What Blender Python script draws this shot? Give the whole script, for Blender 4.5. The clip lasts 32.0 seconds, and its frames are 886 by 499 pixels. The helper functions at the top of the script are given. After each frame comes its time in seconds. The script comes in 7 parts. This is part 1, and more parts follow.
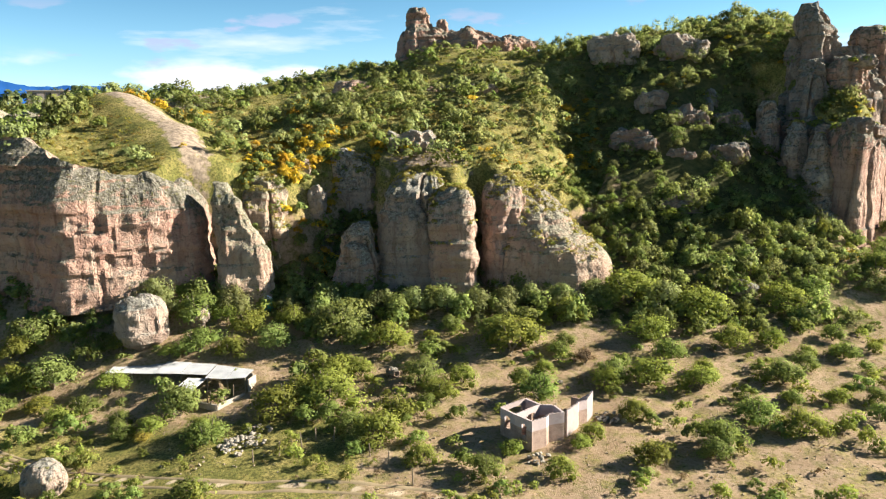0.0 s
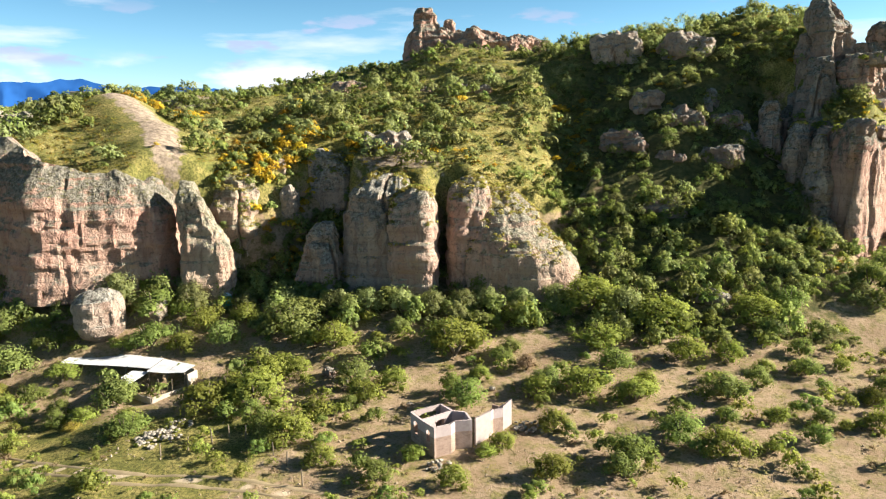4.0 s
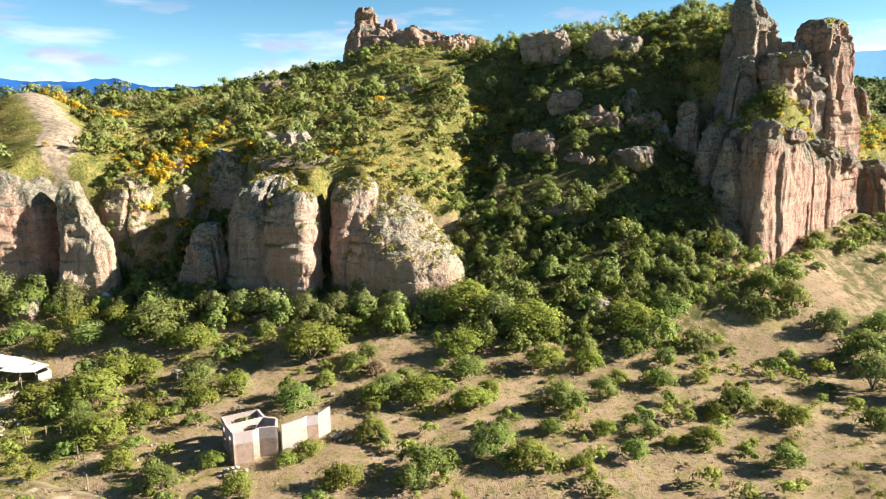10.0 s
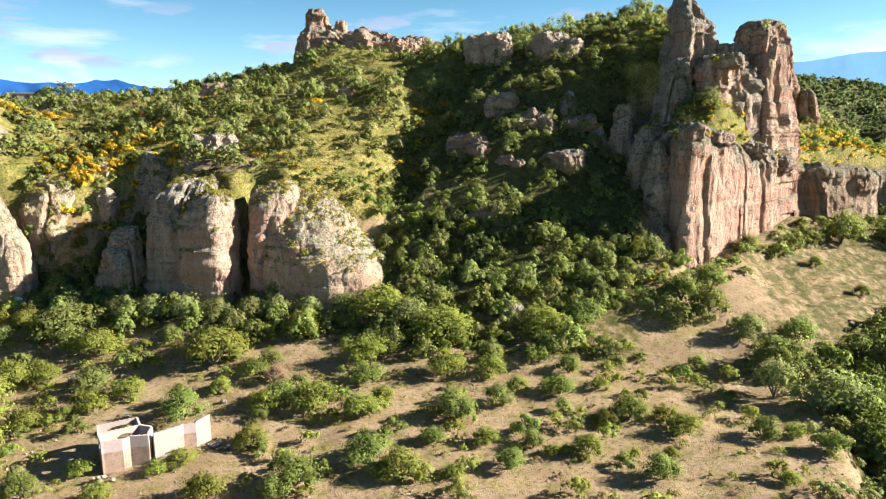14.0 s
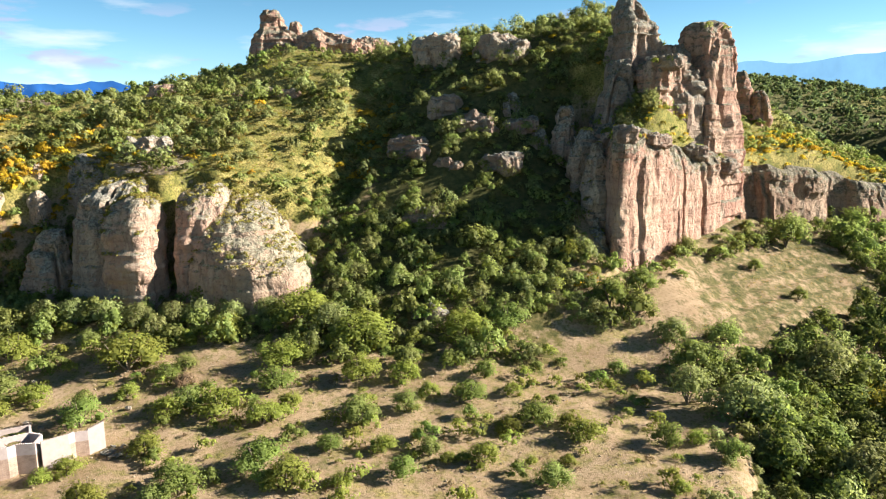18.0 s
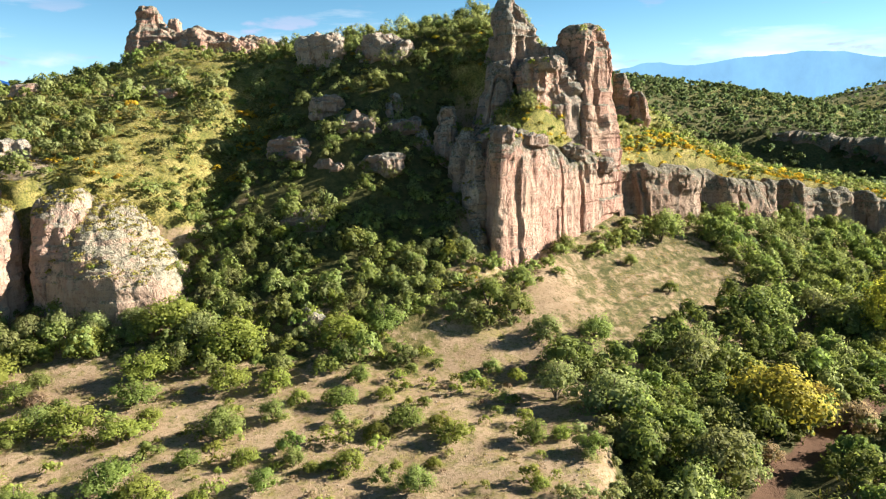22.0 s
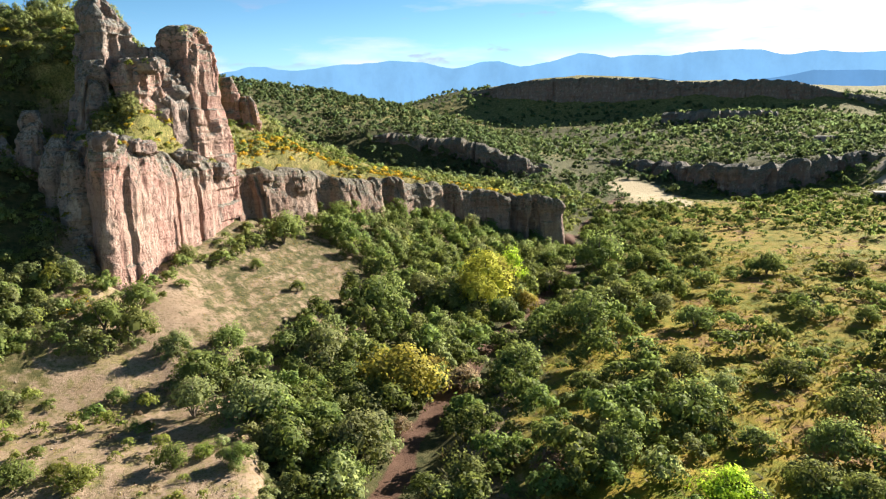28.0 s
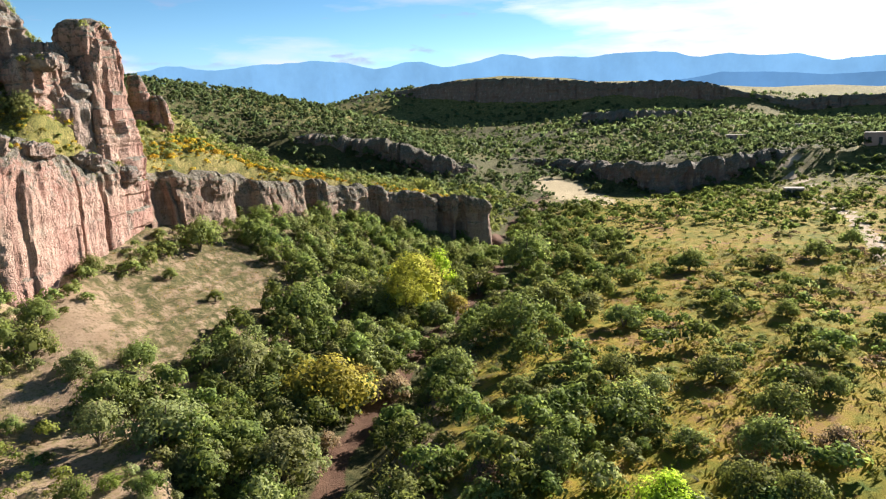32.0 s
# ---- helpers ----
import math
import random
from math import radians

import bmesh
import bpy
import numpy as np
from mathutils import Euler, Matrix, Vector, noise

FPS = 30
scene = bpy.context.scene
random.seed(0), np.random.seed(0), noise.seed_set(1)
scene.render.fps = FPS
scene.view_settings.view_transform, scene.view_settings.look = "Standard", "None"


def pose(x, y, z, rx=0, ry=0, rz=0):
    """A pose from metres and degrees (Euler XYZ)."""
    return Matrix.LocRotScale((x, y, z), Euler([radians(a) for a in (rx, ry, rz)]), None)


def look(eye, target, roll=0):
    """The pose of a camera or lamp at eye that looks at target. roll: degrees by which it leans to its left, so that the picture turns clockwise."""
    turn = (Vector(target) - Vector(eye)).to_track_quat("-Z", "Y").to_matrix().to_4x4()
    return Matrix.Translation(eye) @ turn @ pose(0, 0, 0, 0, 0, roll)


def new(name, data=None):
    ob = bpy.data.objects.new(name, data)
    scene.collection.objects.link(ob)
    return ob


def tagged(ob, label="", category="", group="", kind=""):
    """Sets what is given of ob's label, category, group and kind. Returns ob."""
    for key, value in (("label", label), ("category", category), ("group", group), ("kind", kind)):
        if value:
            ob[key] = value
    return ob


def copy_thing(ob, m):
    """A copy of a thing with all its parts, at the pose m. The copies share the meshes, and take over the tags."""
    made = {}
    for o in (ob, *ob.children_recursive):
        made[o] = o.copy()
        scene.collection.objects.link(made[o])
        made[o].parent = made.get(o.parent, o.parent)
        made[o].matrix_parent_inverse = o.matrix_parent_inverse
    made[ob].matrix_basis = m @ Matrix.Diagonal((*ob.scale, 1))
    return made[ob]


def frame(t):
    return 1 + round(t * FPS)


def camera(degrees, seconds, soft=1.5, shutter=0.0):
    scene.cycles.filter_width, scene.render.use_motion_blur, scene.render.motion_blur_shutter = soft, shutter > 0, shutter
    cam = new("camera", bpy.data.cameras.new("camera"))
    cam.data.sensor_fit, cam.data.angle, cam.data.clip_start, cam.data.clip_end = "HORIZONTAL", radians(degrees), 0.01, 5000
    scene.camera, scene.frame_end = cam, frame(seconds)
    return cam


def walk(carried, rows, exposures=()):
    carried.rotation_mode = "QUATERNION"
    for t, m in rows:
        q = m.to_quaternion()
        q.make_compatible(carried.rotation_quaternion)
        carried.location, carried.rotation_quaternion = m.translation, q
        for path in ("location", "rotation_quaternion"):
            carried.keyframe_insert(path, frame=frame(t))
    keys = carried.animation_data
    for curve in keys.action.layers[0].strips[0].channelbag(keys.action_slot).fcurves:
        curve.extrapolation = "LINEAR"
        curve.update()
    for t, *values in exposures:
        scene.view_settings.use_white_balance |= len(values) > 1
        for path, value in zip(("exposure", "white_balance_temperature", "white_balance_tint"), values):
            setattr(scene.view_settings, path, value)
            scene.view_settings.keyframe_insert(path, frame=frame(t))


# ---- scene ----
cam = camera(63.7, 32.0, soft=1.2)

PATH = [  # seconds, place, turn
    (0.0, 0.000, 0.000, 30.000, 79.90, 1.00, -0.20),
    (1.0, 3.705, 0.195, 29.935, 79.90, 0.90, 1.40),
    (2.0, 7.475, 0.520, 29.870, 79.90, 0.90, 3.10),
    (3.0, 11.180, 0.910, 29.870, 80.00, 0.90, 4.60),
    (3.5, 13.065, 1.170, 29.870, 80.00, 0.90, 5.10),
    (5.5, 20.280, 2.275, 29.805, 80.00, 0.80, 6.20),
    (6.0, 22.035, 2.600, 29.805, 80.00, 0.80, 6.40),
    (7.0, 25.415, 3.185, 29.805, 80.00, 0.80, 6.90),
    (8.0, 28.665, 3.900, 29.805, 80.00, 0.70, 7.30),
    (9.0, 31.850, 4.615, 29.740, 80.00, 0.80, 7.70),
    (10.0, 34.905, 5.330, 29.740, 80.00, 0.70, 7.90),
    (11.0, 37.830, 6.045, 29.740, 80.10, 0.70, 8.10),
    (12.0, 40.690, 6.760, 29.805, 80.10, 0.70, 8.20),
    (13.0, 43.485, 7.410, 29.805, 80.10, 0.70, 8.20),
    (14.0, 46.085, 8.060, 29.805, 80.10, 0.70, 8.10),
    (14.5, 47.320, 8.385, 29.805, 80.10, 0.70, 8.10),
    (16.5, 52.065, 9.555, 29.805, 80.10, 0.70, 8.00),
    (17.0, 53.105, 9.815, 29.805, 80.20, 0.70, 8.00),
    (18.0, 55.120, 10.400, 29.805, 80.20, 0.70, 7.90),
    (18.5, 56.095, 10.660, 29.805, 80.20, 0.70, 7.90),
    (19.0, 57.070, 10.855, 29.805, 80.20, 0.70, 7.70),
    (19.5, 58.045, 11.115, 29.870, 80.20, 0.70, 7.10),
    (20.0, 58.825, 11.375, 29.870, 80.20, 0.70, 6.30),
    (20.5, 59.475, 11.570, 29.870, 80.10, 0.70, 5.50),
    (21.0, 59.865, 11.635, 29.805, 80.20, 0.80, 4.70),
    (21.5, 59.995, 11.700, 29.805, 80.10, 0.80, 3.10),
    (22.0, 59.995, 11.635, 29.870, 80.10, 0.90, 1.00),
    (22.5, 59.865, 11.635, 29.870, 80.10, 0.90, -1.10),
    (23.0, 59.865, 11.635, 29.870, 80.10, 0.90, -3.30),
    (23.5, 59.800, 11.570, 29.935, 80.10, 1.00, -5.50),
    (24.0, 59.800, 11.505, 29.935, 80.20, 1.00, -7.60),
    (24.5, 59.800, 11.505, 29.935, 80.10, 1.00, -9.70),
    (26.5, 59.800, 11.505, 30.000, 80.00, 1.20, -20.90),
    (27.0, 59.800, 11.505, 30.000, 79.90, 1.20, -23.60),
    (27.5, 59.800, 11.440, 30.000, 79.90, 1.30, -26.40),
    (28.0, 59.800, 11.505, 30.000, 79.80, 1.30, -29.10),
    (28.5, 59.735, 11.505, 29.935, 79.80, 1.30, -31.00),
    (29.0, 59.800, 11.635, 29.935, 79.80, 1.40, -31.80),
    (29.5, 59.930, 11.895, 29.935, 79.80, 1.40, -32.70),
    (30.0, 60.125, 12.220, 29.870, 79.80, 1.40, -33.50),
    (30.5, 60.385, 12.610, 29.870, 79.80, 1.40, -34.10),
    (31.0, 60.710, 13.065, 29.870, 79.70, 1.50, -34.40),
    (31.5, 61.035, 13.585, 29.870, 79.70, 1.50, -34.80),
    (32.0, 61.425, 14.170, 29.870, 79.70, 1.50, -35.10),
]
walk(cam, [(row[0], pose(*row[1:])) for row in PATH], exposures=[(0.0, 1.86, 6500, 10), (20.0, 1.88, 6500, 10), (24.0, 1.86, 6440, 10.5), (28.5, 1.69, 6240, 15), (32.0, 1.58, 6240, 17)])

# ---- world, sun, exposure ----
SUN_AZ, SUN_EL = radians(79), radians(24.5)   # azimuth to the right of +y
world = bpy.data.worlds.new("sky")
scene.world = world
world.use_nodes = True
wn, wl = world.node_tree.nodes, world.node_tree.links
wn.clear()
sky = wn.new("ShaderNodeTexSky")
sky.sky_type, sky.sun_disc = "NISHITA", False
sky.sun_elevation, sky.sun_rotation = SUN_EL, SUN_AZ
sky.altitude, sky.air_density, sky.dust_density, sky.ozone_density = 1900, 1.0, 0.18, 2.6
bg = wn.new("ShaderNodeBackground")
bg.inputs["Strength"].default_value = 0.0255
wo = wn.new("ShaderNodeOutputWorld")
# thin cloud streaks on the sky
tc = wn.new("ShaderNodeTexCoord")
mp = wn.new("ShaderNodeMapping")
mp.inputs["Scale"].default_value = (2.2, 2.2, 13.0)
wl.new(tc.outputs["Generated"], mp.inputs["Vector"])
cn = wn.new("ShaderNodeTexNoise")
cn.inputs["Scale"].default_value, cn.inputs["Detail"].default_value, cn.inputs["Roughness"].default_value = 1.6, 7.0, 0.55
wl.new(mp.outputs["Vector"], cn.inputs["Vector"])
cr = wn.new("ShaderNodeValToRGB")
cr.color_ramp.elements[0].position, cr.color_ramp.elements[1].position = 0.56, 0.80
wl.new(cn.outputs["Fac"], cr.inputs["Fac"])
mixc = wn.new("ShaderNodeMix")
mixc.data_type = "RGBA"
mixc.inputs["B"].default_value = (6.5, 6.7, 7.2, 1)
wl.new(cr.outputs["Color"], mixc.inputs["Factor"])
deep = wn.new("ShaderNodeHueSaturation")
deep.inputs["Saturation"].default_value = 1.18
deep.inputs["Hue"].default_value = 0.485
wl.new(sky.outputs["Color"], deep.inputs["Color"])
wl.new(deep.outputs["Color"], mixc.inputs["A"])
# small grey clouds above a bank of white ones, low over the horizon
low = mixc.outputs["Result"]
height = wn.new("ShaderNodeSeparateXYZ")
wl.new(tc.outputs["Generated"], height.inputs["Vector"])
for scale, size, cover, rise, fall, tone in (((1.0, 1.0, 3.4), 9.0, (0.585, 0.66), (0.070, 0.085), (0.12, 0.17), (3.2, 4.0, 5.6, 1)), ((1.0, 1.0, 3.0), 6.0, (0.47, 0.60), (0.02, 0.05), (0.068, 0.10), (6.4, 6.6, 7.0, 1))):
    m2 = wn.new("ShaderNodeMapping")
    m2.inputs["Scale"].default_value = scale
    wl.new(tc.outputs["Generated"], m2.inputs["Vector"])
    tufty = wn.new("ShaderNodeTexNoise")
    tufty.inputs["Scale"].default_value, tufty.inputs["Detail"].default_value = size, 8.0
    wl.new(m2.outputs["Vector"], tufty.inputs["Vector"])
    fac = None
    for src, lo, hi, a, b in ((tufty.outputs["Fac"], *cover, 0, 1), (height.outputs["Z"], *rise, 0, 1), (height.outputs["Z"], *fall, 1, 0)):
        window = wn.new("ShaderNodeMapRange")
        window.interpolation_type = "SMOOTHSTEP"
        for key, v in (("From Min", lo), ("From Max", hi), ("To Min", a), ("To Max", b)):
            window.inputs[key].default_value = v
        wl.new(src, window.inputs["Value"])
        if fac is None:
            fac = window.outputs["Result"]
        else:
            both = wn.new("ShaderNodeMath")
            both.operation = "MULTIPLY"
            wl.new(fac, both.inputs[0])
            wl.new(window.outputs["Result"], both.inputs[1])
            fac = both.outputs["Value"]
    veil = wn.new("ShaderNodeMix")
    veil.data_type = "RGBA"
    veil.inputs["B"].default_value = tone
    wl.new(fac, veil.inputs["Factor"])
    wl.new(low, veil.inputs["A"])
    low = veil.outputs["Result"]
# the air is brighter towards the horizon, all round
axes = wn.new("ShaderNodeSeparateXYZ")
wl.new(tc.outputs["Generated"], axes.inputs["Vector"])
glow = wn.new("ShaderNodeMapRange")
for key, v in (("From Min", 0.10), ("From Max", 0.38), ("To Min", 1.98), ("To Max", 0.95)):
    glow.inputs[key].default_value = v
wl.new(axes.outputs["Z"], glow.inputs["Value"])
air = wn.new("ShaderNodeVectorMath")
air.operation = "SCALE"
# a bank of white cloud in the south-east
toward = wn.new("ShaderNodeVectorMath")
toward.operation = "DOT_PRODUCT"
wl.new(tc.outputs["Generated"], toward.inputs[0])
toward.inputs[1].default_value = (0.83, 0.52, 0.20)
bank = wn.new("ShaderNodeMapRange")
for key, v in (("From Min", 0.925), ("From Max", 0.985), ("To Min", 0.0), ("To Max", 0.42)):
    bank.inputs[key].default_value = v
wl.new(toward.outputs["Value"], bank.inputs["Value"])
puff = wn.new("ShaderNodeMath")
puff.operation = "ADD"
wl.new(bank.outputs["Result"], puff.inputs[0])
wl.new(cn.outputs["Fac"], puff.inputs[1])
edge = wn.new("ShaderNodeMapRange")
for key, v in (("From Min", 0.74), ("From Max", 0.98)):
    edge.inputs[key].default_value = v
wl.new(puff.outputs["Value"], edge.inputs["Value"])
cloudy = wn.new("ShaderNodeMix")
cloudy.data_type = "RGBA"
cloudy.inputs["B"].default_value = (9.0, 9.2, 9.6, 1)
wl.new(edge.outputs["Result"], cloudy.inputs["Factor"])
wl.new(low, cloudy.inputs["A"])
wl.new(cloudy.outputs["Result"], air.inputs[0])
wl.new(glow.outputs["Result"], air.inputs["Scale"])
wl.new(air.outputs["Vector"], bg.inputs["Color"])
wl.new(bg.outputs["Background"], wo.inputs["Surface"])

sun_data = bpy.data.lights.new("sun", "SUN")
sun_data.energy, sun_data.angle, sun_data.color = 5.0, radians(0.53), (0.99, 0.915, 0.79)
sun = new("sun", sun_data)
sun_dir = Vector((math.sin(SUN_AZ) * math.cos(SUN_EL), math.cos(SUN_AZ) * math.cos(SUN_EL), math.sin(SUN_EL)))
sun.matrix_world = look(sun_dir * 300, (0, 0, 0))

# ---- noise ----
def lattice(ix, iy, iz, seed):
    h = (ix * 374761393 + iy * 668265263 + iz * 2147483647 + seed * 144665) & 0xFFFFFFFF
    h = ((h ^ (h >> 13)) * 1274126177) & 0xFFFFFFFF
    h = ((h ^ (h >> 16)) * 2246822519) & 0xFFFFFFFF
    return ((h ^ (h >> 15)) & 0xFFFF) / 65535.0


def vnoise(x, y, z=0.0, seed=0, hard=1.0):
    """Noise, -1 to 1; hard above 1 gives blocks with narrow steps between them."""
    x, y, z = np.broadcast_arrays(np.asarray(x, float), np.asarray(y, float), np.asarray(z, float))
    fx, fy, fz = np.floor(x), np.floor(y), np.floor(z)
    ix, iy, iz = fx.astype(np.int64), fy.astype(np.int64), fz.astype(np.int64)
    u, v, w = (np.clip((k - 0.5) * hard + 0.5, 0, 1) for k in (x - fx, y - fy, z - fz))
    u, v, w = u * u * (3 - 2 * u), v * v * (3 - 2 * v), w * w * (3 - 2 * w)
    out = 0
    for dx in (0, 1):
        for dy in (0, 1):
            for dz in (0, 1):
                k = (u if dx else 1 - u) * (v if dy else 1 - v) * (w if dz else 1 - w)
                out = out + k * lattice(ix + dx, iy + dy, iz + dz, seed)
    return out * 2 - 1


def fbm(x, y, z=0.0, octaves=4, seed=0):
    total, amp, f = 0, 1.0, 1.0
    for o in range(octaves):
        total = total + amp * vnoise(x * f, y * f, np.asarray(z) * f, seed + o * 17)
        amp, f = amp * 0.5, f * 2.03
    return total


def smooth(a, b, v):
    k = np.clip((v - a) / (b - a), 0, 1)
    return k * k * (3 - 2 * k)


def line_distance(X, Y, pts):
    """Distance to a polyline, and +1 on its left, -1 on its right."""
    best, side = np.full(np.shape(X), 1e9), np.ones(np.shape(X))
    for (ax, ay), (bx, by) in zip(pts[:-1], pts[1:]):
        ex, ey = bx - ax, by - ay
        k = np.clip(((X - ax) * ex + (Y - ay) * ey) / (ex * ex + ey * ey), 0, 1)
        d = np.hypot(X - ax - k * ex, Y - ay - k * ey)
        near = d < best
        best = np.where(near, d, best)
        side = np.where(near, np.where(ex * (Y - ay) - ey * (X - ax) > 0, 1.0, -1.0), side)
    return best, side


def inside(X, Y, pts):
    hit = np.zeros(np.shape(X), bool)
    for (ax, ay), (bx, by) in zip(pts, pts[1:] + pts[:1]):
        cross = (ay > Y) != (by > Y)
        hit ^= cross & (X < (bx - ax) * (Y - ay) / ((by - ay) or 1e-9) + ax)
    return hit


# ---- the lie of the land ----
# cliff lines, west to east; the high ground is on their left
CLIFF_WEST = [(-140, 64), (-90, 73), (-60, 75.5), (-45, 74.5), (-38.5, 73), (-35, 72.4), (-31, 72.4), (-28, 73.4), (-27, 76.5)]
GULLY = [(-23.5, 78), (-19, 79.5), (-15.5, 81.5), (-13, 86), (-10, 87.5), (-8.5, 82)]
WHALEBACK = [(-29, 80.5), (-32.5, 86.5), (-38, 92), (-43, 96)]
CLIFF_MID = [(-7, 84), (-4, 82.5), (1, 81), (3.6, 81), (4.7, 84.5), (6.2, 83.5), (11, 84.5), (15, 85), (18.5, 87), (21, 91)]
CREASE = [(19.5, 80), (19.5, 88), (19.5, 96), (20, 106), (22, 114), (26, 121)]
OPEN_SLOPE = [(24, 96), (34, 101), (42, 104), (47, 108)]
CLIFF_EAST = [(50.4, 109), (50.6, 104), (51.0, 98), (51.6, 92), (51.9, 90.3), (53.4, 90.3), (58, 95.5), (64, 102.5), (70, 109.5), (79, 117.5), (88, 124),
              (101, 131), (112, 134.5), (119, 136), (128, 134), (133, 132), (138, 128)]
BEYOND = [(141, 133), (150, 160), (168, 240), (168, 420), (-500, 420), (-500, 60)]
HIGHLAND = CLIFF_WEST + GULLY + CLIFF_MID + OPEN_SLOPE + CLIFF_EAST + BEYOND
CREEK = [(50, -120), (60, 30), (67, 53.5), (73.5, 62), (91, 78), (111, 94), (131, 111), (144, 127), (168, 150), (200, 172), (300, 215), (420, 235)]
PLOT_EDGE = [(30, -120), (54, 30), (56.5, 48), (59, 58), (59, 66), (57.2, 74), (54.5, 81), (54, 88)]

# sections from south to north, one for each easting
LOW_Y = [30, 50, 60, 66, 72, 78, 84, 90, 100, 112]
LOW = {
    -60: [-3, -2, 0, 3, 7, 8, 8, 8, 8, 8],
    -30: [-3, -1.5, -.3, 3, 7, 8, 9, 10, 11, 12],
    -18: [-2, -.3, .3, 2, 4.5, 6, 8, 12, 18, 20],
    -5: [-1.5, -.2, .9, 2, 3.8, 5.3, 8, 12, 18, 22],
    10: [-1.5, -.2, .8, 1.8, 3.3, 5.2, 7, 10, 18, 22],
    22: [-1.3, -.2, .7, 1.6, 3, 5.2, 8.5, 12.5, 21, 31],
    35: [-1.3, -.2, .6, 1.3, 2.4, 4.8, 8.5, 12.5, 22.5, 32],
    46: [-1.5, -.3, .4, .9, 1.4, 3.8, 7.5, 11, 18, 23],
    50.5: [-1.6, -.4, .35, .8, 1.2, 3.2, 6.5, 9.6, 16, 22],
    54: [-1.8, -.5, .3, .7, 1, 2.8, 5, 7, 9, 12]}
HIGH_Y = [72, 82, 92, 104, 116, 128, 145, 180, 240]
HIGH_WEST = {
    -90: [19, 20.5, 22, 24, 25, 26, 27, 29, 29],
    -45: [20.6, 22.8, 24.8, 26.4, 27.5, 28.5, 30, 32, 31],
    -26: [17, 19.4, 21.4, 24.4, 28, 30.5, 33, 35, 33],
    -8: [15, 17.5, 22, 26, 30.5, 34.5, 35.5, 35.5, 33],
    6: [15.5, 17, 21.5, 27, 31.5, 36.5, 36.5, 36, 34],
    20: [3, 9, 14, 24, 32.5, 36, 35, 33, 31],
    35: [3, 7, 13.5, 25.0, 35.4, 38.6, 34, 32, 30]}
HIGH_EAST = {
    48: [8, 9, 13, 23, 36.8, 40.8, 34, 31, 30],
    58: [20, 21, 22.4, 27, 36.5, 39.6, 34, 31, 30],
    68: [19, 20, 21, 21, 22, 27, 33, 32, 30],
    80: [15, 15, 15, 15.5, 17, 21, 28, 30, 28],
    92: [14, 14, 14, 14, 14.2, 16, 21, 24, 25],
    112: [10, 10, 10, 10, 10.5, 11.5, 14, 13, 20],
    138: [5, 5, 5, 5, 5.5, 6.5, 8, 7, 8]}
# the far country by bearing (degrees east of +y) and range round (48, 10)
FAR_R = [180, 238, 258, 300, 330, 420, 520, 610, 665, 702, 730, 885, 905, 1000]
FAR_NORTH = {
    -130: [0, 0, 0, 0, 0, 0, 0, 0, 0, 0, 0, 0, 0, 0],
    -75: [20, 20, 20, 20, 20, 20, 20, 20, 20, 20, 20, 20, 20, 20],
    -40: [31, 31, 30, 30, 28, 24, 20, 20, 20, 20, 20, 20, 20, 20],
    0: [33, 33, 33, 34, 34, 28, 20, 20, 20, 20, 20, 20, 20, 20],
    12: [27, 28, 34, 41, 43, 35, 25, 20, 20, 20, 20, 20, 20, 20],
    20: [14, 10, 21, 31, 37, 36, 30, 25, 20, 20, 20, 20, 20, 20],
    26: [8, 7, 20, 25, 29, 30, 26, 22, 26, 32, 36, 44, 44, 43],
    31: [4, 5, 17, 20, 21, 20, 16, 18, 28, 44, 50, 59.5, 59.5, 58]}
FAR_EAST = {
    36: [1, 3, 8, 9, 10, 10, 10, 14, 22, 41, 57, 71.5, 71.5, 70],
    40: [-1, 1, 2, 3, 4, 6, 9, 14, 22, 40, 59, 73.5, 73.5, 72],
    47: [0, -1, 1, 7, 9, 12, 24, 20, 23.5, 35, 54, 63.5, 63.5, 62],
    52: [0, -1, 8, 9, 10, 16, 27, 21, 23, 33, 52, 61, 61, 60],
    57: [1, 1, 10, 11, 12, 17, 22, 17, 18.5, 26, 42, 53.5, 53.5, 53],
    62: [2, 5, 12, 13, 14, 16, 17, 13, 14, 19, 33, 51, 51, 50],
    70: [3, 8, 14, 15, 16, 17, 18, 14, 14, 18, 34, 48, 48, 47],
    95: [3, 6, 8, 9, 10, 12, 14, 16, 16, 18, 20, 25.7, 26.5, 30],
    150: [0, 0, 0, 0, 0, 0, 0, 0, 0, 0, 0, 0, 0, 0]}


def sections(table, knots, across, along):
    """Height between sections: smooth along each of them, blended across."""
    keys = sorted(table)
    rows = np.array([np.interp(along, knots, table[k]) for k in keys])
    pos = np.interp(across, keys, np.arange(len(keys)))
    i = np.clip(np.floor(pos).astype(int), 0, len(keys) - 2)
    f = pos - i
    return np.take_along_axis(rows, i[None], 0)[0] * (1 - f) + np.take_along_axis(rows, i[None] + 1, 0)[0] * f


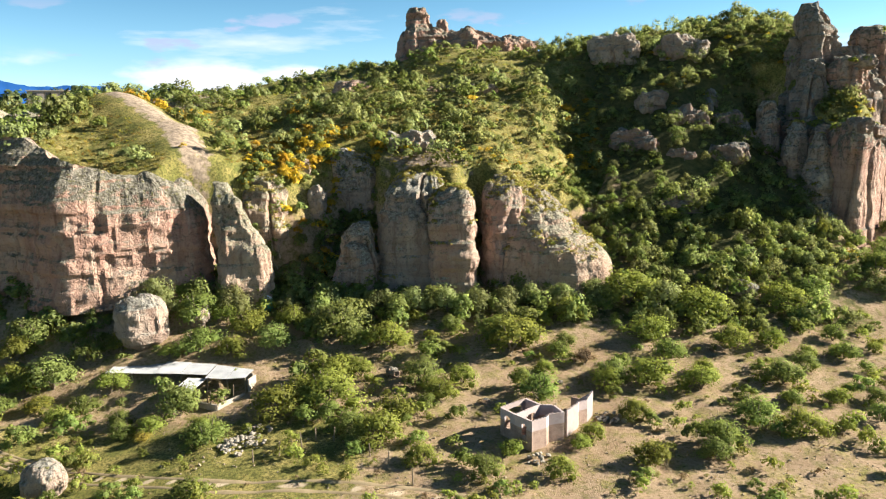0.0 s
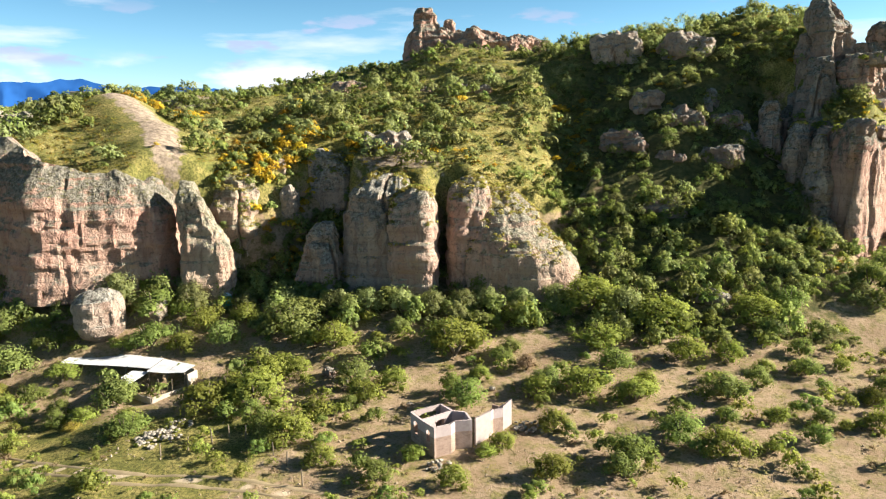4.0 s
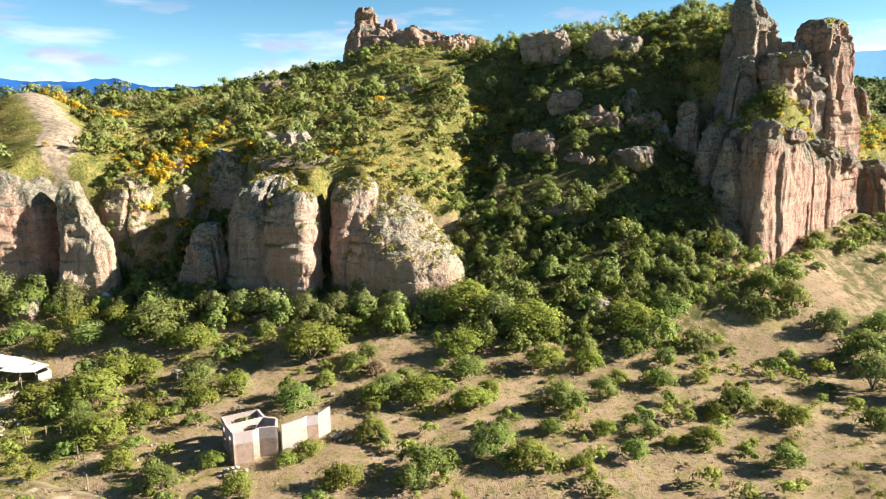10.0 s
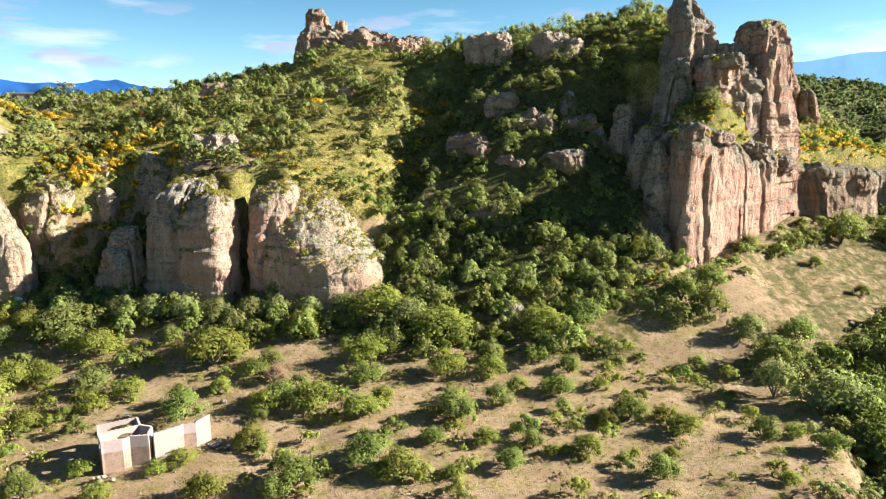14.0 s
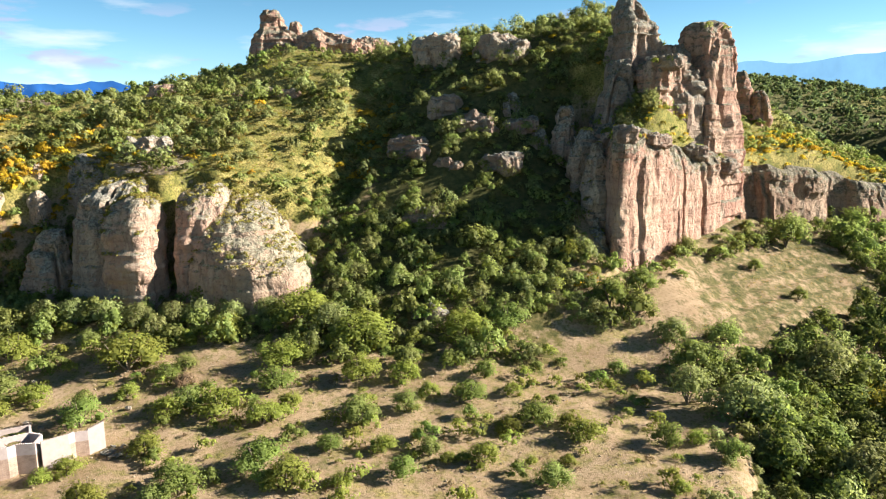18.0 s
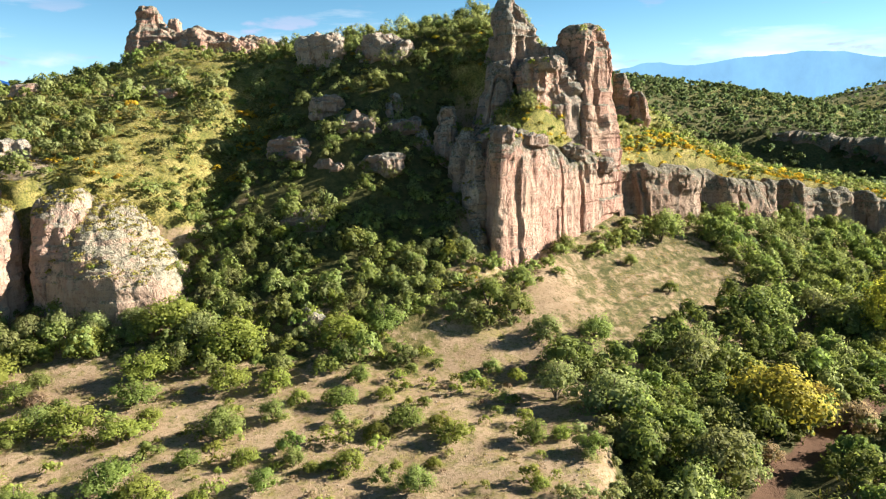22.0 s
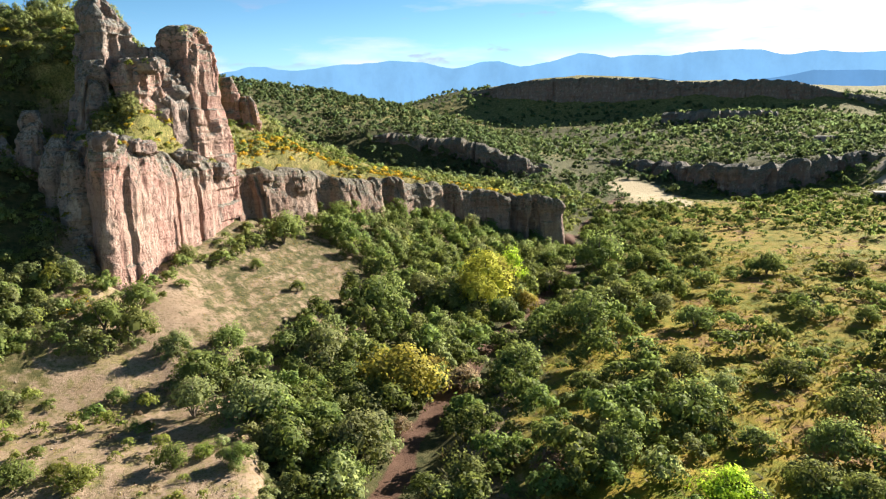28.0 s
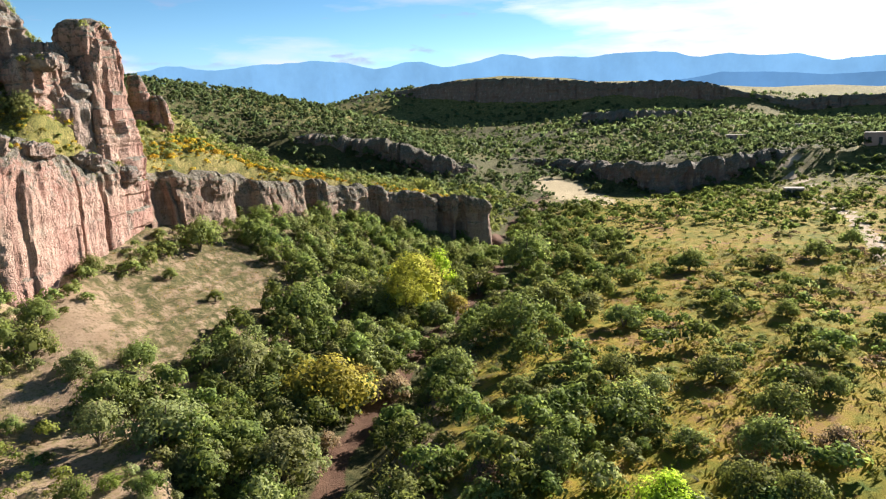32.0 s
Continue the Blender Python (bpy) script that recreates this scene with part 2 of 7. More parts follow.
def land(X, Y):
    """Height of the ground, and masks: high ground, plot, creek bed, range from the middle of the view."""
    X, Y = np.asarray(X, float).ravel(), np.asarray(Y, float).ravel()
    wx, wy = X + 0.8 * vnoise(X / 7, Y / 7, 0, 3), Y + 0.8 * vnoise(X / 7, Y / 7, 5, 4)
    plot = sections(LOW, LOW_Y, X, Y)
    dc, sc = line_distance(wx, wy, CREEK)
    left = -3.2 + np.interp(dc, [0, 2.5, 5, 10, 20, 28, 36, 60], [0, .1, .8, 1.6, 5.2, 8.6, 13, 22])
    left = np.minimum(left, 4 + 0.28 * (Y - 78))
    left = np.maximum(left, -3.2 + np.minimum(dc, 4) * 0.15)
    right = -3.2 + np.interp(dc, [0, 2.5, 5, 14, 40, 90, 200], [0, .1, 1.4, 3.0, 4.4, 5.6, 6.5])
    valley = np.where(sc > 0, left, right)
    de, se = line_distance(wx, wy, PLOT_EDGE)
    north = smooth(74, 86, Y)
    on_plot = smooth(-2.2 - 9 * north, 1.0 + 3 * north, de * se)
    low = plot * on_plot + valley * (1 - on_plot)
    high = sections({**HIGH_WEST, **HIGH_EAST}, HIGH_Y, X, Y)
    high = high + 0.9 * fbm(X / 14, Y / 14, 0, 3, 9)
    high = high + 3.0 * np.exp(-(line_distance(X, Y, WHALEBACK)[0] / 5.6) ** 2) + 1.6 * np.exp(-((X + 40) / 7) ** 2 - ((Y - 114) / 5) ** 2)
    dx, sx = line_distance(X, Y, CREASE)
    high = high - 3.4 * np.exp(-(dx / np.where(sx > 0, 4.0, 9.0)) ** 2) * smooth(86, 96, Y) * (1 - smooth(114, 122, Y))
    dh, _ = line_distance(X, Y, HIGHLAND[:-4])
    dh = np.where(inside(X, Y, HIGHLAND), dh, -dh)
    gap = smooth(21, 27, X) * (1 - smooth(46, 49.5, X))
    gully = smooth(-25, -22, X) * (1 - smooth(-10, -8, X)) * smooth(76, 80, Y)
    end = smooth(137, 143, X)
    up = smooth(1.0 - 6.4 * gap - 4.0 * gully - 14 * end, 2.6 + 5 * gap + 3 * gully + 8 * end, dh)
    up = up * (1 - 0.9 * np.exp(-((X - 4.6) / 0.6) ** 2) * smooth(74, 76, Y) * (1 - smooth(82, 85, Y)))
    near = low * (1 - up) + high * up
    rx, ry = X - 48, Y - 10
    r, az = np.hypot(rx, ry), np.degrees(np.arctan2(rx, ry))
    far = sections({**FAR_NORTH, **FAR_EAST}, FAR_R, az, r)
    far = far + smooth(200, 500, r) * (3.5 * fbm(X / 90, Y / 90, 0, 4, 21) + 1.0 * fbm(X / 25, Y / 25, 0, 3, 22))
    far = far * (1 - smooth(1100, 2200, r)) - 10 * smooth(1100, 2200, r)
    k = smooth(165, 225, r)
    H = near * (1 - k) + far * k
    # paths trodden by cattle along the contours of the open slope
    H = H + 0.15 * np.sin(H * 7.5 + 2 * vnoise(X / 6, Y / 6, 0, 34)) * (1 - up) * (1 - on_plot) * smooth(12, 16, dc * sc) * smooth(76, 82, Y) * (r < 140)
    H = H + 0.10 * fbm(X / 2.2, Y / 2.2, 0, 3, 31) + 0.25 * vnoise(X / 9, Y / 9, 0, 33)
    return H, up * (1 - k), on_plot * (1 - up), dc * sc, r


def ground_z(x, y):
    return float(land(np.array([x]), np.array([y]))[0][0])


# ---- materials ----
def material(name):
    m = bpy.data.materials.new(name)
    m.use_nodes = True
    nt = m.node_tree
    nt.nodes.clear()
    out = nt.nodes.new("ShaderNodeOutputMaterial")
    return m, nt, out


def put(nt, kind, links=(), **values):
    """Add a node; values set its inputs by name with spaces written as underscores."""
    n = nt.nodes.new(kind)
    for key, v in values.items():
        n.inputs[key.replace("_", " ")].default_value = v
    for socket, src in links:
        nt.links.new(src, n.inputs[socket])
    return n


def noise_at(nt, vec, scale, detail=4.0, rough=0.55, stretch=None):
    if stretch:
        mp = put(nt, "ShaderNodeMapping", [("Vector", vec)], Scale=stretch)
        vec = mp.outputs["Vector"]
    return put(nt, "ShaderNodeTexNoise", [("Vector", vec)], Scale=scale, Detail=detail, Roughness=rough).outputs["Fac"]


def ramp(nt, fac, stops):
    n = put(nt, "ShaderNodeValToRGB", [("Fac", fac)])
    el = n.color_ramp.elements
    while len(el) < len(stops):
        el.new(0.5)
    for e, (p, c) in zip(el, stops):
        e.position, e.color = p, (*c, 1) if len(c) == 3 else c
    return n.outputs["Color"]


def grey(a, b):
    return [(a, (0, 0, 0)), (b, (1, 1, 1))]


def mixed(nt, fac, a, b, blend="MIX"):
    n = nt.nodes.new("ShaderNodeMix")
    n.data_type, n.blend_type = "RGBA", blend
    for key, v in (("Factor", fac), ("A", a), ("B", b)):
        if isinstance(v, bpy.types.NodeSocket):
            nt.links.new(v, n.inputs[key])
        else:
            n.inputs[key].default_value = (*v, 1) if isinstance(v, tuple) else v
    return n.outputs["Result"]


def sums(nt, op, a, b):
    n = nt.nodes.new("ShaderNodeMath")
    n.operation = op
    for i, v in enumerate((a, b)):
        if isinstance(v, bpy.types.NodeSocket):
            nt.links.new(v, n.inputs[i])
        else:
            n.inputs[i].default_value = v
    return n.outputs["Value"]


def finish(nt, out, color, rough, height=None, bump=0.3, dist=0.1, metallic=0.0, spec=0.3):
    links = [("Base Color", color)] if isinstance(color, bpy.types.NodeSocket) else []
    b = put(nt, "ShaderNodeBsdfPrincipled", links, Roughness=rough, Metallic=metallic)
    b.inputs["Specular IOR Level"].default_value = spec
    if not links:
        b.inputs["Base Color"].default_value = (*color, 1)
    if height is not None:
        n = put(nt, "ShaderNodeBump", [("Height", height)], Strength=bump, Distance=dist)
        nt.links.new(n.outputs["Normal"], b.inputs["Normal"])
    nt.links.new(b.outputs["BSDF"], out.inputs["Surface"])
    return b


def rock_material(name, tan, pink, crown, shade=1.0):
    """Tuff: pink-tan faces with dark vertical streaks and strata, grey lichen on what faces up."""
    m, nt, out = material(name)
    geo = put(nt, "ShaderNodeNewGeometry")
    pos = geo.outputs["Position"]
    big = noise_at(nt, pos, 0.09, 3)
    col = mixed(nt, ramp(nt, big, grey(0.35, 0.65)), tan, pink)
    strata = noise_at(nt, pos, 1.0, 5, 0.6, (0.05, 0.05, 0.9))
    col = mixed(nt, ramp(nt, strata, [(0.36, (0.5, 0.5, 0.5)), (0.55, (0, 0, 0))]), col, tuple(c * 0.62 for c in pink))
    stripe = noise_at(nt, pos, 1.0, 4, 0.6, (0.26, 0.26, 0.02))
    col = mixed(nt, ramp(nt, stripe, [(0.50, (0, 0, 0)), (0.60, (0.38, 0.38, 0.38))]), col, tuple(c * k for c, k in zip(pink, (0.72, 0.58, 0.55))))
    streak = noise_at(nt, pos, 1.0, 5, 0.6, (0.9, 0.9, 0.05))
    col = mixed(nt, ramp(nt, streak, [(0.56, (0, 0, 0)), (0.70, (0.7, 0.7, 0.7))]), col, tuple(c * k for c, k in zip(pink, (0.46, 0.40, 0.38))))
    pale = noise_at(nt, pos, 0.55, 5, 0.65, (1, 1, 0.45))
    col = mixed(nt, ramp(nt, pale, [(0.55, (0, 0, 0)), (0.7, (0.6, 0.6, 0.6))]), col, (0.52, 0.44, 0.35))
    # weathered, lichen-grey where it faces up
    sep = put(nt, "ShaderNodeSeparateXYZ", [("Vector", geo.outputs["Normal"])])
    patch = noise_at(nt, pos, 0.7, 6, 0.7)
    top = sums(nt, "ADD", sep.outputs["Z"], sums(nt, "MULTIPLY", sums(nt, "SUBTRACT", patch, 0.5), 2.4))
    worn = put(nt, "ShaderNodeAttribute")
    worn.attribute_name = "weather"
    top = sums(nt, "ADD", top, sums(nt, "MULTIPLY", worn.outputs["Fac"], 0.34))
    lich = mixed(nt, ramp(nt, noise_at(nt, pos, 2.3, 6, 0.75), grey(0.4, 0.62)), tuple(c * 0.32 for c in crown), crown)
    col = mixed(nt, ramp(nt, top, grey(0.30, 0.75)), col, lich)
    spot = ramp(nt, noise_at(nt, pos, 1.5, 7, 0.8), [(0.53, (0, 0, 0)), (0.59, (0.85, 0.85, 0.85))])
    col = mixed(nt, sums(nt, "MULTIPLY", spot, ramp(nt, worn.outputs["Fac"], grey(0.12, 0.7))), col, (0.085, 0.078, 0.042))
    moss = noise_at(nt, pos, 1.7, 6, 0.7)
    mossy = sums(nt, "MULTIPLY", ramp(nt, moss, grey(0.56, 0.68)), ramp(nt, top, grey(0.2, 0.7)))
    col = mixed(nt, mossy, col, (0.16, 0.15, 0.04))
    warp = put(nt, "ShaderNodeVectorMath", [(0, put(nt, "ShaderNodeMapping", [("Vector", pos)], Scale=(0.5, 0.5, 0.22)).outputs["Vector"]), (1, put(nt, "ShaderNodeTexNoise", [("Vector", pos)], Scale=0.8, Detail=4.0).outputs["Color"])])
    cell = put(nt, "ShaderNodeTexVoronoi", [("Vector", warp.outputs["Vector"])], Scale=1.0)
    cell.feature = "DISTANCE_TO_EDGE"
    crack = ramp(nt, cell.outputs["Distance"], [(0.0, (0, 0, 0)), (0.05, (1, 1, 1))])
    col = mixed(nt, sums(nt, "MULTIPLY", sums(nt, "SUBTRACT", 1.0, crack), 0.22), col, (0.08, 0.06, 0.05))
    pit = noise_at(nt, pos, 3.2, 6, 0.7)
    col = mixed(nt, ramp(nt, pit, [(0.32, (0.7, 0.7, 0.7)), (0.43, (0, 0, 0))]), col, (0.10, 0.075, 0.06))
    finish(nt, out, col, 0.92, sums(nt, "ADD", sums(nt, "ADD", pit, sums(nt, "MULTIPLY", crack, 0.35)), sums(nt, "MULTIPLY", strata, 0.6)), 0.9, 0.4, spec=0.15)
    return m


def ground_material():
    m, nt, out = material("ground_cover")
    pos = put(nt, "ShaderNodeNewGeometry").outputs["Position"]
    w = [put(nt, "ShaderNodeAttribute") for _ in range(7)]
    for n, key in zip(w, ("grass", "track", "pale", "litter_shade", "slab", "bed", "lush")):
        n.attribute_name = key
    soil = mixed(nt, ramp(nt, noise_at(nt, pos, 0.22, 5), grey(0.35, 0.68)), (0.262, 0.182, 0.113), (0.375, 0.275, 0.182))
    soil = mixed(nt, ramp(nt, noise_at(nt, pos, 2.4, 6, 0.7), [(0.50, (0, 0, 0)), (0.64, (0.8, 0.8, 0.8))]), soil, (0.155, 0.115, 0.055))
    soil = mixed(nt, ramp(nt, noise_at(nt, pos, 5.5, 4, 0.6), [(0.62, (0, 0, 0)), (0.70, (0.8, 0.8, 0.8))]), soil, (0.46, 0.38, 0.28))
    g = ramp(nt, noise_at(nt, pos, 0.35, 5, 0.6), [(0.28, (0.085, 0.105, 0.028)), (0.45, (0.205, 0.190, 0.055)), (0.64, (0.37, 0.30, 0.11))])
    g = mixed(nt, ramp(nt, noise_at(nt, pos, 3.5, 6, 0.75), [(0.43, (0.8, 0.8, 0.8)), (0.56, (0, 0, 0))]), g, (0.060, 0.064, 0.020))
    # dark cover: plant litter, and shade of the hillside painted into the ground
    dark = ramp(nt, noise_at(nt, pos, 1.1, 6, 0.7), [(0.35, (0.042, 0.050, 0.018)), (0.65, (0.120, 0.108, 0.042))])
    edge = sums(nt, "MULTIPLY", sums(nt, "SUBTRACT", noise_at(nt, pos, 0.6, 6, 0.7), 0.5), 1.3)

    def zone(n):
        return ramp(nt, sums(nt, "ADD", n.outputs["Fac"], edge), grey(0.36, 0.64))
    col = mixed(nt, zone(w[0]), soil, g)
    col = mixed(nt, zone(w[6]), col, ramp(nt, sums(nt, "ADD", sums(nt, "MULTIPLY", noise_at(nt, pos, 0.45, 7, 0.72), 0.55), sums(nt, "MULTIPLY", noise_at(nt, pos, 0.07, 4, 0.6), 0.45)), [(0.36, (0.072, 0.112, 0.012)), (0.45, (0.190, 0.180, 0.018)), (0.53, (0.300, 0.222, 0.030)), (0.60, (0.280, 0.168, 0.062)), (0.66, (0.150, 0.092, 0.052))]))
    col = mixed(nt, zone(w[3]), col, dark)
    col = mixed(nt, zone(w[5]), col, mixed(nt, noise_at(nt, pos, 1.2, 6, 0.7), (0.065, 0.036, 0.023), (0.17, 0.10, 0.065)))
    bare = mixed(nt, ramp(nt, noise_at(nt, pos, 1.4, 6, 0.7), grey(0.38, 0.6)), (0.15, 0.118, 0.09), (0.37, 0.29, 0.215))
    col = mixed(nt, ramp(nt, sums(nt, "ADD", w[4].outputs["Fac"], sums(nt, "MULTIPLY", edge, 0.8)), grey(0.44, 0.56)), col, bare)
    col = mixed(nt, ramp(nt, w[2].outputs["Fac"], grey(0.3, 0.7)), col, mixed(nt, noise_at(nt, pos, 0.5, 4), (0.40, 0.33, 0.19), (0.48, 0.40, 0.25)))
    col = mixed(nt, ramp(nt, sums(nt, "ADD", w[1].outputs["Fac"], sums(nt, "MULTIPLY", edge, 0.5)), grey(0.35, 0.65)), col, (0.46, 0.37, 0.26))
    h = sums(nt, "ADD", noise_at(nt, pos, 2.4, 6, 0.7), noise_at(nt, pos, 9.0, 3, 0.6))
    finish(nt, out, col, 0.95, h, 0.55, 0.22, spec=0.1)
    return m


def leaf_material(name, dark, light, per_plant=True):
    m, nt, out = material(name)
    isle = put(nt, "ShaderNodeNewGeometry").outputs["Random Per Island"]
    if per_plant:
        plant = put(nt, "ShaderNodeObjectInfo").outputs["Random"]
    else:
        plant = put(nt, "ShaderNodeAttribute")
        plant.attribute_name = "plant"
        plant = plant.outputs["Fac"]
    col = mixed(nt, sums(nt, "ADD", 0.18, sums(nt, "MULTIPLY", isle, 0.64)), dark, light)
    hsv = put(nt, "ShaderNodeHueSaturation", [("Color", col)])
    nt.links.new(sums(nt, "ADD", 0.469, sums(nt, "MULTIPLY", plant, 0.036)), hsv.inputs["Hue"])
    nt.links.new(sums(nt, "ADD", 0.86, sums(nt, "MULTIPLY", plant, 0.58)), hsv.inputs["Value"])
    hsv.inputs["Saturation"].default_value = 0.96
    col = hsv.outputs["Color"]
    lobe = put(nt, "ShaderNodeAttribute")
    lobe.attribute_name = "lobe"
    way = put(nt, "ShaderNodeVectorTransform", [("Vector", lobe.outputs["Vector"])])
    way.vector_type, way.convert_from, way.convert_to = "NORMAL", "OBJECT", "WORLD"
    d = put(nt, "ShaderNodeBsdfDiffuse", [("Color", col), ("Normal", way.outputs["Vector"])])
    t = put(nt, "ShaderNodeBsdfTranslucent", [("Color", mixed(nt, 1.0, col, (1.0, 1.0, 0.55), "MULTIPLY"))])
    mx = put(nt, "ShaderNodeMixShader", [(1, d.outputs["BSDF"]), (2, t.outputs["BSDF"])], Fac=0.37)
    gl = put(nt, "ShaderNodeBsdfGlossy", Roughness=0.5)
    gl.inputs["Color"].default_value = (0.5, 0.5, 0.5, 1)
    m2 = put(nt, "ShaderNodeMixShader", [(1, mx.outputs["Shader"]), (2, gl.outputs["BSDF"])], Fac=0.012)
    nt.links.new(m2.outputs["Shader"], out.inputs["Surface"])
    return m


def plain(name, a, b, rough=0.85, scale=3.0, bump=0.3, metallic=0.0, dist=0.03):
    """Two tones over coarse and fine noise."""
    m, nt, out = material(name)
    pos = put(nt, "ShaderNodeNewGeometry").outputs["Position"]
    f = noise_at(nt, pos, scale, 6, 0.65)
    g = noise_at(nt, pos, scale * 6, 4, 0.6)
    col = mixed(nt, ramp(nt, f, grey(0.3, 0.7)), a, b)
    col = mixed(nt, sums(nt, "MULTIPLY", g, 0.35), col, tuple(c * 0.6 for c in a))
    finish(nt, out, col, rough, g, bump, dist, metallic)
    return m


ROCK = rock_material("pink_tuff_rock", (0.47, 0.325, 0.245), (0.46, 0.265, 0.205), (0.30, 0.275, 0.22))
ROCK_PALE = rock_material("pale_layered_rock", (0.45, 0.355, 0.265), (0.43, 0.30, 0.225), (0.38, 0.35, 0.26))
ROCK_GREY = rock_material("lichen_grey_rock", (0.40, 0.33, 0.265), (0.38, 0.275, 0.215), (0.40, 0.375, 0.32))
# darker brown for the far walls, with their shade put into the colour
ROCK_DARK = rock_material("brown_shaded_cliff_rock", (0.27, 0.195, 0.15), (0.25, 0.165, 0.13), (0.27, 0.245, 0.19))
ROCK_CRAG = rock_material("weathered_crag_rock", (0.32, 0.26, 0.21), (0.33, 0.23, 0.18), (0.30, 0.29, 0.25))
ROCK_BUTTE = rock_material("layered_pink_rock", (0.46, 0.345, 0.265), (0.45, 0.295, 0.23), (0.40, 0.365, 0.29))
ROCK_WALL = rock_material("tan_wall_rock", (0.36, 0.265, 0.195), (0.33, 0.215, 0.155), (0.28, 0.25, 0.19))
GROUND = ground_material()
LEAVES = {
    "huisache": ((0.102, 0.138, 0.024), (0.250, 0.285, 0.055)),
    "mesquite": ((0.082, 0.118, 0.030), (0.225, 0.265, 0.076)),
    "olive": ((0.105, 0.135, 0.048), (0.250, 0.280, 0.105)),
    "bright": ((0.085, 0.128, 0.028), (0.195, 0.255, 0.062)),
    "yellow": ((0.160, 0.150, 0.022), (0.320, 0.270, 0.045)),
    "gold": ((0.190, 0.200, 0.020), (0.350, 0.345, 0.045)),
    "lime": ((0.200, 0.300, 0.012), (0.400, 0.520, 0.030)),
    "flowering": ((0.300, 0.230, 0.012), (0.580, 0.410, 0.018)),
    "dry": ((0.140, 0.100, 0.060), (0.270, 0.200, 0.120)),
    # bluer and darker than the rest: haze of distance put into the leaves
    "distant": ((0.047, 0.076, 0.032), (0.112, 0.152, 0.064)),
    "grove": ((0.060, 0.096, 0.023), (0.172, 0.222, 0.056)),
    "straw": ((0.150, 0.115, 0.026), (0.310, 0.230, 0.060)),
    "hay": ((0.170, 0.165, 0.034), (0.330, 0.290, 0.075)),
    "meadow": ((0.120, 0.140, 0.022), (0.300, 0.280, 0.045))}
LEAF = {k: leaf_material("leaves_" + k, *v) for k, v in LEAVES.items()}
LEAF_MASS = {k: leaf_material("leaf_mass_" + k, *v, per_plant=False) for k, v in LEAVES.items()}
BARK = plain("grey_brown_bark", (0.12, 0.09, 0.06), (0.22, 0.18, 0.13), 0.9, 5)


# ---- building helpers ----
def mesh_from(name, verts, faces, mat, flat=False):
    """A mesh from arrays of points and of equal-sided faces."""
    verts, faces = np.asarray(verts, np.float32), np.asarray(faces, np.int32)
    me = bpy.data.meshes.new(name)
    n, k = faces.shape
    me.vertices.add(len(verts))
    me.vertices.foreach_set("co", verts.ravel())
    me.loops.add(n * k)
    me.loops.foreach_set("vertex_index", faces.ravel())
    me.polygons.add(n)
    me.polygons.foreach_set("loop_start", np.arange(0, n * k, k, dtype=np.int32))
    me.update(calc_edges=True)
    me.validate()
    me.polygons.foreach_set("use_smooth", np.full(len(me.polygons), not flat))
    me.materials.append(mat)
    return me


def grid_faces(rows, cols, wrap=False):
    i, j = np.meshgrid(np.arange(rows - 1), np.arange(cols if wrap else cols - 1), indexing="ij")
    j2 = (j + 1) % cols
    return np.stack([i * cols + j, i * cols + j2, (i + 1) * cols + j2, (i + 1) * cols + j], -1).reshape(-1, 4)


def add_values(me, name, values):
    at = me.attributes.new(name, "FLOAT", "POINT")
    at.data.foreach_set("value", np.asarray(values, np.float32))


def add_ways(me, values):
    """The way each leaf faces, taken from the clump that it belongs to."""
    at = me.attributes.new("lobe", "FLOAT_VECTOR", "POINT")
    at.data.foreach_set("vector", np.asarray(values, np.float32).ravel())


def part(name, bm, mat, parent, label=""):
    """Link a bmesh as one mesh object under a thing or part."""
    me = bpy.data.meshes.new(name)
    bm.to_mesh(me)
    bm.free()
    me.materials.append(mat)
    ob = new(name, me)
    ob.parent = parent
    if label:
        ob["label"] = label
    return ob


# ---- ground: one sheet to the horizon ----
def spaced(lo, hi, step, reach):
    """Even steps from lo to hi, growing steps out to the reach on both sides."""
    mid = np.arange(lo, hi + step, step)
    d, out = step, []
    at = 0.0
    while at < reach:
        d *= 1.075
        at += d
        out.append(at)
    out = np.array(out)
    return np.concatenate([lo - out[::-1], mid, mid[-1] + out])


gx, gy = spaced(-56, 140, 0.6, 3850), spaced(34, 140, 0.6, 3850)
GX, GY = np.meshgrid(gx, gy)
gz, g_high, g_plot, g_creek, g_range = land(GX, GY)
px, py = GX.ravel(), GY.ravel()
TRACK = [(-60, 56), (-38.4, 52.5), (-28.5, 49.3), (-18, 46.2), (-7, 45.0), (2, 43), (14, 40), (40, 30)]
TRACK_2 = [(-28.5, 49.6), (-45, 56), (-60, 60)]
ROAD = [(150, 50), (164.7, 60), (179, 68.4), (202, 82.5), (209, 88), (218, 97), (231, 106.4), (246, 117), (256, 126.5), (280, 140), (310, 150)]
track = np.zeros(len(px))
for pts, wide in ((TRACK, 0.1), (ROAD, 1.4)):
    track = np.maximum(track, 1 - smooth(wide * 0.6, wide * 1.5, line_distance(px, py, pts)[0]))
west_meadow = (1 - smooth(-12, 2, px)) * (1 - smooth(52, 60, py)) * 0.9
valley = smooth(3, 14, -g_creek)
field = (1 - g_plot) * smooth(13, 17, g_creek) * (1 - g_high) * (g_range < 140)
far_scrub = smooth(200, 235, g_range) * np.clip(0.75 + 0.5 * vnoise(px / 60, py / 60, 0, 55), 0, 1)
az_far = np.degrees(np.arctan2(px - 48, py - 10))
far_scrub = far_scrub * (1 - 0.6 * smooth(600, 640, g_range) * (1 - smooth(735, 750, g_range)))
far_scrub = far_scrub * (1 - 0.85 * smooth(735, 750, g_range) * smooth(30, 36, gz) * smooth(31, 35, az_far))
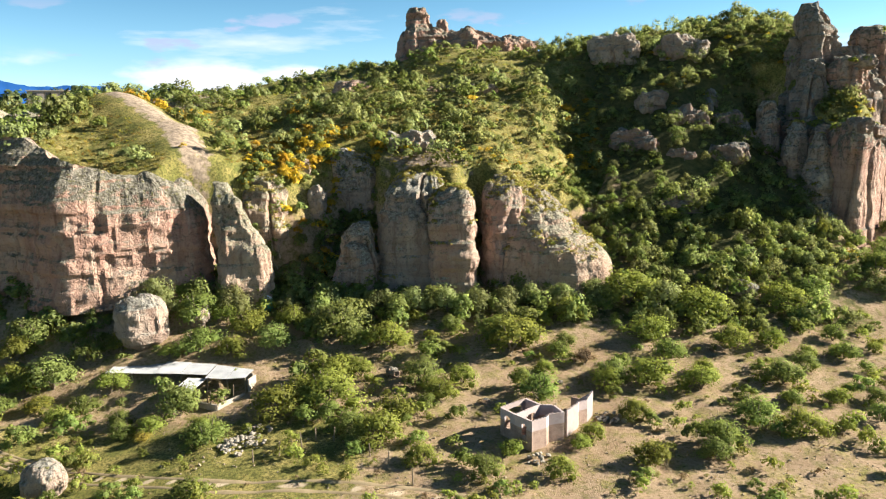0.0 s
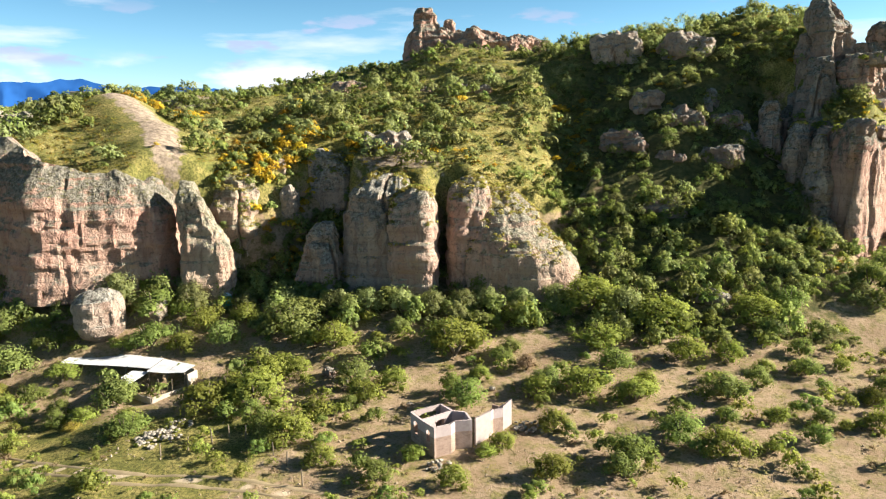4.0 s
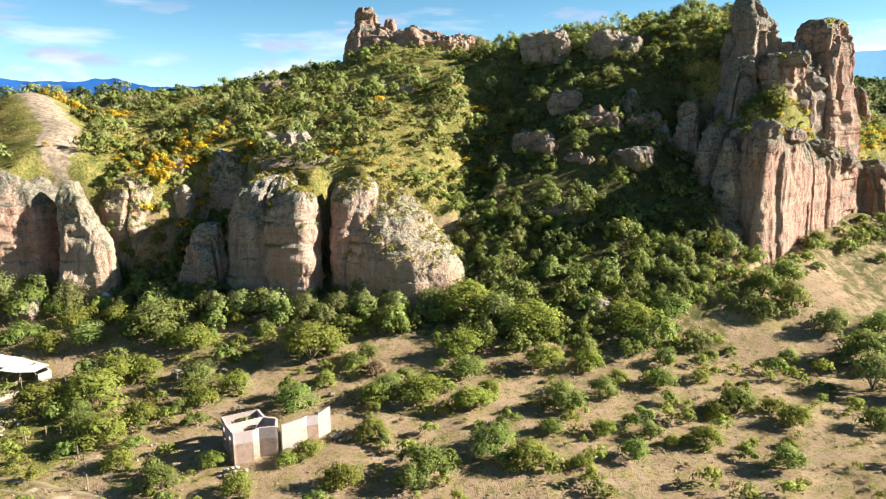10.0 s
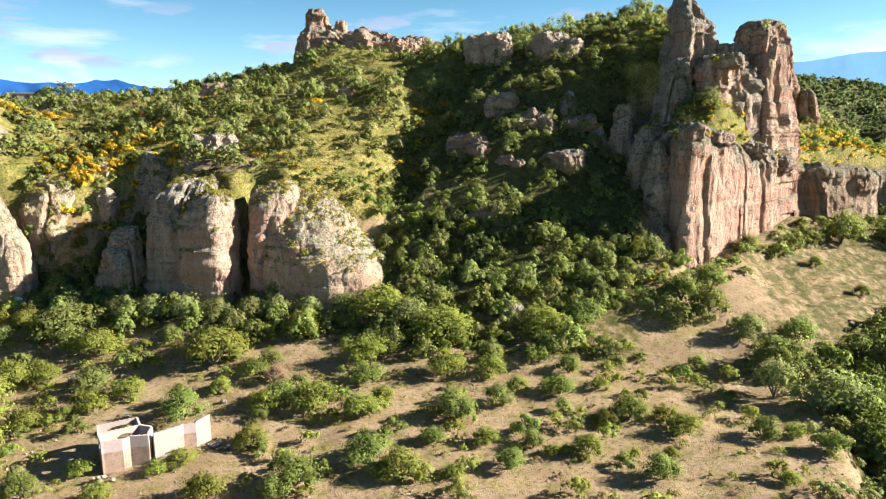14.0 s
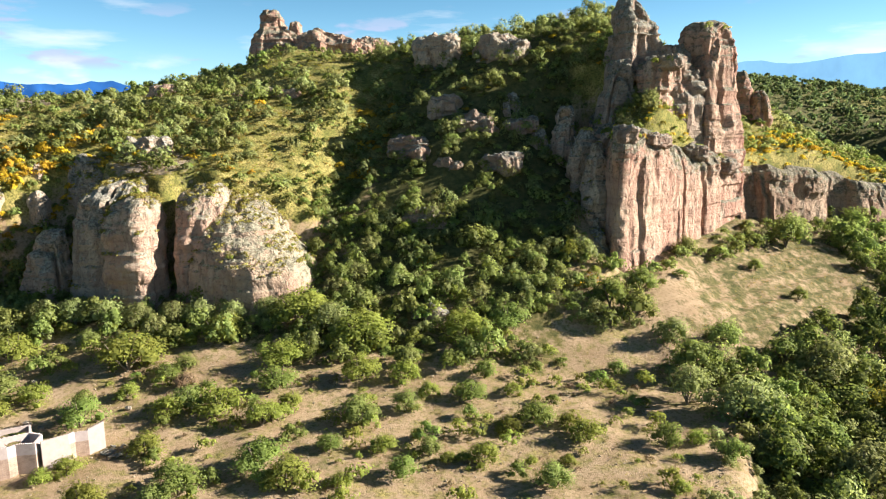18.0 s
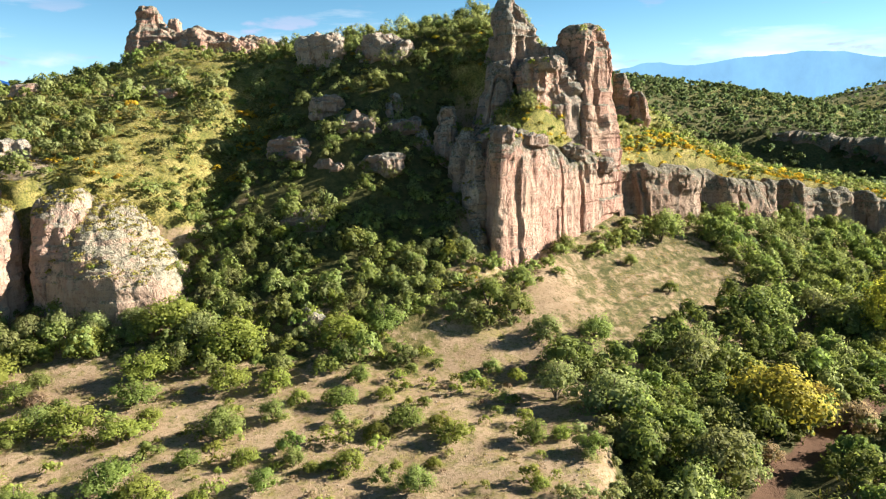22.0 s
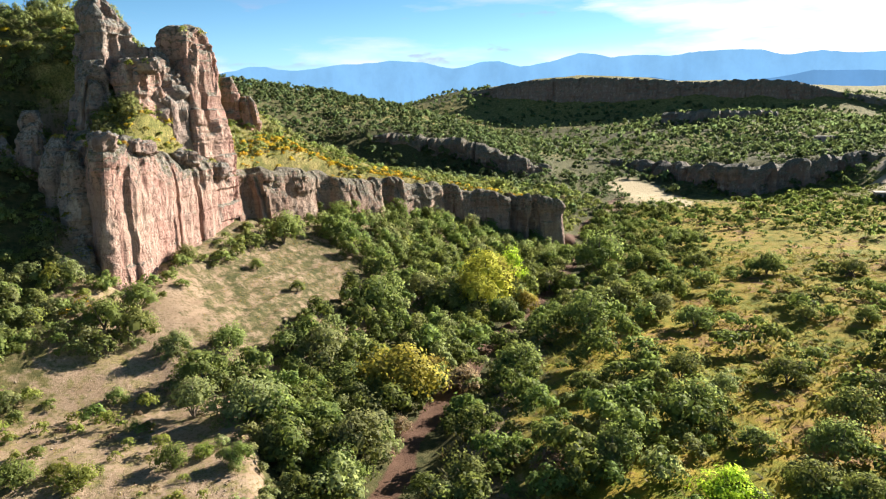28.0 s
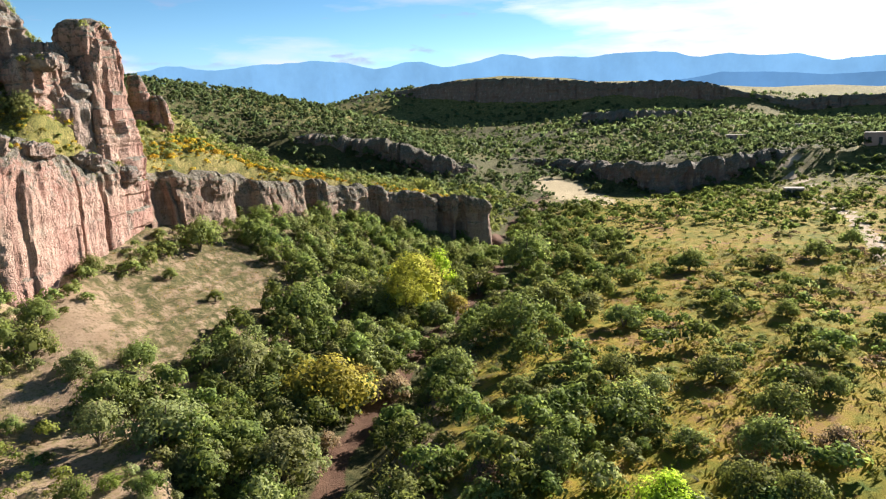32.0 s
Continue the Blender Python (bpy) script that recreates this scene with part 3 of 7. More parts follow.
g_grass = g_high / np.maximum(1 - smooth(165, 225, g_range), 0.02) * (g_high > 0) * 0.95
grass = np.clip(np.maximum.reduce([np.minimum(g_grass, 0.95), field * 0.44, west_meadow, valley * 0.95, smooth(195, 228, g_range) * 0.8, 0.42 * g_plot]), 0, 1)
# where the hillside lies in shade; darkens the ground colour there
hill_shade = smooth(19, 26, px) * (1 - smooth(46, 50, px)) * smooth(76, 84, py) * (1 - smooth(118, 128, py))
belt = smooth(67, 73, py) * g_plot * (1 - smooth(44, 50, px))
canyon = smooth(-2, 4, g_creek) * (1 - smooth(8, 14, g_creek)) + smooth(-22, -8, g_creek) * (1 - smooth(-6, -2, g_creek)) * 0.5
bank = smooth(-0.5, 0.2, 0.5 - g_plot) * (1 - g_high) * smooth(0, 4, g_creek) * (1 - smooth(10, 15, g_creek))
litter_shade = np.clip(np.maximum.reduce([0.8 * (1 - smooth(4, 8, np.abs(g_creek))) * (g_range < 200) * (1 - g_plot), hill_shade * 0.9, field * 0.53, belt * 0.55, canyon * (g_range < 260) * (1 - g_plot), bank, far_scrub]), 0, 1)
pale = (1 - smooth(0.75, 1.0, np.hypot((px - 214 - 0.5 * (py - 176)) / 11, (py - 176) / 36)))
bed = (1 - smooth(0.5, 1.5, np.abs(g_creek))) * (g_range < 260)
lush = belt * 0.45 + smooth(-0.15, 0.3, vnoise(px / 8, py / 8, 0, 61) + 0.5 * vnoise(px / 3, py / 3, 0, 62)) * valley * (g_creek > -46) * 0.4 + valley * 0.85 * (1 - smooth(190, 240, g_range))
slab = np.clip(np.maximum.reduce([0.66 * (1 - smooth(1.0, 4.2, line_distance(px - 1.2, py, WHALEBACK)[0])), 1 - smooth(0.5, 1.1, np.hypot((px + 40) / 8, (py - 114) / 6)),
                                  0.8 * (1 - smooth(0.5, 1.1, np.hypot((px + 60) / 11, (py - 92) / 8))), 0.62 * (1 - smooth(0.4, 1.1, np.hypot((px - 11) / 7, (py - 81) / 4))),
                                  0.62 * (1 - smooth(0.3, 1.1, np.hypot((px + 2) / 9, (py - 88) / 6)))]), 0, 1) * (g_high > 0.5)
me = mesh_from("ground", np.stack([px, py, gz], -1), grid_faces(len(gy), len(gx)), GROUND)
for key, v in (("grass", grass), ("track", track), ("pale", pale), ("litter_shade", litter_shade), ("slab", slab), ("bed", bed), ("lush", lush)):
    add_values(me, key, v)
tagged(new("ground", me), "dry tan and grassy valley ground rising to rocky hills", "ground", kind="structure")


# ---- cliffs ----
def curve_points(pts, step):
    """Even points on a smooth line through the given ones, all columns together."""
    p = np.asarray(pts, float)
    p = np.vstack([2 * p[0] - p[1], p, 2 * p[-1] - p[-2]])
    out = []
    for a, b, c, d in zip(p[:-3], p[1:-2], p[2:-1], p[3:]):
        n = max(2, int(np.hypot(*(c - b)[:2]) / step))
        t = np.linspace(0, 1, n, endpoint=False)[:, None]
        out.append(0.5 * (2 * b + (c - a) * t + (2 * a - 5 * b + 4 * c - d) * t**2 + (3 * b - a - 3 * c + d) * t**3))
    return np.vstack(out + [p[-2:-1]])


def rock_relief(x, y, z, seed, flute=1.0, ledge=1.0):
    """How far the face stands out: upright buttresses and clefts, blocky breaks, thin ledges, pits."""
    wx, wy = x + 0.3 * vnoise(x / 2, y / 2, z / 2.5, seed + 40), y + 0.3 * vnoise(x / 2, y / 2, z / 2.5, seed + 41)
    d = 0.75 * flute * fbm(x / 6.5, y / 6.5, z / 30, 2, seed)
    d = d + 0.5 * flute * vnoise(wx / 2.6, wy / 2.6, z / 9, seed + 5, 7.0) + 0.2 * flute * vnoise(wx / 1.1, wy / 1.1, z / 5, seed + 6, 5.0)
    cleft = np.abs(vnoise(wx / 4.2, wy / 4.2, z / 50, seed + 9))
    d = d - 1.3 * flute * np.exp(-(cleft / 0.05) ** 2)
    band = np.clip(0.6 + 0.8 * vnoise(x / 9, y / 9, z / 6, seed + 11), 0, 1.4) * ledge
    d = d + 0.30 * band * vnoise(x / 14, y / 14, z / 1.5, seed + 12, 5.0) + 0.13 * band * vnoise(x / 6, y / 6, z / 0.55, seed + 14, 3.0)
    d = d + (0.12 + 0.2 * flute) * vnoise(wx / 1.7, wy / 1.7, z / 2.1, seed + 16, 6.0)
    return d + 0.15 * fbm(x / 0.9, y / 0.9, z / 0.9, 3, seed + 20)


def flute_relief(s, z, seed, deep=1.0, wide=1.0):
    """A sheer face in flat upright panels with sharp edges, a few deep clefts between them, ledges towards the top."""
    w = (s + 2.2 * vnoise(s / 5.3, 0, 0, seed + 21)) / wide + 0.16 * vnoise(z / 4, s / 6, 0, seed) + 0.06 * vnoise(z / 0.9, s / 2, 0, seed + 1)
    d = 0.80 * deep * vnoise(w / 3.9, z / 40, 0, seed + 2, 14.0) + 0.16 * deep * vnoise(w / 1.9, z / 9, 0, seed + 3, 9.0)
    cleft = np.abs(vnoise(w / 5.0, z / 70, 0, seed + 9))
    d = d - 1.3 * deep * np.exp(-(cleft / 0.045) ** 2)
    d = d + 0.05 * vnoise(w / 0.7, z / 7, 0, seed + 4, 4.0) + 0.25 * fbm(s / 11, z / 9, 0, 2, seed + 5)
    d = d + 0.32 * vnoise(s / 5, z / 2.1, 0, seed + 6, 6.0) * np.clip(0.4 + vnoise(s / 6, z / 7, 0, seed + 7), 0, 1)
    return d + 0.11 * fbm(s / 0.9, z / 1.3, 0, 4, seed + 8)


def cliff(name, pts, mat, seed, label, step=0.3, flute=1.0, ledge=1.0, lean=0.6, cap=4.0, crown=1.2, style="block", span=5.0, ragged=0.9, wide=1.0, shoulder=0.75, slope=False):
    """A rock wall along a line of (x, y, foot, brow); the open side is on the right of the line."""
    line = curve_points(pts, step)
    x, y, zb, zt = line.T
    tx, ty = np.gradient(x), np.gradient(y)
    k = np.hypot(tx, ty) + 1e-9
    nx, ny = ty / k, -tx / k
    for _ in range(6):
        nx, ny = (np.convolve(np.pad(v, 2, "edge"), np.ones(5) / 5, "valid") for v in (nx, ny))
    k = np.hypot(nx, ny)
    nx, ny = nx / k, ny / k
    bx, by = nx, ny   # a calmer direction, in which the brow draws back
    for _ in range(3):
        w = int(4 / step)
        bx, by = (np.convolve(np.pad(u, w, "edge"), np.ones(2 * w + 1) / (2 * w + 1), "valid") for u in (bx, by))
    k = np.hypot(bx, by) + 1e-6
    bx, by = bx / k, by / k
    rows = int((zt - zb).max() / step) + 1
    v = np.linspace(0, 1, rows)[:, None]
    z = zb + (zt + ragged * vnoise(x / 3.5, y / 3.5, 0, seed + 2, 2.0) - zb) * v
    out = lean * (1 - v) ** 2
    back = crown * (1 - np.sqrt(1 - np.clip((v - shoulder) / (1 - shoulder), 0, 1) ** 2 * 0.98))
    if slope:
        back = crown * np.clip((v - shoulder) / (1 - shoulder), 0, 1) ** 1.5
    X, Y, Z = x + 0 * z, y + 0 * z, z
    if style == "flute":
        along = np.cumsum(np.hypot(np.gradient(x), np.gradient(y))) + 0 * z
        old = smooth(0.58, 0.84, v + 0.16 * vnoise(along / 3.5, 0, 0, seed + 33))
        out = out + flute_relief(along, Z, seed, flute, wide) * (1 - 0.75 * old) + rock_relief(X, Y, Z, seed + 50, 0.55, 1.3) * old
    else:
        out = out + rock_relief(X, Y, Z, seed, flute, ledge)
    X, Y = X + nx * out - bx * back, Y + ny * out - by * back
    n_cap = max(3, int(cap / (step * 2)))
    c = np.linspace(0, 1, n_cap + 1)[1:, None] * cap
    CX, CY = X[-1] - bx * c, Y[-1] - by * c
    CZ = Z[-1] + 0.45 * fbm(CX / 2.0, CY / 2.0, 0, 4, seed + 30) * np.minimum(c, 1)
    sink = smooth(0.1, 0.9, c / cap)
    CZ = CZ * (1 - sink) + np.minimum(land(CX, CY)[0].reshape(CX.shape) - 0.35, Z[-1]) * sink
    V = np.stack([np.vstack([X, CX]), np.vstack([Y, CY]), np.vstack([Z, CZ])], -1)
    at = V[0, V.shape[1] // 2]
    whole = tagged(new(name), label, "cliff", "cliffs")
    whole.location = at
    # split at the clefts: one piece for each buttress, and the brow above it
    cuts = [0]
    while cuts[-1] < V.shape[1] - 1:
        aim = cuts[-1] + int(span / step)
        if aim > V.shape[1] - int(0.6 * span / step):
            cuts.append(V.shape[1] - 1)
            break
        win = np.arange(aim - int(0.3 * span / step), aim + int(0.3 * span / step))
        cuts.append(int(win[np.argmin(out[rows // 2, win])]))
    for c0, c1 in zip(cuts, cuts[1:]):
        for piece, r0, r1 in (("buttress", 0, rows), ("brow", rows - 1, V.shape[0])):
            block = V[r0:r1, c0:c1 + 1]
            pm = mesh_from(piece, (block - at).reshape(-1, 3), grid_faces(block.shape[0], block.shape[1]), mat, flat=True)
            if piece == "buttress":
                add_values(pm, "weather", (smooth(0.5, 0.95, v) + 0 * block[..., 0]).ravel())
            ob = new(piece, pm)
            ob.parent = whole
    return whole


def rock(name, at, size, mat, seed, label, turn=0.0, boxy=0.55, res=56, tilt=(0, 0), category="rock", group="", rough=1.0, flute=0.0):
    """A rounded or blocky rock, weathered in layers; at is the middle of its foot."""
    nu, nv = res, res // 2
    u = np.linspace(0, 2 * np.pi, nu, endpoint=False)[None]
    v = np.linspace(-np.pi / 2, np.pi / 2, nv)[:, None]

    def power(c, e):
        return np.sign(c) * np.abs(c) ** e
    x, y, z = power(np.cos(v), boxy) * power(np.cos(u), boxy), power(np.cos(v), boxy) * power(np.sin(u), boxy), power(np.sin(v), boxy) + 0 * u
    sx, sy, sz = size[0] / 2, size[1] / 2, size[2] / 2
    s = (sx + sy + sz) / 3
    P = np.stack([x * sx, y * sy, z * sz], -1)
    n = P / (np.linalg.norm(P / (sx, sy, sz), axis=-1, keepdims=True) + 1e-6) / (sx, sy, sz)
    n = n / (np.linalg.norm(n, axis=-1, keepdims=True) + 1e-6)
    q = P + (seed * 7.3, seed * 3.1, 0)
    qx, qy, qz = q[..., 0] / s, q[..., 1] / s, q[..., 2] / s
    d = 0.24 * rough * fbm(qx / 1.1, qy / 1.1, qz / 1.6, 3, seed)
    d = d + 0.15 * rough * vnoise(qx / 0.5 + 0.3 * vnoise(qx * 2, qy * 2, qz * 2, seed + 1), qy / 0.5, qz / 0.6, seed + 2, 3.5)
    d = d + 0.035 * rough * vnoise(qx / 3, qy / 3, qz / 0.17, seed + 3, 2.0)
    d = d + 0.11 * rough * vnoise(qx / 0.62 + 5.1, qy / 0.62, qz / 0.45, seed + 8, 7.0) + 0.05 * rough * vnoise(qx / 0.24, qy / 0.24, qz / 0.2, seed + 9, 6.0)
    d = d + 0.10 * rough * fbm(qx / 0.3, qy / 0.3, qz / 0.3, 5, seed + 6)
    d = d * s
    if flute:
        d = d + rock_relief(P[..., 0] + at[0], P[..., 1] + at[1], P[..., 2] + at[2] + sz, seed + 60, flute, 1.0) * min(1.0, s / 4)
    P = P + n * d[..., None]
    R = np.array(Euler((radians(tilt[0]), radians(tilt[1]), radians(turn))).to_matrix())
    P = P @ R.T + (0, 0, sz * 0.92)
    me = mesh_from(name, P.reshape(-1, 3), grid_faces(nv, nu, True), mat, flat=True)
    ob = new(name, me)
    ob.location = at
    return tagged(ob, label, category, group)


GROWTH = []   # places on rock tops where grass has taken hold: x, y, z, size


def massif(name, rows, mat, seed, label, turn=0.0, boxy=0.6, res=110, category="rock", group="", flute=0.6, ledge=0.9, grow=0.0, step=0.26, old=0.6, rough=1.0):
    """A rock mass laid up from rounded-square sections: rows of height, middle x and y, half widths."""
    rows = np.asarray(rows, float)
    run = np.concatenate([[0], np.cumsum(np.hypot(np.diff(rows[:, 0]), np.diff(rows[:, 3])))])
    k = np.linspace(0, run[-1], max(12, int(run[-1] / step)))
    line = np.stack([np.interp(k, run, c) for c in rows.T], -1)
    for _ in range(3):
        line[1:-1] = (line[:-2] + 2 * line[1:-1] + line[2:]) / 4
    last = line[-1]
    line = np.vstack([line] + [[last[0] + 0.15 * f, last[1], last[2], last[3] * (1 - f), last[4] * (1 - f)] for f in (0.35, 0.7, 0.98)])
    u = np.linspace(0, 2 * np.pi, res, endpoint=False)[None]
    ex, ey = np.sign(np.cos(u)) * np.abs(np.cos(u)) ** boxy, np.sign(np.sin(u)) * np.abs(np.sin(u)) ** boxy
    z, cx, cy, rx, ry = (c[:, None] for c in line.T)
    a = radians(turn)
    X = cx + ex * rx * math.cos(a) - ey * ry * math.sin(a)
    Y = cy + ex * rx * math.sin(a) + ey * ry * math.cos(a)
    Z = z + 0 * u
    P = np.stack([X, Y, Z], -1)

    def outward(P):
        du = np.roll(P, -1, 1) - np.roll(P, 1, 1)
        n = np.cross(du, np.gradient(P, axis=0))
        return n / (np.linalg.norm(n, axis=-1, keepdims=True) + 1e-6)
    room = np.minimum(1.0, (rx + ry) / 3.0)
    d = rock_relief(X, Y, Z, seed, flute, ledge) + 0.5 * flute * fbm(X / 3.2, Y / 3.2, Z / 3.2, 3, seed + 70)
    P = P + outward(P) * (d * room * rough)[..., None]
    P[-1] = P[-1].mean(0)
    n = outward(P)
    if grow:
        rng = np.random.default_rng(seed)
        ok = (n[..., 2] > 0.42) & (rng.uniform(0, 1, n.shape[:2]) < grow) & (vnoise(X / 2.2, Y / 2.2, Z / 2.2, seed + 80) + 0.6 * n[..., 2] > 0.25)
        GROWTH.extend((*p, s) for p, s in zip(P[ok], rng.uniform(0.5, 1.1, ok.sum())))
    at = np.array([line[0, 1], line[0, 2], line[0, 0]])
    worn = old * smooth(0.35, 0.95, (Z - Z.min()) / (Z.max() - Z.min()))
    whole = tagged(new(name), label, category, group)
    whole.location = at
    brow = int(np.argmax(np.mean(n[..., 2], 1) > 0.30)) or len(line) - 4
    brow = min(max(brow, 6), len(line) - 4)
    quarter = res // 4
    cuts = [("face", 0, brow + 1, q * quarter, (q + 1) * quarter + 1 if q < 3 else res + 1) for q in range(4)] + [("crown", brow, len(line), 0, res + 1)]
    for piece, r0, r1, c0, c1 in cuts:
        cols = np.arange(c0, c1) % res
        me = mesh_from(piece, (P[r0:r1][:, cols] - at).reshape(-1, 3), grid_faces(r1 - r0, len(cols)), mat, flat=True)
        add_values(me, "weather", worn[r0:r1][:, cols].ravel())
        new(piece, me).parent = whole
    return whole


cliff("cliff", [(-118, 67, 2, 21), (-90, 72, 3, 22), (-62, 74.5, 5, 22.6), (-50, 74, 6, 22.8), (-43, 72.8, 6, 22.4), (-39.4, 70.2, 6, 21.4), (-37.0, 69.3, 6, 20.8), (-33.4, 70.7, 6, 20.0),
                     (-29.6, 72.4, 6.5, 19.4), (-26.8, 73.9, 6.5, 18.2), (-25.8, 76.2, 7, 18.2), (-26.4, 79.5, 9, 19.6), (-28.0, 83, 12, 21.2), (-30.5, 87, 16, 23.4)], ROCK, 40,
      "sheer pink tuff cliff with a grassy brow", flute=0.22, ledge=0.8, crown=2.6, cap=3, lean=1.2, shoulder=0.70, slope=True)
massif("rock_dome", [(22, -39, 113, 6.5, 5), (25, -39, 113, 6, 4.6), (27, -39.6, 113, 4.6, 3.6), (28.0, -40.2, 113, 2.6, 2)], ROCK_PALE, 43, "smooth bare rock hump on a grassy plateau", boxy=0.9, flute=0.2, ledge=0.5, res=90)
massif("rock_dome", [(20, -53, 90.5, 5, 4), (24, -53, 90.5, 4.2, 3.6), (25.8, -53, 90.5, 2.6, 2.2)], ROCK_PALE, 44, "pale rounded rock on the brow of a cliff", boxy=0.8, flute=0.4, ledge=0.6, res=80)
massif("rock_buttress", [(4, -3.6, 82, 3.8, 4.8), (10, -3.4, 82, 3.9, 4.7), (14, -3.2, 82.3, 3.8, 4.4), (16.3, -3.0, 82.8, 3.4, 3.9), (17.8, -2.7, 83.6, 2.5, 3.1), (18.7, -2.4, 84.2, 1.3, 1.8)], ROCK_GREY, 52,
       "rounded grey lichened rock buttress beside a gully", boxy=0.72, flute=0.42, ledge=0.8, grow=0.22, res=150, old=0.9)
massif("rock_column", [(4, 1.2, 78.4, 2.5, 3.0), (9, 1.0, 78.2, 2.55, 2.9), (13, 1.1, 78.3, 2.5, 2.8), (15.4, 1.1, 78.5, 2.35, 2.6), (16.5, 1.1, 79, 1.8, 2.1), (16.9, 1.1, 79.3, 1.0, 1.2)], ROCK_BUTTE, 53,
       "squarish pink rock column standing before a buttress", boxy=0.42, flute=0.30, ledge=0.8, grow=0.44, res=120, turn=-4, old=0.5)
massif("rock_buttress", [(4, 7.6, 81.8, 2.9, 4.0), (9, 7.5, 81.8, 2.9, 3.9), (12.5, 7.4, 82.0, 2.8, 3.7), (15, 7.3, 82.5, 2.6, 3.4), (16.8, 7.2, 83.2, 2.1, 2.8), (17.8, 7.2, 83.8, 1.2, 1.7)], ROCK_BUTTE, 57,
       "pink rock prow beside a dark cleft", boxy=0.66, flute=0.30, ledge=0.7, grow=0.2, res=120, turn=-4, old=0.5)
massif("rock_buttress", [(4, 12.6, 83.2, 7.6, 7.0), (7.4, 12.4, 83.2, 7.4, 6.9), (8.8, 12.1, 83.3, 7.0, 6.8), (10.2, 11.5, 83.6, 6.3, 6.6), (11.6, 10.8, 84.1, 5.6, 6.2), (13.0, 10.1, 84.9, 4.9, 5.6), (14.5, 9.4, 85.8, 4.1, 4.9), (16, 8.7, 86.8, 3.2, 4.0), (17.0, 8.3, 87.6, 2.1, 2.8)], ROCK_PALE, 58,
       "layered pink rock buttress with a sloping grassy top", boxy=0.84, flute=0.26, ledge=0.75, grow=0.2, res=210, turn=-4, old=0.35, rough=0.8)
cliff("cliff", [(50.2, 110, 20, 26), (50.4, 105, 16, 24.4), (50.7, 100, 12, 22.8), (51.1, 96, 8, 22.2), (51.5, 92.4, 6, 22.6), (51.9, 90.2, 5.5, 23.0), (53.6, 90.2, 5.5, 23.0), (56, 93.0, 6.5, 22.6), (60, 97.8, 8, 21.8),
                     (65, 103.2, 10, 20.6), (69, 107.8, 11, 19.4), (71.5, 111, 11.5, 18.6)], ROCK, 63,
      "tall fluted pink cliff with a sheer corner pillar", flute=1.0, wide=1.45, style="flute", step=0.22, crown=2.0, lean=0.5, ragged=1.0, shoulder=0.72)
massif("rock_tower", [(19, 59.2, 105.2, 3.2, 3.0), (25, 59.0, 105.2, 2.8, 2.6), (29, 58.8, 105.2, 2.4, 2.3), (31.2, 58.7, 105.4, 2.2, 2.1), (32.3, 58.6, 105.7, 1.5, 1.4)], ROCK, 65,
       "blocky pink rock shoulder of a cliff tower", turn=40, boxy=0.42, flute=0.46, ledge=1.3, res=150, grow=0.05, old=0.5)
massif("rock_tower", [(14, 66.2, 110.4, 4.4, 3.6), (23, 66.0, 110.5, 4.2, 3.4), (26, 65.9, 110.7, 3.6, 3.2), (30, 65.9, 111, 3.1, 3.0), (33.2, 65.9, 111.2, 2.75, 2.8), (34.0, 65.8, 111.2, 2.95, 2.95), (35.8, 65.4, 111.2, 2.5, 2.5), (37.0, 65.0, 111.2, 1.5, 1.5)], ROCK, 67,
       "massive pink rock tower with a dark weathered cap", turn=40, boxy=0.45, flute=0.46, ledge=1.2, res=170, grow=0.05, old=0.7)
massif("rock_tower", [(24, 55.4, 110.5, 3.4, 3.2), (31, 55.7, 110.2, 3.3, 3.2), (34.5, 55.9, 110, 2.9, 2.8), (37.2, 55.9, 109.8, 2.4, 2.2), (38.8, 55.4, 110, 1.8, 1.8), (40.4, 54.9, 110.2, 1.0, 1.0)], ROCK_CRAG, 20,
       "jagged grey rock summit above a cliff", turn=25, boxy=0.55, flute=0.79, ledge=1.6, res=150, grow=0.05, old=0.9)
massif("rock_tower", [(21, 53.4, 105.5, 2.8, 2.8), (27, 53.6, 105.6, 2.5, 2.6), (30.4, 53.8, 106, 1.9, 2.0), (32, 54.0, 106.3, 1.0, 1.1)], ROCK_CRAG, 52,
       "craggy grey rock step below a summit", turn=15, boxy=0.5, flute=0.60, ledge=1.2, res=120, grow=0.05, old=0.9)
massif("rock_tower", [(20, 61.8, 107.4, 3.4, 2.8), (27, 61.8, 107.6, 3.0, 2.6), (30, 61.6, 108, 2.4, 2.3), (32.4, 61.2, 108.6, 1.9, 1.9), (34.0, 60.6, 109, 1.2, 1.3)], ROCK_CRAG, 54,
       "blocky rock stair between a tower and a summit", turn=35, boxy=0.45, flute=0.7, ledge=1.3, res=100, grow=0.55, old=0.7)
massif("rock_pinnacle", [(19, 75.8, 132, 2.0, 2.0), (26, 75.8, 132, 1.6, 1.6), (30, 75.6, 132, 1.3, 1.4), (31.8, 75.4, 132, 0.8, 0.8)], ROCK, 22, "narrow rounded rock pinnacle behind a tower", boxy=0.7, flute=0.5, res=80)
massif("rock_pinnacle", [(18, 78.6, 131, 2.0, 2.0), (24, 78.6, 131, 1.7, 1.7), (27.4, 78.4, 131, 1.3, 1.3), (28.8, 78.2, 131, 0.7, 0.7)], ROCK, 23, "short rounded rock pinnacle behind a tower", boxy=0.7, flute=0.5, res=80)
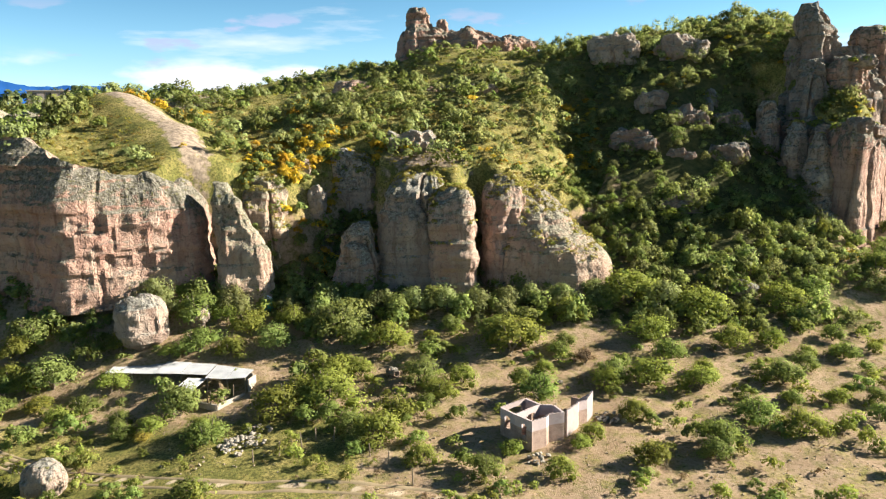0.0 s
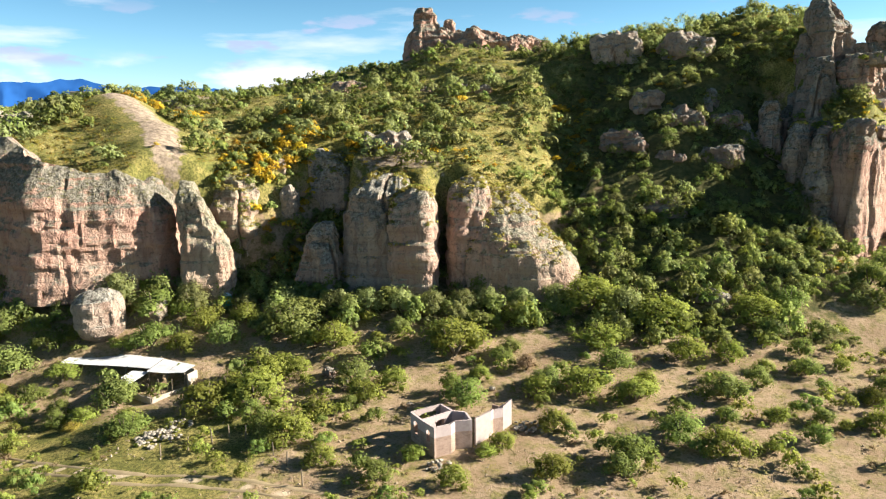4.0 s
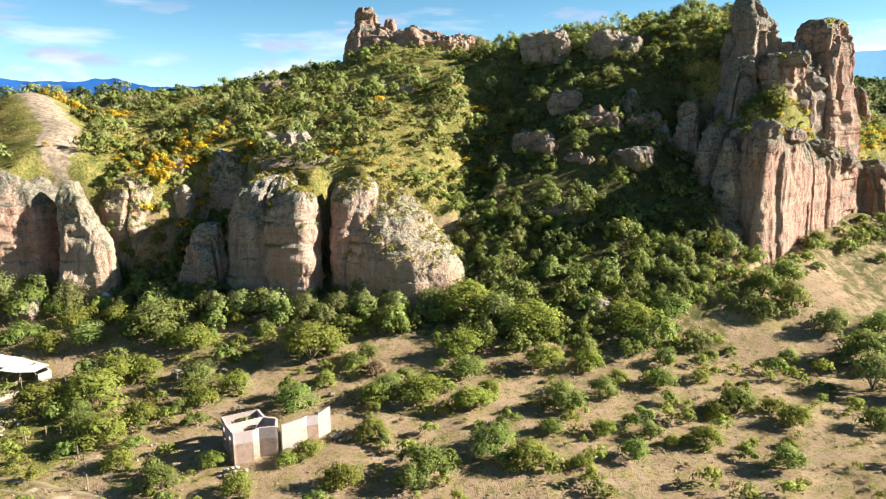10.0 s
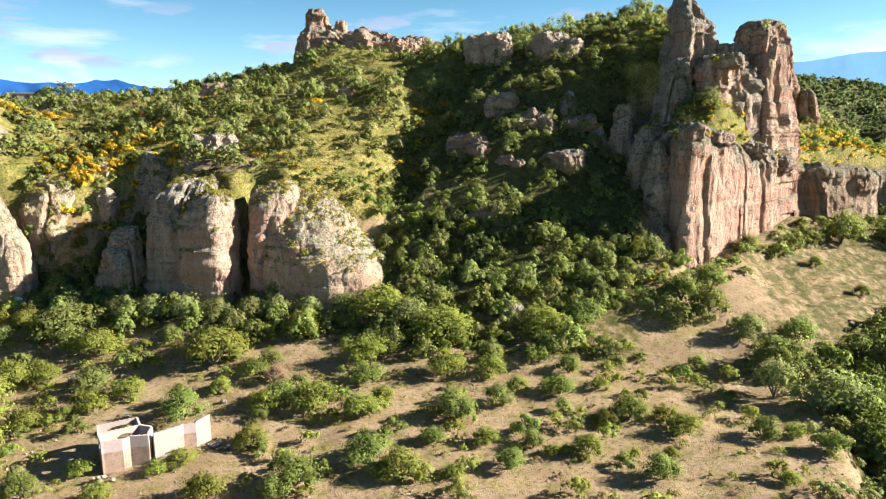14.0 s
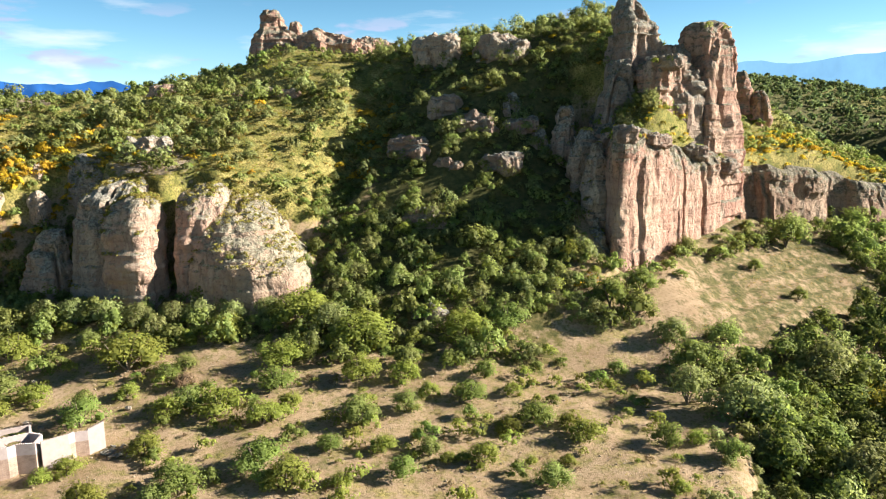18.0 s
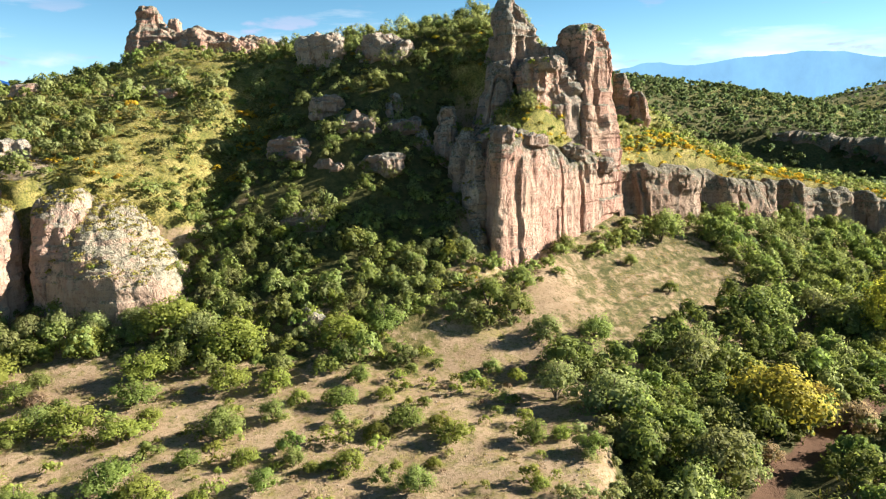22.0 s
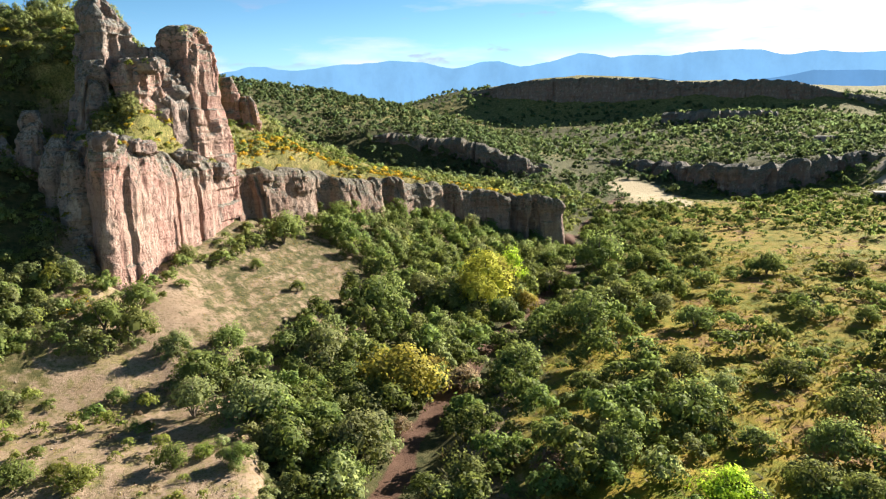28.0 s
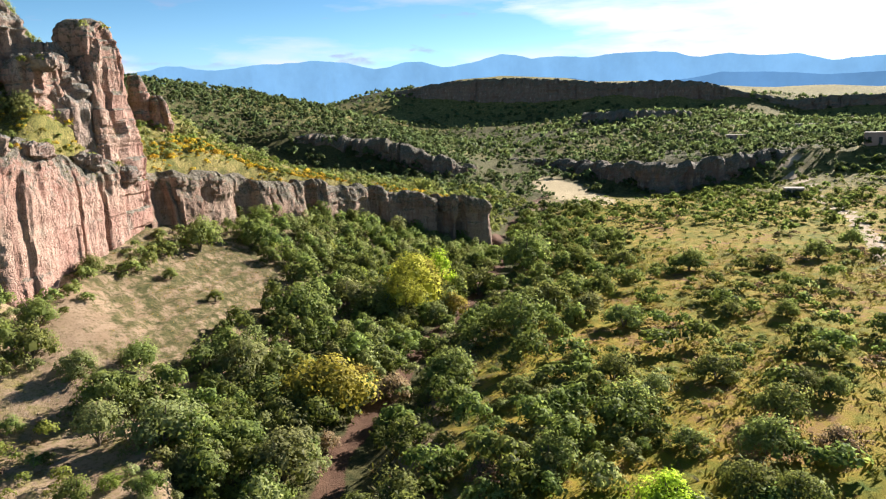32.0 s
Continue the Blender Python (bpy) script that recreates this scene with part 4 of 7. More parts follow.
cliff("cliff", [(71, 111.5, 10, 19), (73.4, 113.6, 9, 18.2), (76, 113.4, 8.4, 18.0), (80, 115.4, 7, 17.6), (85.2, 118.2, 5.6, 16.6), (86.4, 121.6, 5, 16.0), (89, 122.8, 4.6, 15.8), (91.2, 121.6, 4, 15.6), (96, 124.0, 3, 15.0), (99.8, 126.0, 2, 14.2), (100.4, 129.4, 2, 13.8),
                     (103, 130, 1.6, 13.4), (104.4, 128.6, 1.2, 13.4), (110, 130.6, 0.6, 12.6), (116, 132.2, 0, 11.6), (117, 134.8, 0, 11.2), (118.4, 134.4, -0.6, 11.0), (120, 133.0, -1, 10.8), (126, 132.6, -1.6, 9.8), (131, 130.8, -2, 8.6), (131.6, 133, -2, 8.4), (132.4, 131.6, -2, 8.6),
                     (132.9, 128.6, -2.4, 9.0), (134.0, 127.8, -2.6, 9.0), (134.5, 129.8, -2.6, 8.8), (135.2, 128.2, -2.8, 8.8), (136, 126.0, -3, 8.6), (139.4, 124.2, -3, 7.6), (141.6, 127, -3, 6.6), (142, 135, -2, 5)], ROCK_WALL, 71,
      "long brown rock wall above a wooded canyon", flute=0.7, wide=2.0, step=0.26, style="flute", crown=1.3, ragged=0.7, shoulder=0.78, span=7.0)

# ---- free-standing rocks ----
massif("rock_slab", [(4, -21.2, 75, 2.7, 2.6), (8, -21.2, 74.9, 2.8, 2.5), (11, -21.4, 75.2, 2.6, 2.3), (14, -22.3, 75.7, 2.0, 2.1), (16.5, -23.1, 76, 1.4, 1.7), (18.0, -23.6, 76.2, 0.8, 1.1)], ROCK_PALE, 5,
       "tall leaning slab of lichen-spotted rock split from a cliff", turn=12, boxy=0.55, flute=0.3, ledge=0.6, res=110, old=1.0)
massif("rock_shoulder", [(8, -20.2, 81.2, 2.3, 2.6), (13, -20.2, 82, 2.4, 2.8), (16.4, -20.8, 83.6, 2.3, 2.8), (18.6, -21.4, 85, 2.0, 2.4), (19.4, -21.6, 85.6, 1.1, 1.4)], ROCK_PALE, 38,
       "sunlit pale rock shoulder at the side of a gully", boxy=0.7, flute=0.5, res=110, grow=0.264)
massif("rock_wall_block", [(8, -11.6, 90, 3.6, 3.0), (14, -11.6, 90, 3.6, 2.8), (18, -11.5, 90.4, 3.3, 2.5), (20.2, -11.4, 91, 2.5, 1.9), (20.8, -11.3, 91.4, 1.4, 1.1)], ROCK_GREY, 39,
       "grey lichened rock wall above a gully", boxy=0.5, flute=0.8, res=130, grow=0.264, old=0.9)
massif("rock_slab", [(4, -9.8, 78.4, 2.9, 2.0), (8.5, -9.6, 78.4, 2.6, 1.9), (11.2, -9.3, 78.8, 1.9, 1.6), (13.2, -9.1, 79.4, 1.0, 1.0)], ROCK_GREY, 29,
       "shaded cleft rock slab beside a buttress", boxy=0.6, flute=0.6, res=100, old=0.9)
rock("rock_outcrop", (-17.2, 88, 15.6), (2.4, 2.4, 4.8), ROCK_GREY, 26, "upright grey rock knob above a gully", boxy=0.75, res=64, rough=0.6)
rock("rock_outcrop", (-15.0, 85, 12.6), (2.1, 2.2, 4.4), ROCK_GREY, 27, "upright grey rock knob in a gully", boxy=0.7, res=64, rough=0.6)
rock("rock_outcrop", (-19.6, 87, 18.0), (2.0, 2.0, 2.2), ROCK_GREY, 28, "small grey rock knob above a gully", boxy=0.75, res=56, rough=0.7)
rock("boulder", (-29.4, 66.8, 3.0), (4.9, 4.5, 5.4), ROCK_GREY, 6, "huge pale boulder standing below a cliff", turn=30, boxy=0.85, category="boulder", group="boulders", res=90, rough=0.36)
rock("boulder", (-28.8, 47.4, -2.2), (2.9, 2.7, 3.1), ROCK_GREY, 7, "pale round boulder beside a dirt track", boxy=0.85, category="boulder", group="boulders", res=80, rough=0.36)
rock("boulder", (-24.6, 69.2, 4.6), (2.0, 2.0, 1.8), ROCK_GREY, 8, "small pale boulder among bushes", boxy=0.8, category="boulder", group="boulders")
massif("rock_spire", [(30, -2.2, 134, 6.0, 4.4), (35.6, -2.2, 134, 5.4, 4.0), (38.3, -2.3, 134, 4.6, 3.5), (40.0, -2.7, 134, 3.6, 2.9), (41, -3.4, 134, 2.1, 2.0), (42.9, -3.6, 134, 1.9, 1.9), (44.2, -3.7, 134, 1.3, 1.3)], ROCK, 9,
       "blocky rock spire crowning a ridge", boxy=0.6, flute=0.32, ledge=1.2, res=120, turn=10)
rock("rock_pinnacle", (0.6, 134, 38.4), (2.1, 2.1, 4.2), ROCK, 11, "small rounded pinnacle beside a rock spire", boxy=0.65, res=56, rough=0.6)
rock("rock_outcrop", (7.0, 134, 33.6), (17, 8, 6.2), ROCK, 12, "sloping bare rock rib below a spire", turn=-4, boxy=0.75, tilt=(0, 7), res=120, rough=0.6, flute=0.3)
rock("rock_outcrop", (13.6, 136, 35.0), (8, 5, 4.2), ROCK, 13, "low bare rock hump on a ridge", turn=10, boxy=0.7, res=80)
rock("rock_outcrop", (28.4, 118.4, 31.0), (7.6, 6, 7.0), ROCK_GREY, 14, "rounded grey rock knob on a hilltop", boxy=0.6, res=100, rough=0.6, flute=0.35)
rock("rock_outcrop", (38, 116.5, 30.6), (7.5, 6, 6.4), ROCK_GREY, 15, "leaning grey rock outcrop below a hilltop", turn=-20, tilt=(0, 15), boxy=0.6, res=90, rough=0.8, flute=0.3)
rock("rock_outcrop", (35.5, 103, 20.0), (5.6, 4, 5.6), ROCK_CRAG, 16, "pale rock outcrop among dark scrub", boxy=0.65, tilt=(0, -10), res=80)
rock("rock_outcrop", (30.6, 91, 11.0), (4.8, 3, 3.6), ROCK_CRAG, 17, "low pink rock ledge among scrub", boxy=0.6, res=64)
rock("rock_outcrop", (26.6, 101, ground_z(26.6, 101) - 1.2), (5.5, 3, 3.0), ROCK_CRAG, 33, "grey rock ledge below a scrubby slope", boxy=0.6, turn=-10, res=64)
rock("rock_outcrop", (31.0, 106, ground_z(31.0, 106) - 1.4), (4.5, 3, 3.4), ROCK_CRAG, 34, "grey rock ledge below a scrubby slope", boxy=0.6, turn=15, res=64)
# shaded ribs and lumps in the recess beside the corner pillar: foot, width, depth, height
for n, (x, y, z, w, d, h, t) in enumerate([(43.2, 103.5, 13.0, 3.6, 3.2, 10.6, 15), (46.6, 103.0, 13.5, 4.4, 3.6, 12.6, -15), (49.0, 99.4, 10.0, 3.8, 3.6, 13.4, 10), (50.2, 95.0, 7.0, 3.2, 3.4, 14.6, 20),
                                           (39.6, 106.5, 20.0, 3.4, 2.8, 8.2, 30), (47.0, 96.4, 8.4, 3.4, 3.0, 7.0, 15), (50.2, 92.6, 4.6, 2.6, 2.6, 8.4, -10)]):
    massif("rock_rib", [(z, x, y, w / 2, d / 2), (z + 0.55 * h, x, y + 0.2, w * 0.47, d * 0.47), (z + 0.85 * h, x + 0.2, y + 0.5, w * 0.36, d * 0.38), (z + h, x + 0.3, y + 0.8, w * 0.16, d * 0.16)], ROCK_GREY, 35 + n,
           "upright shaded grey rock rib beside a cliff", turn=t, boxy=0.5, flute=0.7, ledge=1.1, res=90, old=0.8, grow=0.08, group="rock ribs")
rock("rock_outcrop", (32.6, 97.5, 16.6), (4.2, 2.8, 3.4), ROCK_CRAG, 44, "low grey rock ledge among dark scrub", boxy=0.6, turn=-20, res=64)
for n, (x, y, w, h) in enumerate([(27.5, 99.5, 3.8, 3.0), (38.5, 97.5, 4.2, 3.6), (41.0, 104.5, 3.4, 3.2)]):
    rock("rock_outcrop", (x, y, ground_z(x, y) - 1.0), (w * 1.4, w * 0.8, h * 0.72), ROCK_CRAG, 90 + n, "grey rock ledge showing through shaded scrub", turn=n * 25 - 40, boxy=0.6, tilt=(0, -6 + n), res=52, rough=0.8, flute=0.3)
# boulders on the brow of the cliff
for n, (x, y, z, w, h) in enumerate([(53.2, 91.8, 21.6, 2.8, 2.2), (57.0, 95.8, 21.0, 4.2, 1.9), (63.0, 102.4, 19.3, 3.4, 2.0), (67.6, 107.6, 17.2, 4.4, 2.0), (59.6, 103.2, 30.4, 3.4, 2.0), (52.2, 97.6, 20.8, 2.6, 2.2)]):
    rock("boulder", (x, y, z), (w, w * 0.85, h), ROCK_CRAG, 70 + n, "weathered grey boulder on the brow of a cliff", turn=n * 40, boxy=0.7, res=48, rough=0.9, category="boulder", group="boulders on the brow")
# ledges above the middle buttresses and in the gully
rock("rock_outcrop", (-4.5, 91.0, 19.6), (6.5, 3.5, 3.2), ROCK_GREY, 24, "low grey rock ledge above a buttress", turn=-20, boxy=0.6, res=72)
rock("rock_outcrop", (-13.4, 114.8, 27.4), (6.4, 4.4, 3.4), ROCK, 30, "bare tan rock slab on a grassy slope", turn=15, boxy=0.8, res=72, rough=0.6)
rock("rock_outcrop", (3, 112.6, 27.4), (12, 4, 2.2), ROCK, 31, "long bare rock shelf on a slope", turn=-12, boxy=0.7, res=80, rough=0.6)


# ---- far cliffs, mesa and mountains ----
def bearing(az, r):
    return 48 + r * math.sin(radians(az)), 10 + r * math.cos(radians(az))


def far_cliff(name, rows, mat, seed, label, step):
    """rows: bearing, range, foot, brow as seen from the middle of the view."""
    return cliff(name, [(*bearing(a, r), lo, hi) for a, r, lo, hi in rows], mat, seed, label, step=step, flute=1.5, ledge=2.5, lean=3.0, cap=9, crown=2.5, span=40.0)


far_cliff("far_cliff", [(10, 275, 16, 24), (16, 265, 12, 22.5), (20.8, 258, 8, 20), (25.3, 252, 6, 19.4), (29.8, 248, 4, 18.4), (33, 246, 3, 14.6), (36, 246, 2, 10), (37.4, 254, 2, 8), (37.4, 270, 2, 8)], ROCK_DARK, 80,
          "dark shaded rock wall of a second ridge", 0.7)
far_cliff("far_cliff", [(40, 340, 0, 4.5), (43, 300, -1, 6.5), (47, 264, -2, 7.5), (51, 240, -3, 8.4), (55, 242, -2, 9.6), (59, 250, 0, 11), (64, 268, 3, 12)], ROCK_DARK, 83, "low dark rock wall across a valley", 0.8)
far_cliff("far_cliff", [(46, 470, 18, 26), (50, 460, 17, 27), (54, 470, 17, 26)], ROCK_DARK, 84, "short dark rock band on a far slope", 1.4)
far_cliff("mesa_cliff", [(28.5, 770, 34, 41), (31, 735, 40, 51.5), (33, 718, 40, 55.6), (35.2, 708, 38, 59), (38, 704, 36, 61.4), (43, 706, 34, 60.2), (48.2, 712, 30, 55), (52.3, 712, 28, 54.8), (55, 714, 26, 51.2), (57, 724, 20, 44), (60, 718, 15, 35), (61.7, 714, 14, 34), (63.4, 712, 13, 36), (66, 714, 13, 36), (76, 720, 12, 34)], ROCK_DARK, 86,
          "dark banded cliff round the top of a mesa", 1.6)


def mountain_range(name, seed, r, az0, az1, base, height, rough, col, label, glow=0.25):
    """A range at the horizon, kilometres of air painted on as blue and glow."""
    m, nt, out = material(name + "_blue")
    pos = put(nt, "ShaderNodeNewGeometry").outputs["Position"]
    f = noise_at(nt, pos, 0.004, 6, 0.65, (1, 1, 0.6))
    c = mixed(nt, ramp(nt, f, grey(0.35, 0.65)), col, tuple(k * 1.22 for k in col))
    # emission stands in for bright haze; the slopes themselves give off no light
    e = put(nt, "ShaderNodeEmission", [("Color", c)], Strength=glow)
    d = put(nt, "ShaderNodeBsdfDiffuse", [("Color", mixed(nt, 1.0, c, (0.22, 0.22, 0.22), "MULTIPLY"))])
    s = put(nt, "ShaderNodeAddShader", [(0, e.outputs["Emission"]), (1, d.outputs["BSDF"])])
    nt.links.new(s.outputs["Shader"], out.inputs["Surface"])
    az = np.radians(np.linspace(az0, az1, 420))
    crest = sum(0.5 ** o * (1 - 2.2 * np.abs(vnoise(np.degrees(az) / 6 * 2 ** o, 3.7 * o, 0, seed + o))) for o in range(6))
    top = height(np.degrees(az)) + rough * crest
    v = np.linspace(0, 1, 26)[:, None]
    spur = np.abs(vnoise(np.degrees(az)[None] / 2.2 + 0.5 * v, v * 0.8, 0, seed + 8)) + 0.5 * np.abs(vnoise(np.degrees(az)[None] / 0.9 - 0.4 * v, v * 1.6, 0, seed + 9))
    rr = r + 260 * v + 150 * spur * (1 - v ** 3) + 25 * fbm(np.degrees(az)[None] / 3, v * 3, 0, 5, seed + 4)
    z = base + (top - base) * v + 30 * (1 - v) * v * fbm(np.degrees(az)[None] / 2, v * 5, 0, 5, seed + 6)
    V = np.stack([48 + rr * np.sin(az), 10 + rr * np.cos(az), z], -1)
    return tagged(new(name, mesh_from(name, V.reshape(-1, 3), grid_faces(26, 420), m)), label, "mountains", kind="structure")


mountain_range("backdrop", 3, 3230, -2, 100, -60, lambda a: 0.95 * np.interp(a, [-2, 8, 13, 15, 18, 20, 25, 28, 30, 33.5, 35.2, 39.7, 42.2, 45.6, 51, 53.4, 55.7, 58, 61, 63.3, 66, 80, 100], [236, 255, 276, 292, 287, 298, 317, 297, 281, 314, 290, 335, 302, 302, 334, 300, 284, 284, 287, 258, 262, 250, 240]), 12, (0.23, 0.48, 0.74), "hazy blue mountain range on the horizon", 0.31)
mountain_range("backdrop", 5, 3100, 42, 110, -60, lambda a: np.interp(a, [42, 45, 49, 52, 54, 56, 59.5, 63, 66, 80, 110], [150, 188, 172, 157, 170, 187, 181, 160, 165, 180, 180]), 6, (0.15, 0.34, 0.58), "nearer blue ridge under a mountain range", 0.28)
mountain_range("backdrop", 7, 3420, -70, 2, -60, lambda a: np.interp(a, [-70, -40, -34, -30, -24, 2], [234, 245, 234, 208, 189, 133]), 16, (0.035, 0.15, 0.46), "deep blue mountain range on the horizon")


# ---- plants ----
LEAFY = 1.38   # more and finer leaves on every plant


def crown_template(seed, leaves, wide, tall, base, lobes, leaf, droop=0.0, core=True):
    """Leaf sprays of a crown with several lobes: triangles, points (n, 3, 3), for a plant about one unit wide."""
    leaves, leaf = int(leaves * LEAFY), leaf * 0.83
    rng = np.random.default_rng(seed)
    ang = np.arange(lobes) * 2.4 + rng.uniform(-0.5, 0.5, lobes)
    rad = np.sqrt((np.arange(lobes) + 0.3) / lobes) * 0.36 * wide * rng.uniform(0.8, 1.1, lobes)
    cz = base + (tall - base) * ((0.68 if base > 0.08 else 0.58) - 1.9 * (rad / wide) ** 1.3 * rng.uniform(0.5, 1.2, lobes) + rng.uniform(-0.08, 0.08, lobes))
    cx, cy = rad * np.cos(ang), rad * np.sin(ang)
    size = rng.uniform(0.13, 0.27, lobes) * wide
    size_z = size * rng.uniform(0.8, 1.1, lobes) * (tall - base) / wide * 1.25
    pick = rng.integers(0, lobes, leaves)
    n = rng.normal(size=(leaves, 3))
    n /= np.linalg.norm(n, axis=1, keepdims=True)
    n[:, 2] = np.where(n[:, 2] < -0.45, -n[:, 2], n[:, 2])
    depth = rng.uniform(0.40, 1.06, leaves) ** 0.5 * (1 + 0.34 * (rng.uniform(0, 1, leaves) > 0.86))
    c = np.stack([cx[pick], cy[pick], cz[pick]], -1) + n * depth[:, None] * np.stack([size[pick], size[pick], size_z[pick]], -1)
    c[:, 2] -= droop * np.hypot(c[:, 0], c[:, 1])
    face = n + rng.normal(size=(leaves, 3)) * 0.32 + (0, 0, 0.2)
    face /= np.linalg.norm(face, axis=1, keepdims=True)
    a = np.cross(face, rng.normal(size=(leaves, 3)))
    a /= np.linalg.norm(a, axis=1, keepdims=True)
    b = np.cross(face, a)
    s = leaf * rng.uniform(0.6, 1.35, leaves)[:, None]
    sprays = np.stack([c - a * s, c + (a * 0.8 - b * 0.65) * s, c + (a * 0.8 + b * 0.65) * s], 1)
    # hidden cubes added inside each lobe to block light and close gaps
    k = np.array([(x, y, z) for x in (-1, 1) for y in (-1, 1) for z in (-1, 1)], float)
    q = k[[0, 1, 3, 2, 4, 6, 7, 5, 0, 4, 5, 1, 2, 3, 7, 6, 0, 2, 6, 4, 1, 5, 7, 3]].reshape(6, 4, 3)[:, [0, 1, 2, 0, 2, 3]].reshape(12, 3, 3) * 0.25
    inner = []
    for i in range(lobes):
        t = rng.uniform(0, 1.57)
        m = np.array([[np.cos(t), -np.sin(t), 0], [np.sin(t), np.cos(t), 0], [0, 0, 1]])
        inner.append((q @ m) * (size[i], size[i], size_z[i]) + (cx[i], cy[i], cz[i] - droop * rad[i]))
    soft = n * 0.9 + face * 0.3 + (0, 0, 0.15)
    soft /= np.linalg.norm(soft, axis=1, keepdims=True)
    if not core:
        return sprays, soft
    inner = np.concatenate(inner)
    flat = np.cross(inner[:, 1] - inner[:, 0], inner[:, 2] - inner[:, 0])
    flat /= np.linalg.norm(flat, axis=1, keepdims=True) + 1e-9
    return np.concatenate([sprays, inner]), np.concatenate([soft, flat])


def limb(bm, a, b, ra, rb, sides=5):
    a, b = Vector(a), Vector(b)
    q = (b - a).to_track_quat("Z", "Y")
    rings = []
    for p, r in ((a, ra), (b, rb)):
        rings.append([bm.verts.new(p + q @ Vector((r * math.cos(t * math.tau / sides), r * math.sin(t * math.tau / sides), 0))) for t in range(sides)])
    for i in range(sides):
        bm.faces.new((rings[0][i], rings[0][(i + 1) % sides], rings[1][(i + 1) % sides], rings[1][i]))


def plant(name, seed, kind, label, category, group, leaves=420, wide=1.0, tall=0.8, base=0.18, lobes=8, leaf=0.075, droop=0.0, stems=4):
    """A shrub or tree about one metre wide: trunk with limbs, crown of leaf sprays. Scaled when copied."""
    ob = tagged(new(name), label, category, group)
    rng = random.Random(seed)
    bm = bmesh.new()
    limb(bm, (0, 0, -0.08), (0.01, 0, base * 0.7), 0.035, 0.026, 6)
    limbs = []
    for i in range(stems):
        t = i / stems * math.tau + rng.uniform(-0.5, 0.5)
        r = wide * rng.uniform(0.16, 0.3)
        mid = (r * 0.5 * math.cos(t), r * 0.5 * math.sin(t), base + (tall - base) * 0.25)
        tip = (r * math.cos(t), r * math.sin(t), base + (tall - base) * rng.uniform(0.5, 0.75))
        if category == "tree":
            limbs.append(((0.01, 0, base * 0.6), tip, 0.022, 0.006))
            continue
        limb(bm, (0.01, 0, base * 0.6), mid, 0.022, 0.014)
        limb(bm, mid, tip, 0.014, 0.005)
        limb(bm, mid, (tip[0] * 0.4 - 0.1, tip[1] * 0.6 + 0.08, tip[2]), 0.011, 0.004)
    trunk = part("trunk", bm, BARK, ob)
    for a, b, ra, rb in limbs:
        bm = bmesh.new()
        limb(bm, a, b, ra, rb)
        part("limb", bm, BARK, trunk)
    quads, ways = crown_template(seed, leaves, wide, tall, base, lobes, leaf, droop)
    me = mesh_from("crown", quads.reshape(-1, 3), np.arange(len(quads) * 3).reshape(-1, 3), LEAF[kind], flat=True)
    add_ways(me, np.repeat(ways, 3, 0))
    crown = new("crown", me)
    crown.parent = ob
    return ob


def mass(name, kind, label, places, leaves, leaf, tall=0.8, base=0.08, wide=1.0, lobes=6, category="scrub", shapes=6, core=False, heights=None):
    """Many plants joined: places are rows of x, y, size."""
    rng = np.random.default_rng(len(name) * 31 + leaves)
    t = [crown_template(900 + i * 13 + leaves, leaves, wide, tall, base, lobes, leaf, 0.0, core) for i in range(shapes)]
    places = np.asarray(places, float)
    if not len(places):
        return None
    z = land(places[:, 0], places[:, 1])[0] if heights is None else np.asarray(heights, float)
    quads, tint, ways = [], [], []
    for (x, y, s), h in zip(places, z):
        a = rng.uniform(0, 6.283)
        q, w = t[rng.integers(shapes)]
        ways.append(np.repeat(np.stack([w[:, 0] * np.cos(a) - w[:, 1] * np.sin(a), w[:, 0] * np.sin(a) + w[:, 1] * np.cos(a), w[:, 2]], -1), 3, 0))
        q = q * s * np.array([1, 1, rng.uniform(0.8, 1.2)])
        q = np.stack([q[..., 0] * np.cos(a) - q[..., 1] * np.sin(a) + x, q[..., 0] * np.sin(a) + q[..., 1] * np.cos(a) + y, q[..., 2] + h], -1)
        quads.append(q.reshape(-1, 3))
        tint.append(np.full(q.size // 3, rng.uniform(0, 1)))
    V = np.vstack(quads)
    me = mesh_from(name, V, np.arange(len(V)).reshape(-1, 3), LEAF_MASS[kind], flat=True)
    add_values(me, "plant", np.concatenate(tint))
    add_ways(me, np.concatenate(ways))
    return tagged(new(name, me), label, category, kind="stuff")


def scatter(seed, box, gap, test, sizes):
    """Jittered places x, y, size in a box, about gap metres apart, kept where the test passes."""
    rng = np.random.default_rng(seed)
    x, y = np.meshgrid(np.arange(box[0], box[1], gap), np.arange(box[2], box[3], gap))
    x, y = x.ravel() + rng.uniform(-0.5, 0.5, x.size) * gap, y.ravel() + rng.uniform(-0.5, 0.5, y.size) * gap
    s = sizes[0] + (sizes[1] - sizes[0]) * rng.uniform(0, 1, x.size) ** 1.7
    keep = test(x, y, rng)
    return np.stack([x, y, s], -1)[keep]


def chance(x, y, rng, mean, swing, scale, seed):
    return rng.uniform(0, 1, len(x)) < mean + swing * vnoise(x / scale, y / scale, 0, seed)


def on_hill(x, y, rng):
    return (x > 16 + 0.1 * (110 - y) + 5 * vnoise(x / 5, y / 5, 0, 75)) & (y > 79) & ((x < 50.3) | (land(x, y)[1] > 0.9)) & (x < 64) & (y < 133) & chance(x, y, rng, 0.74, 0.8, 5, 77)


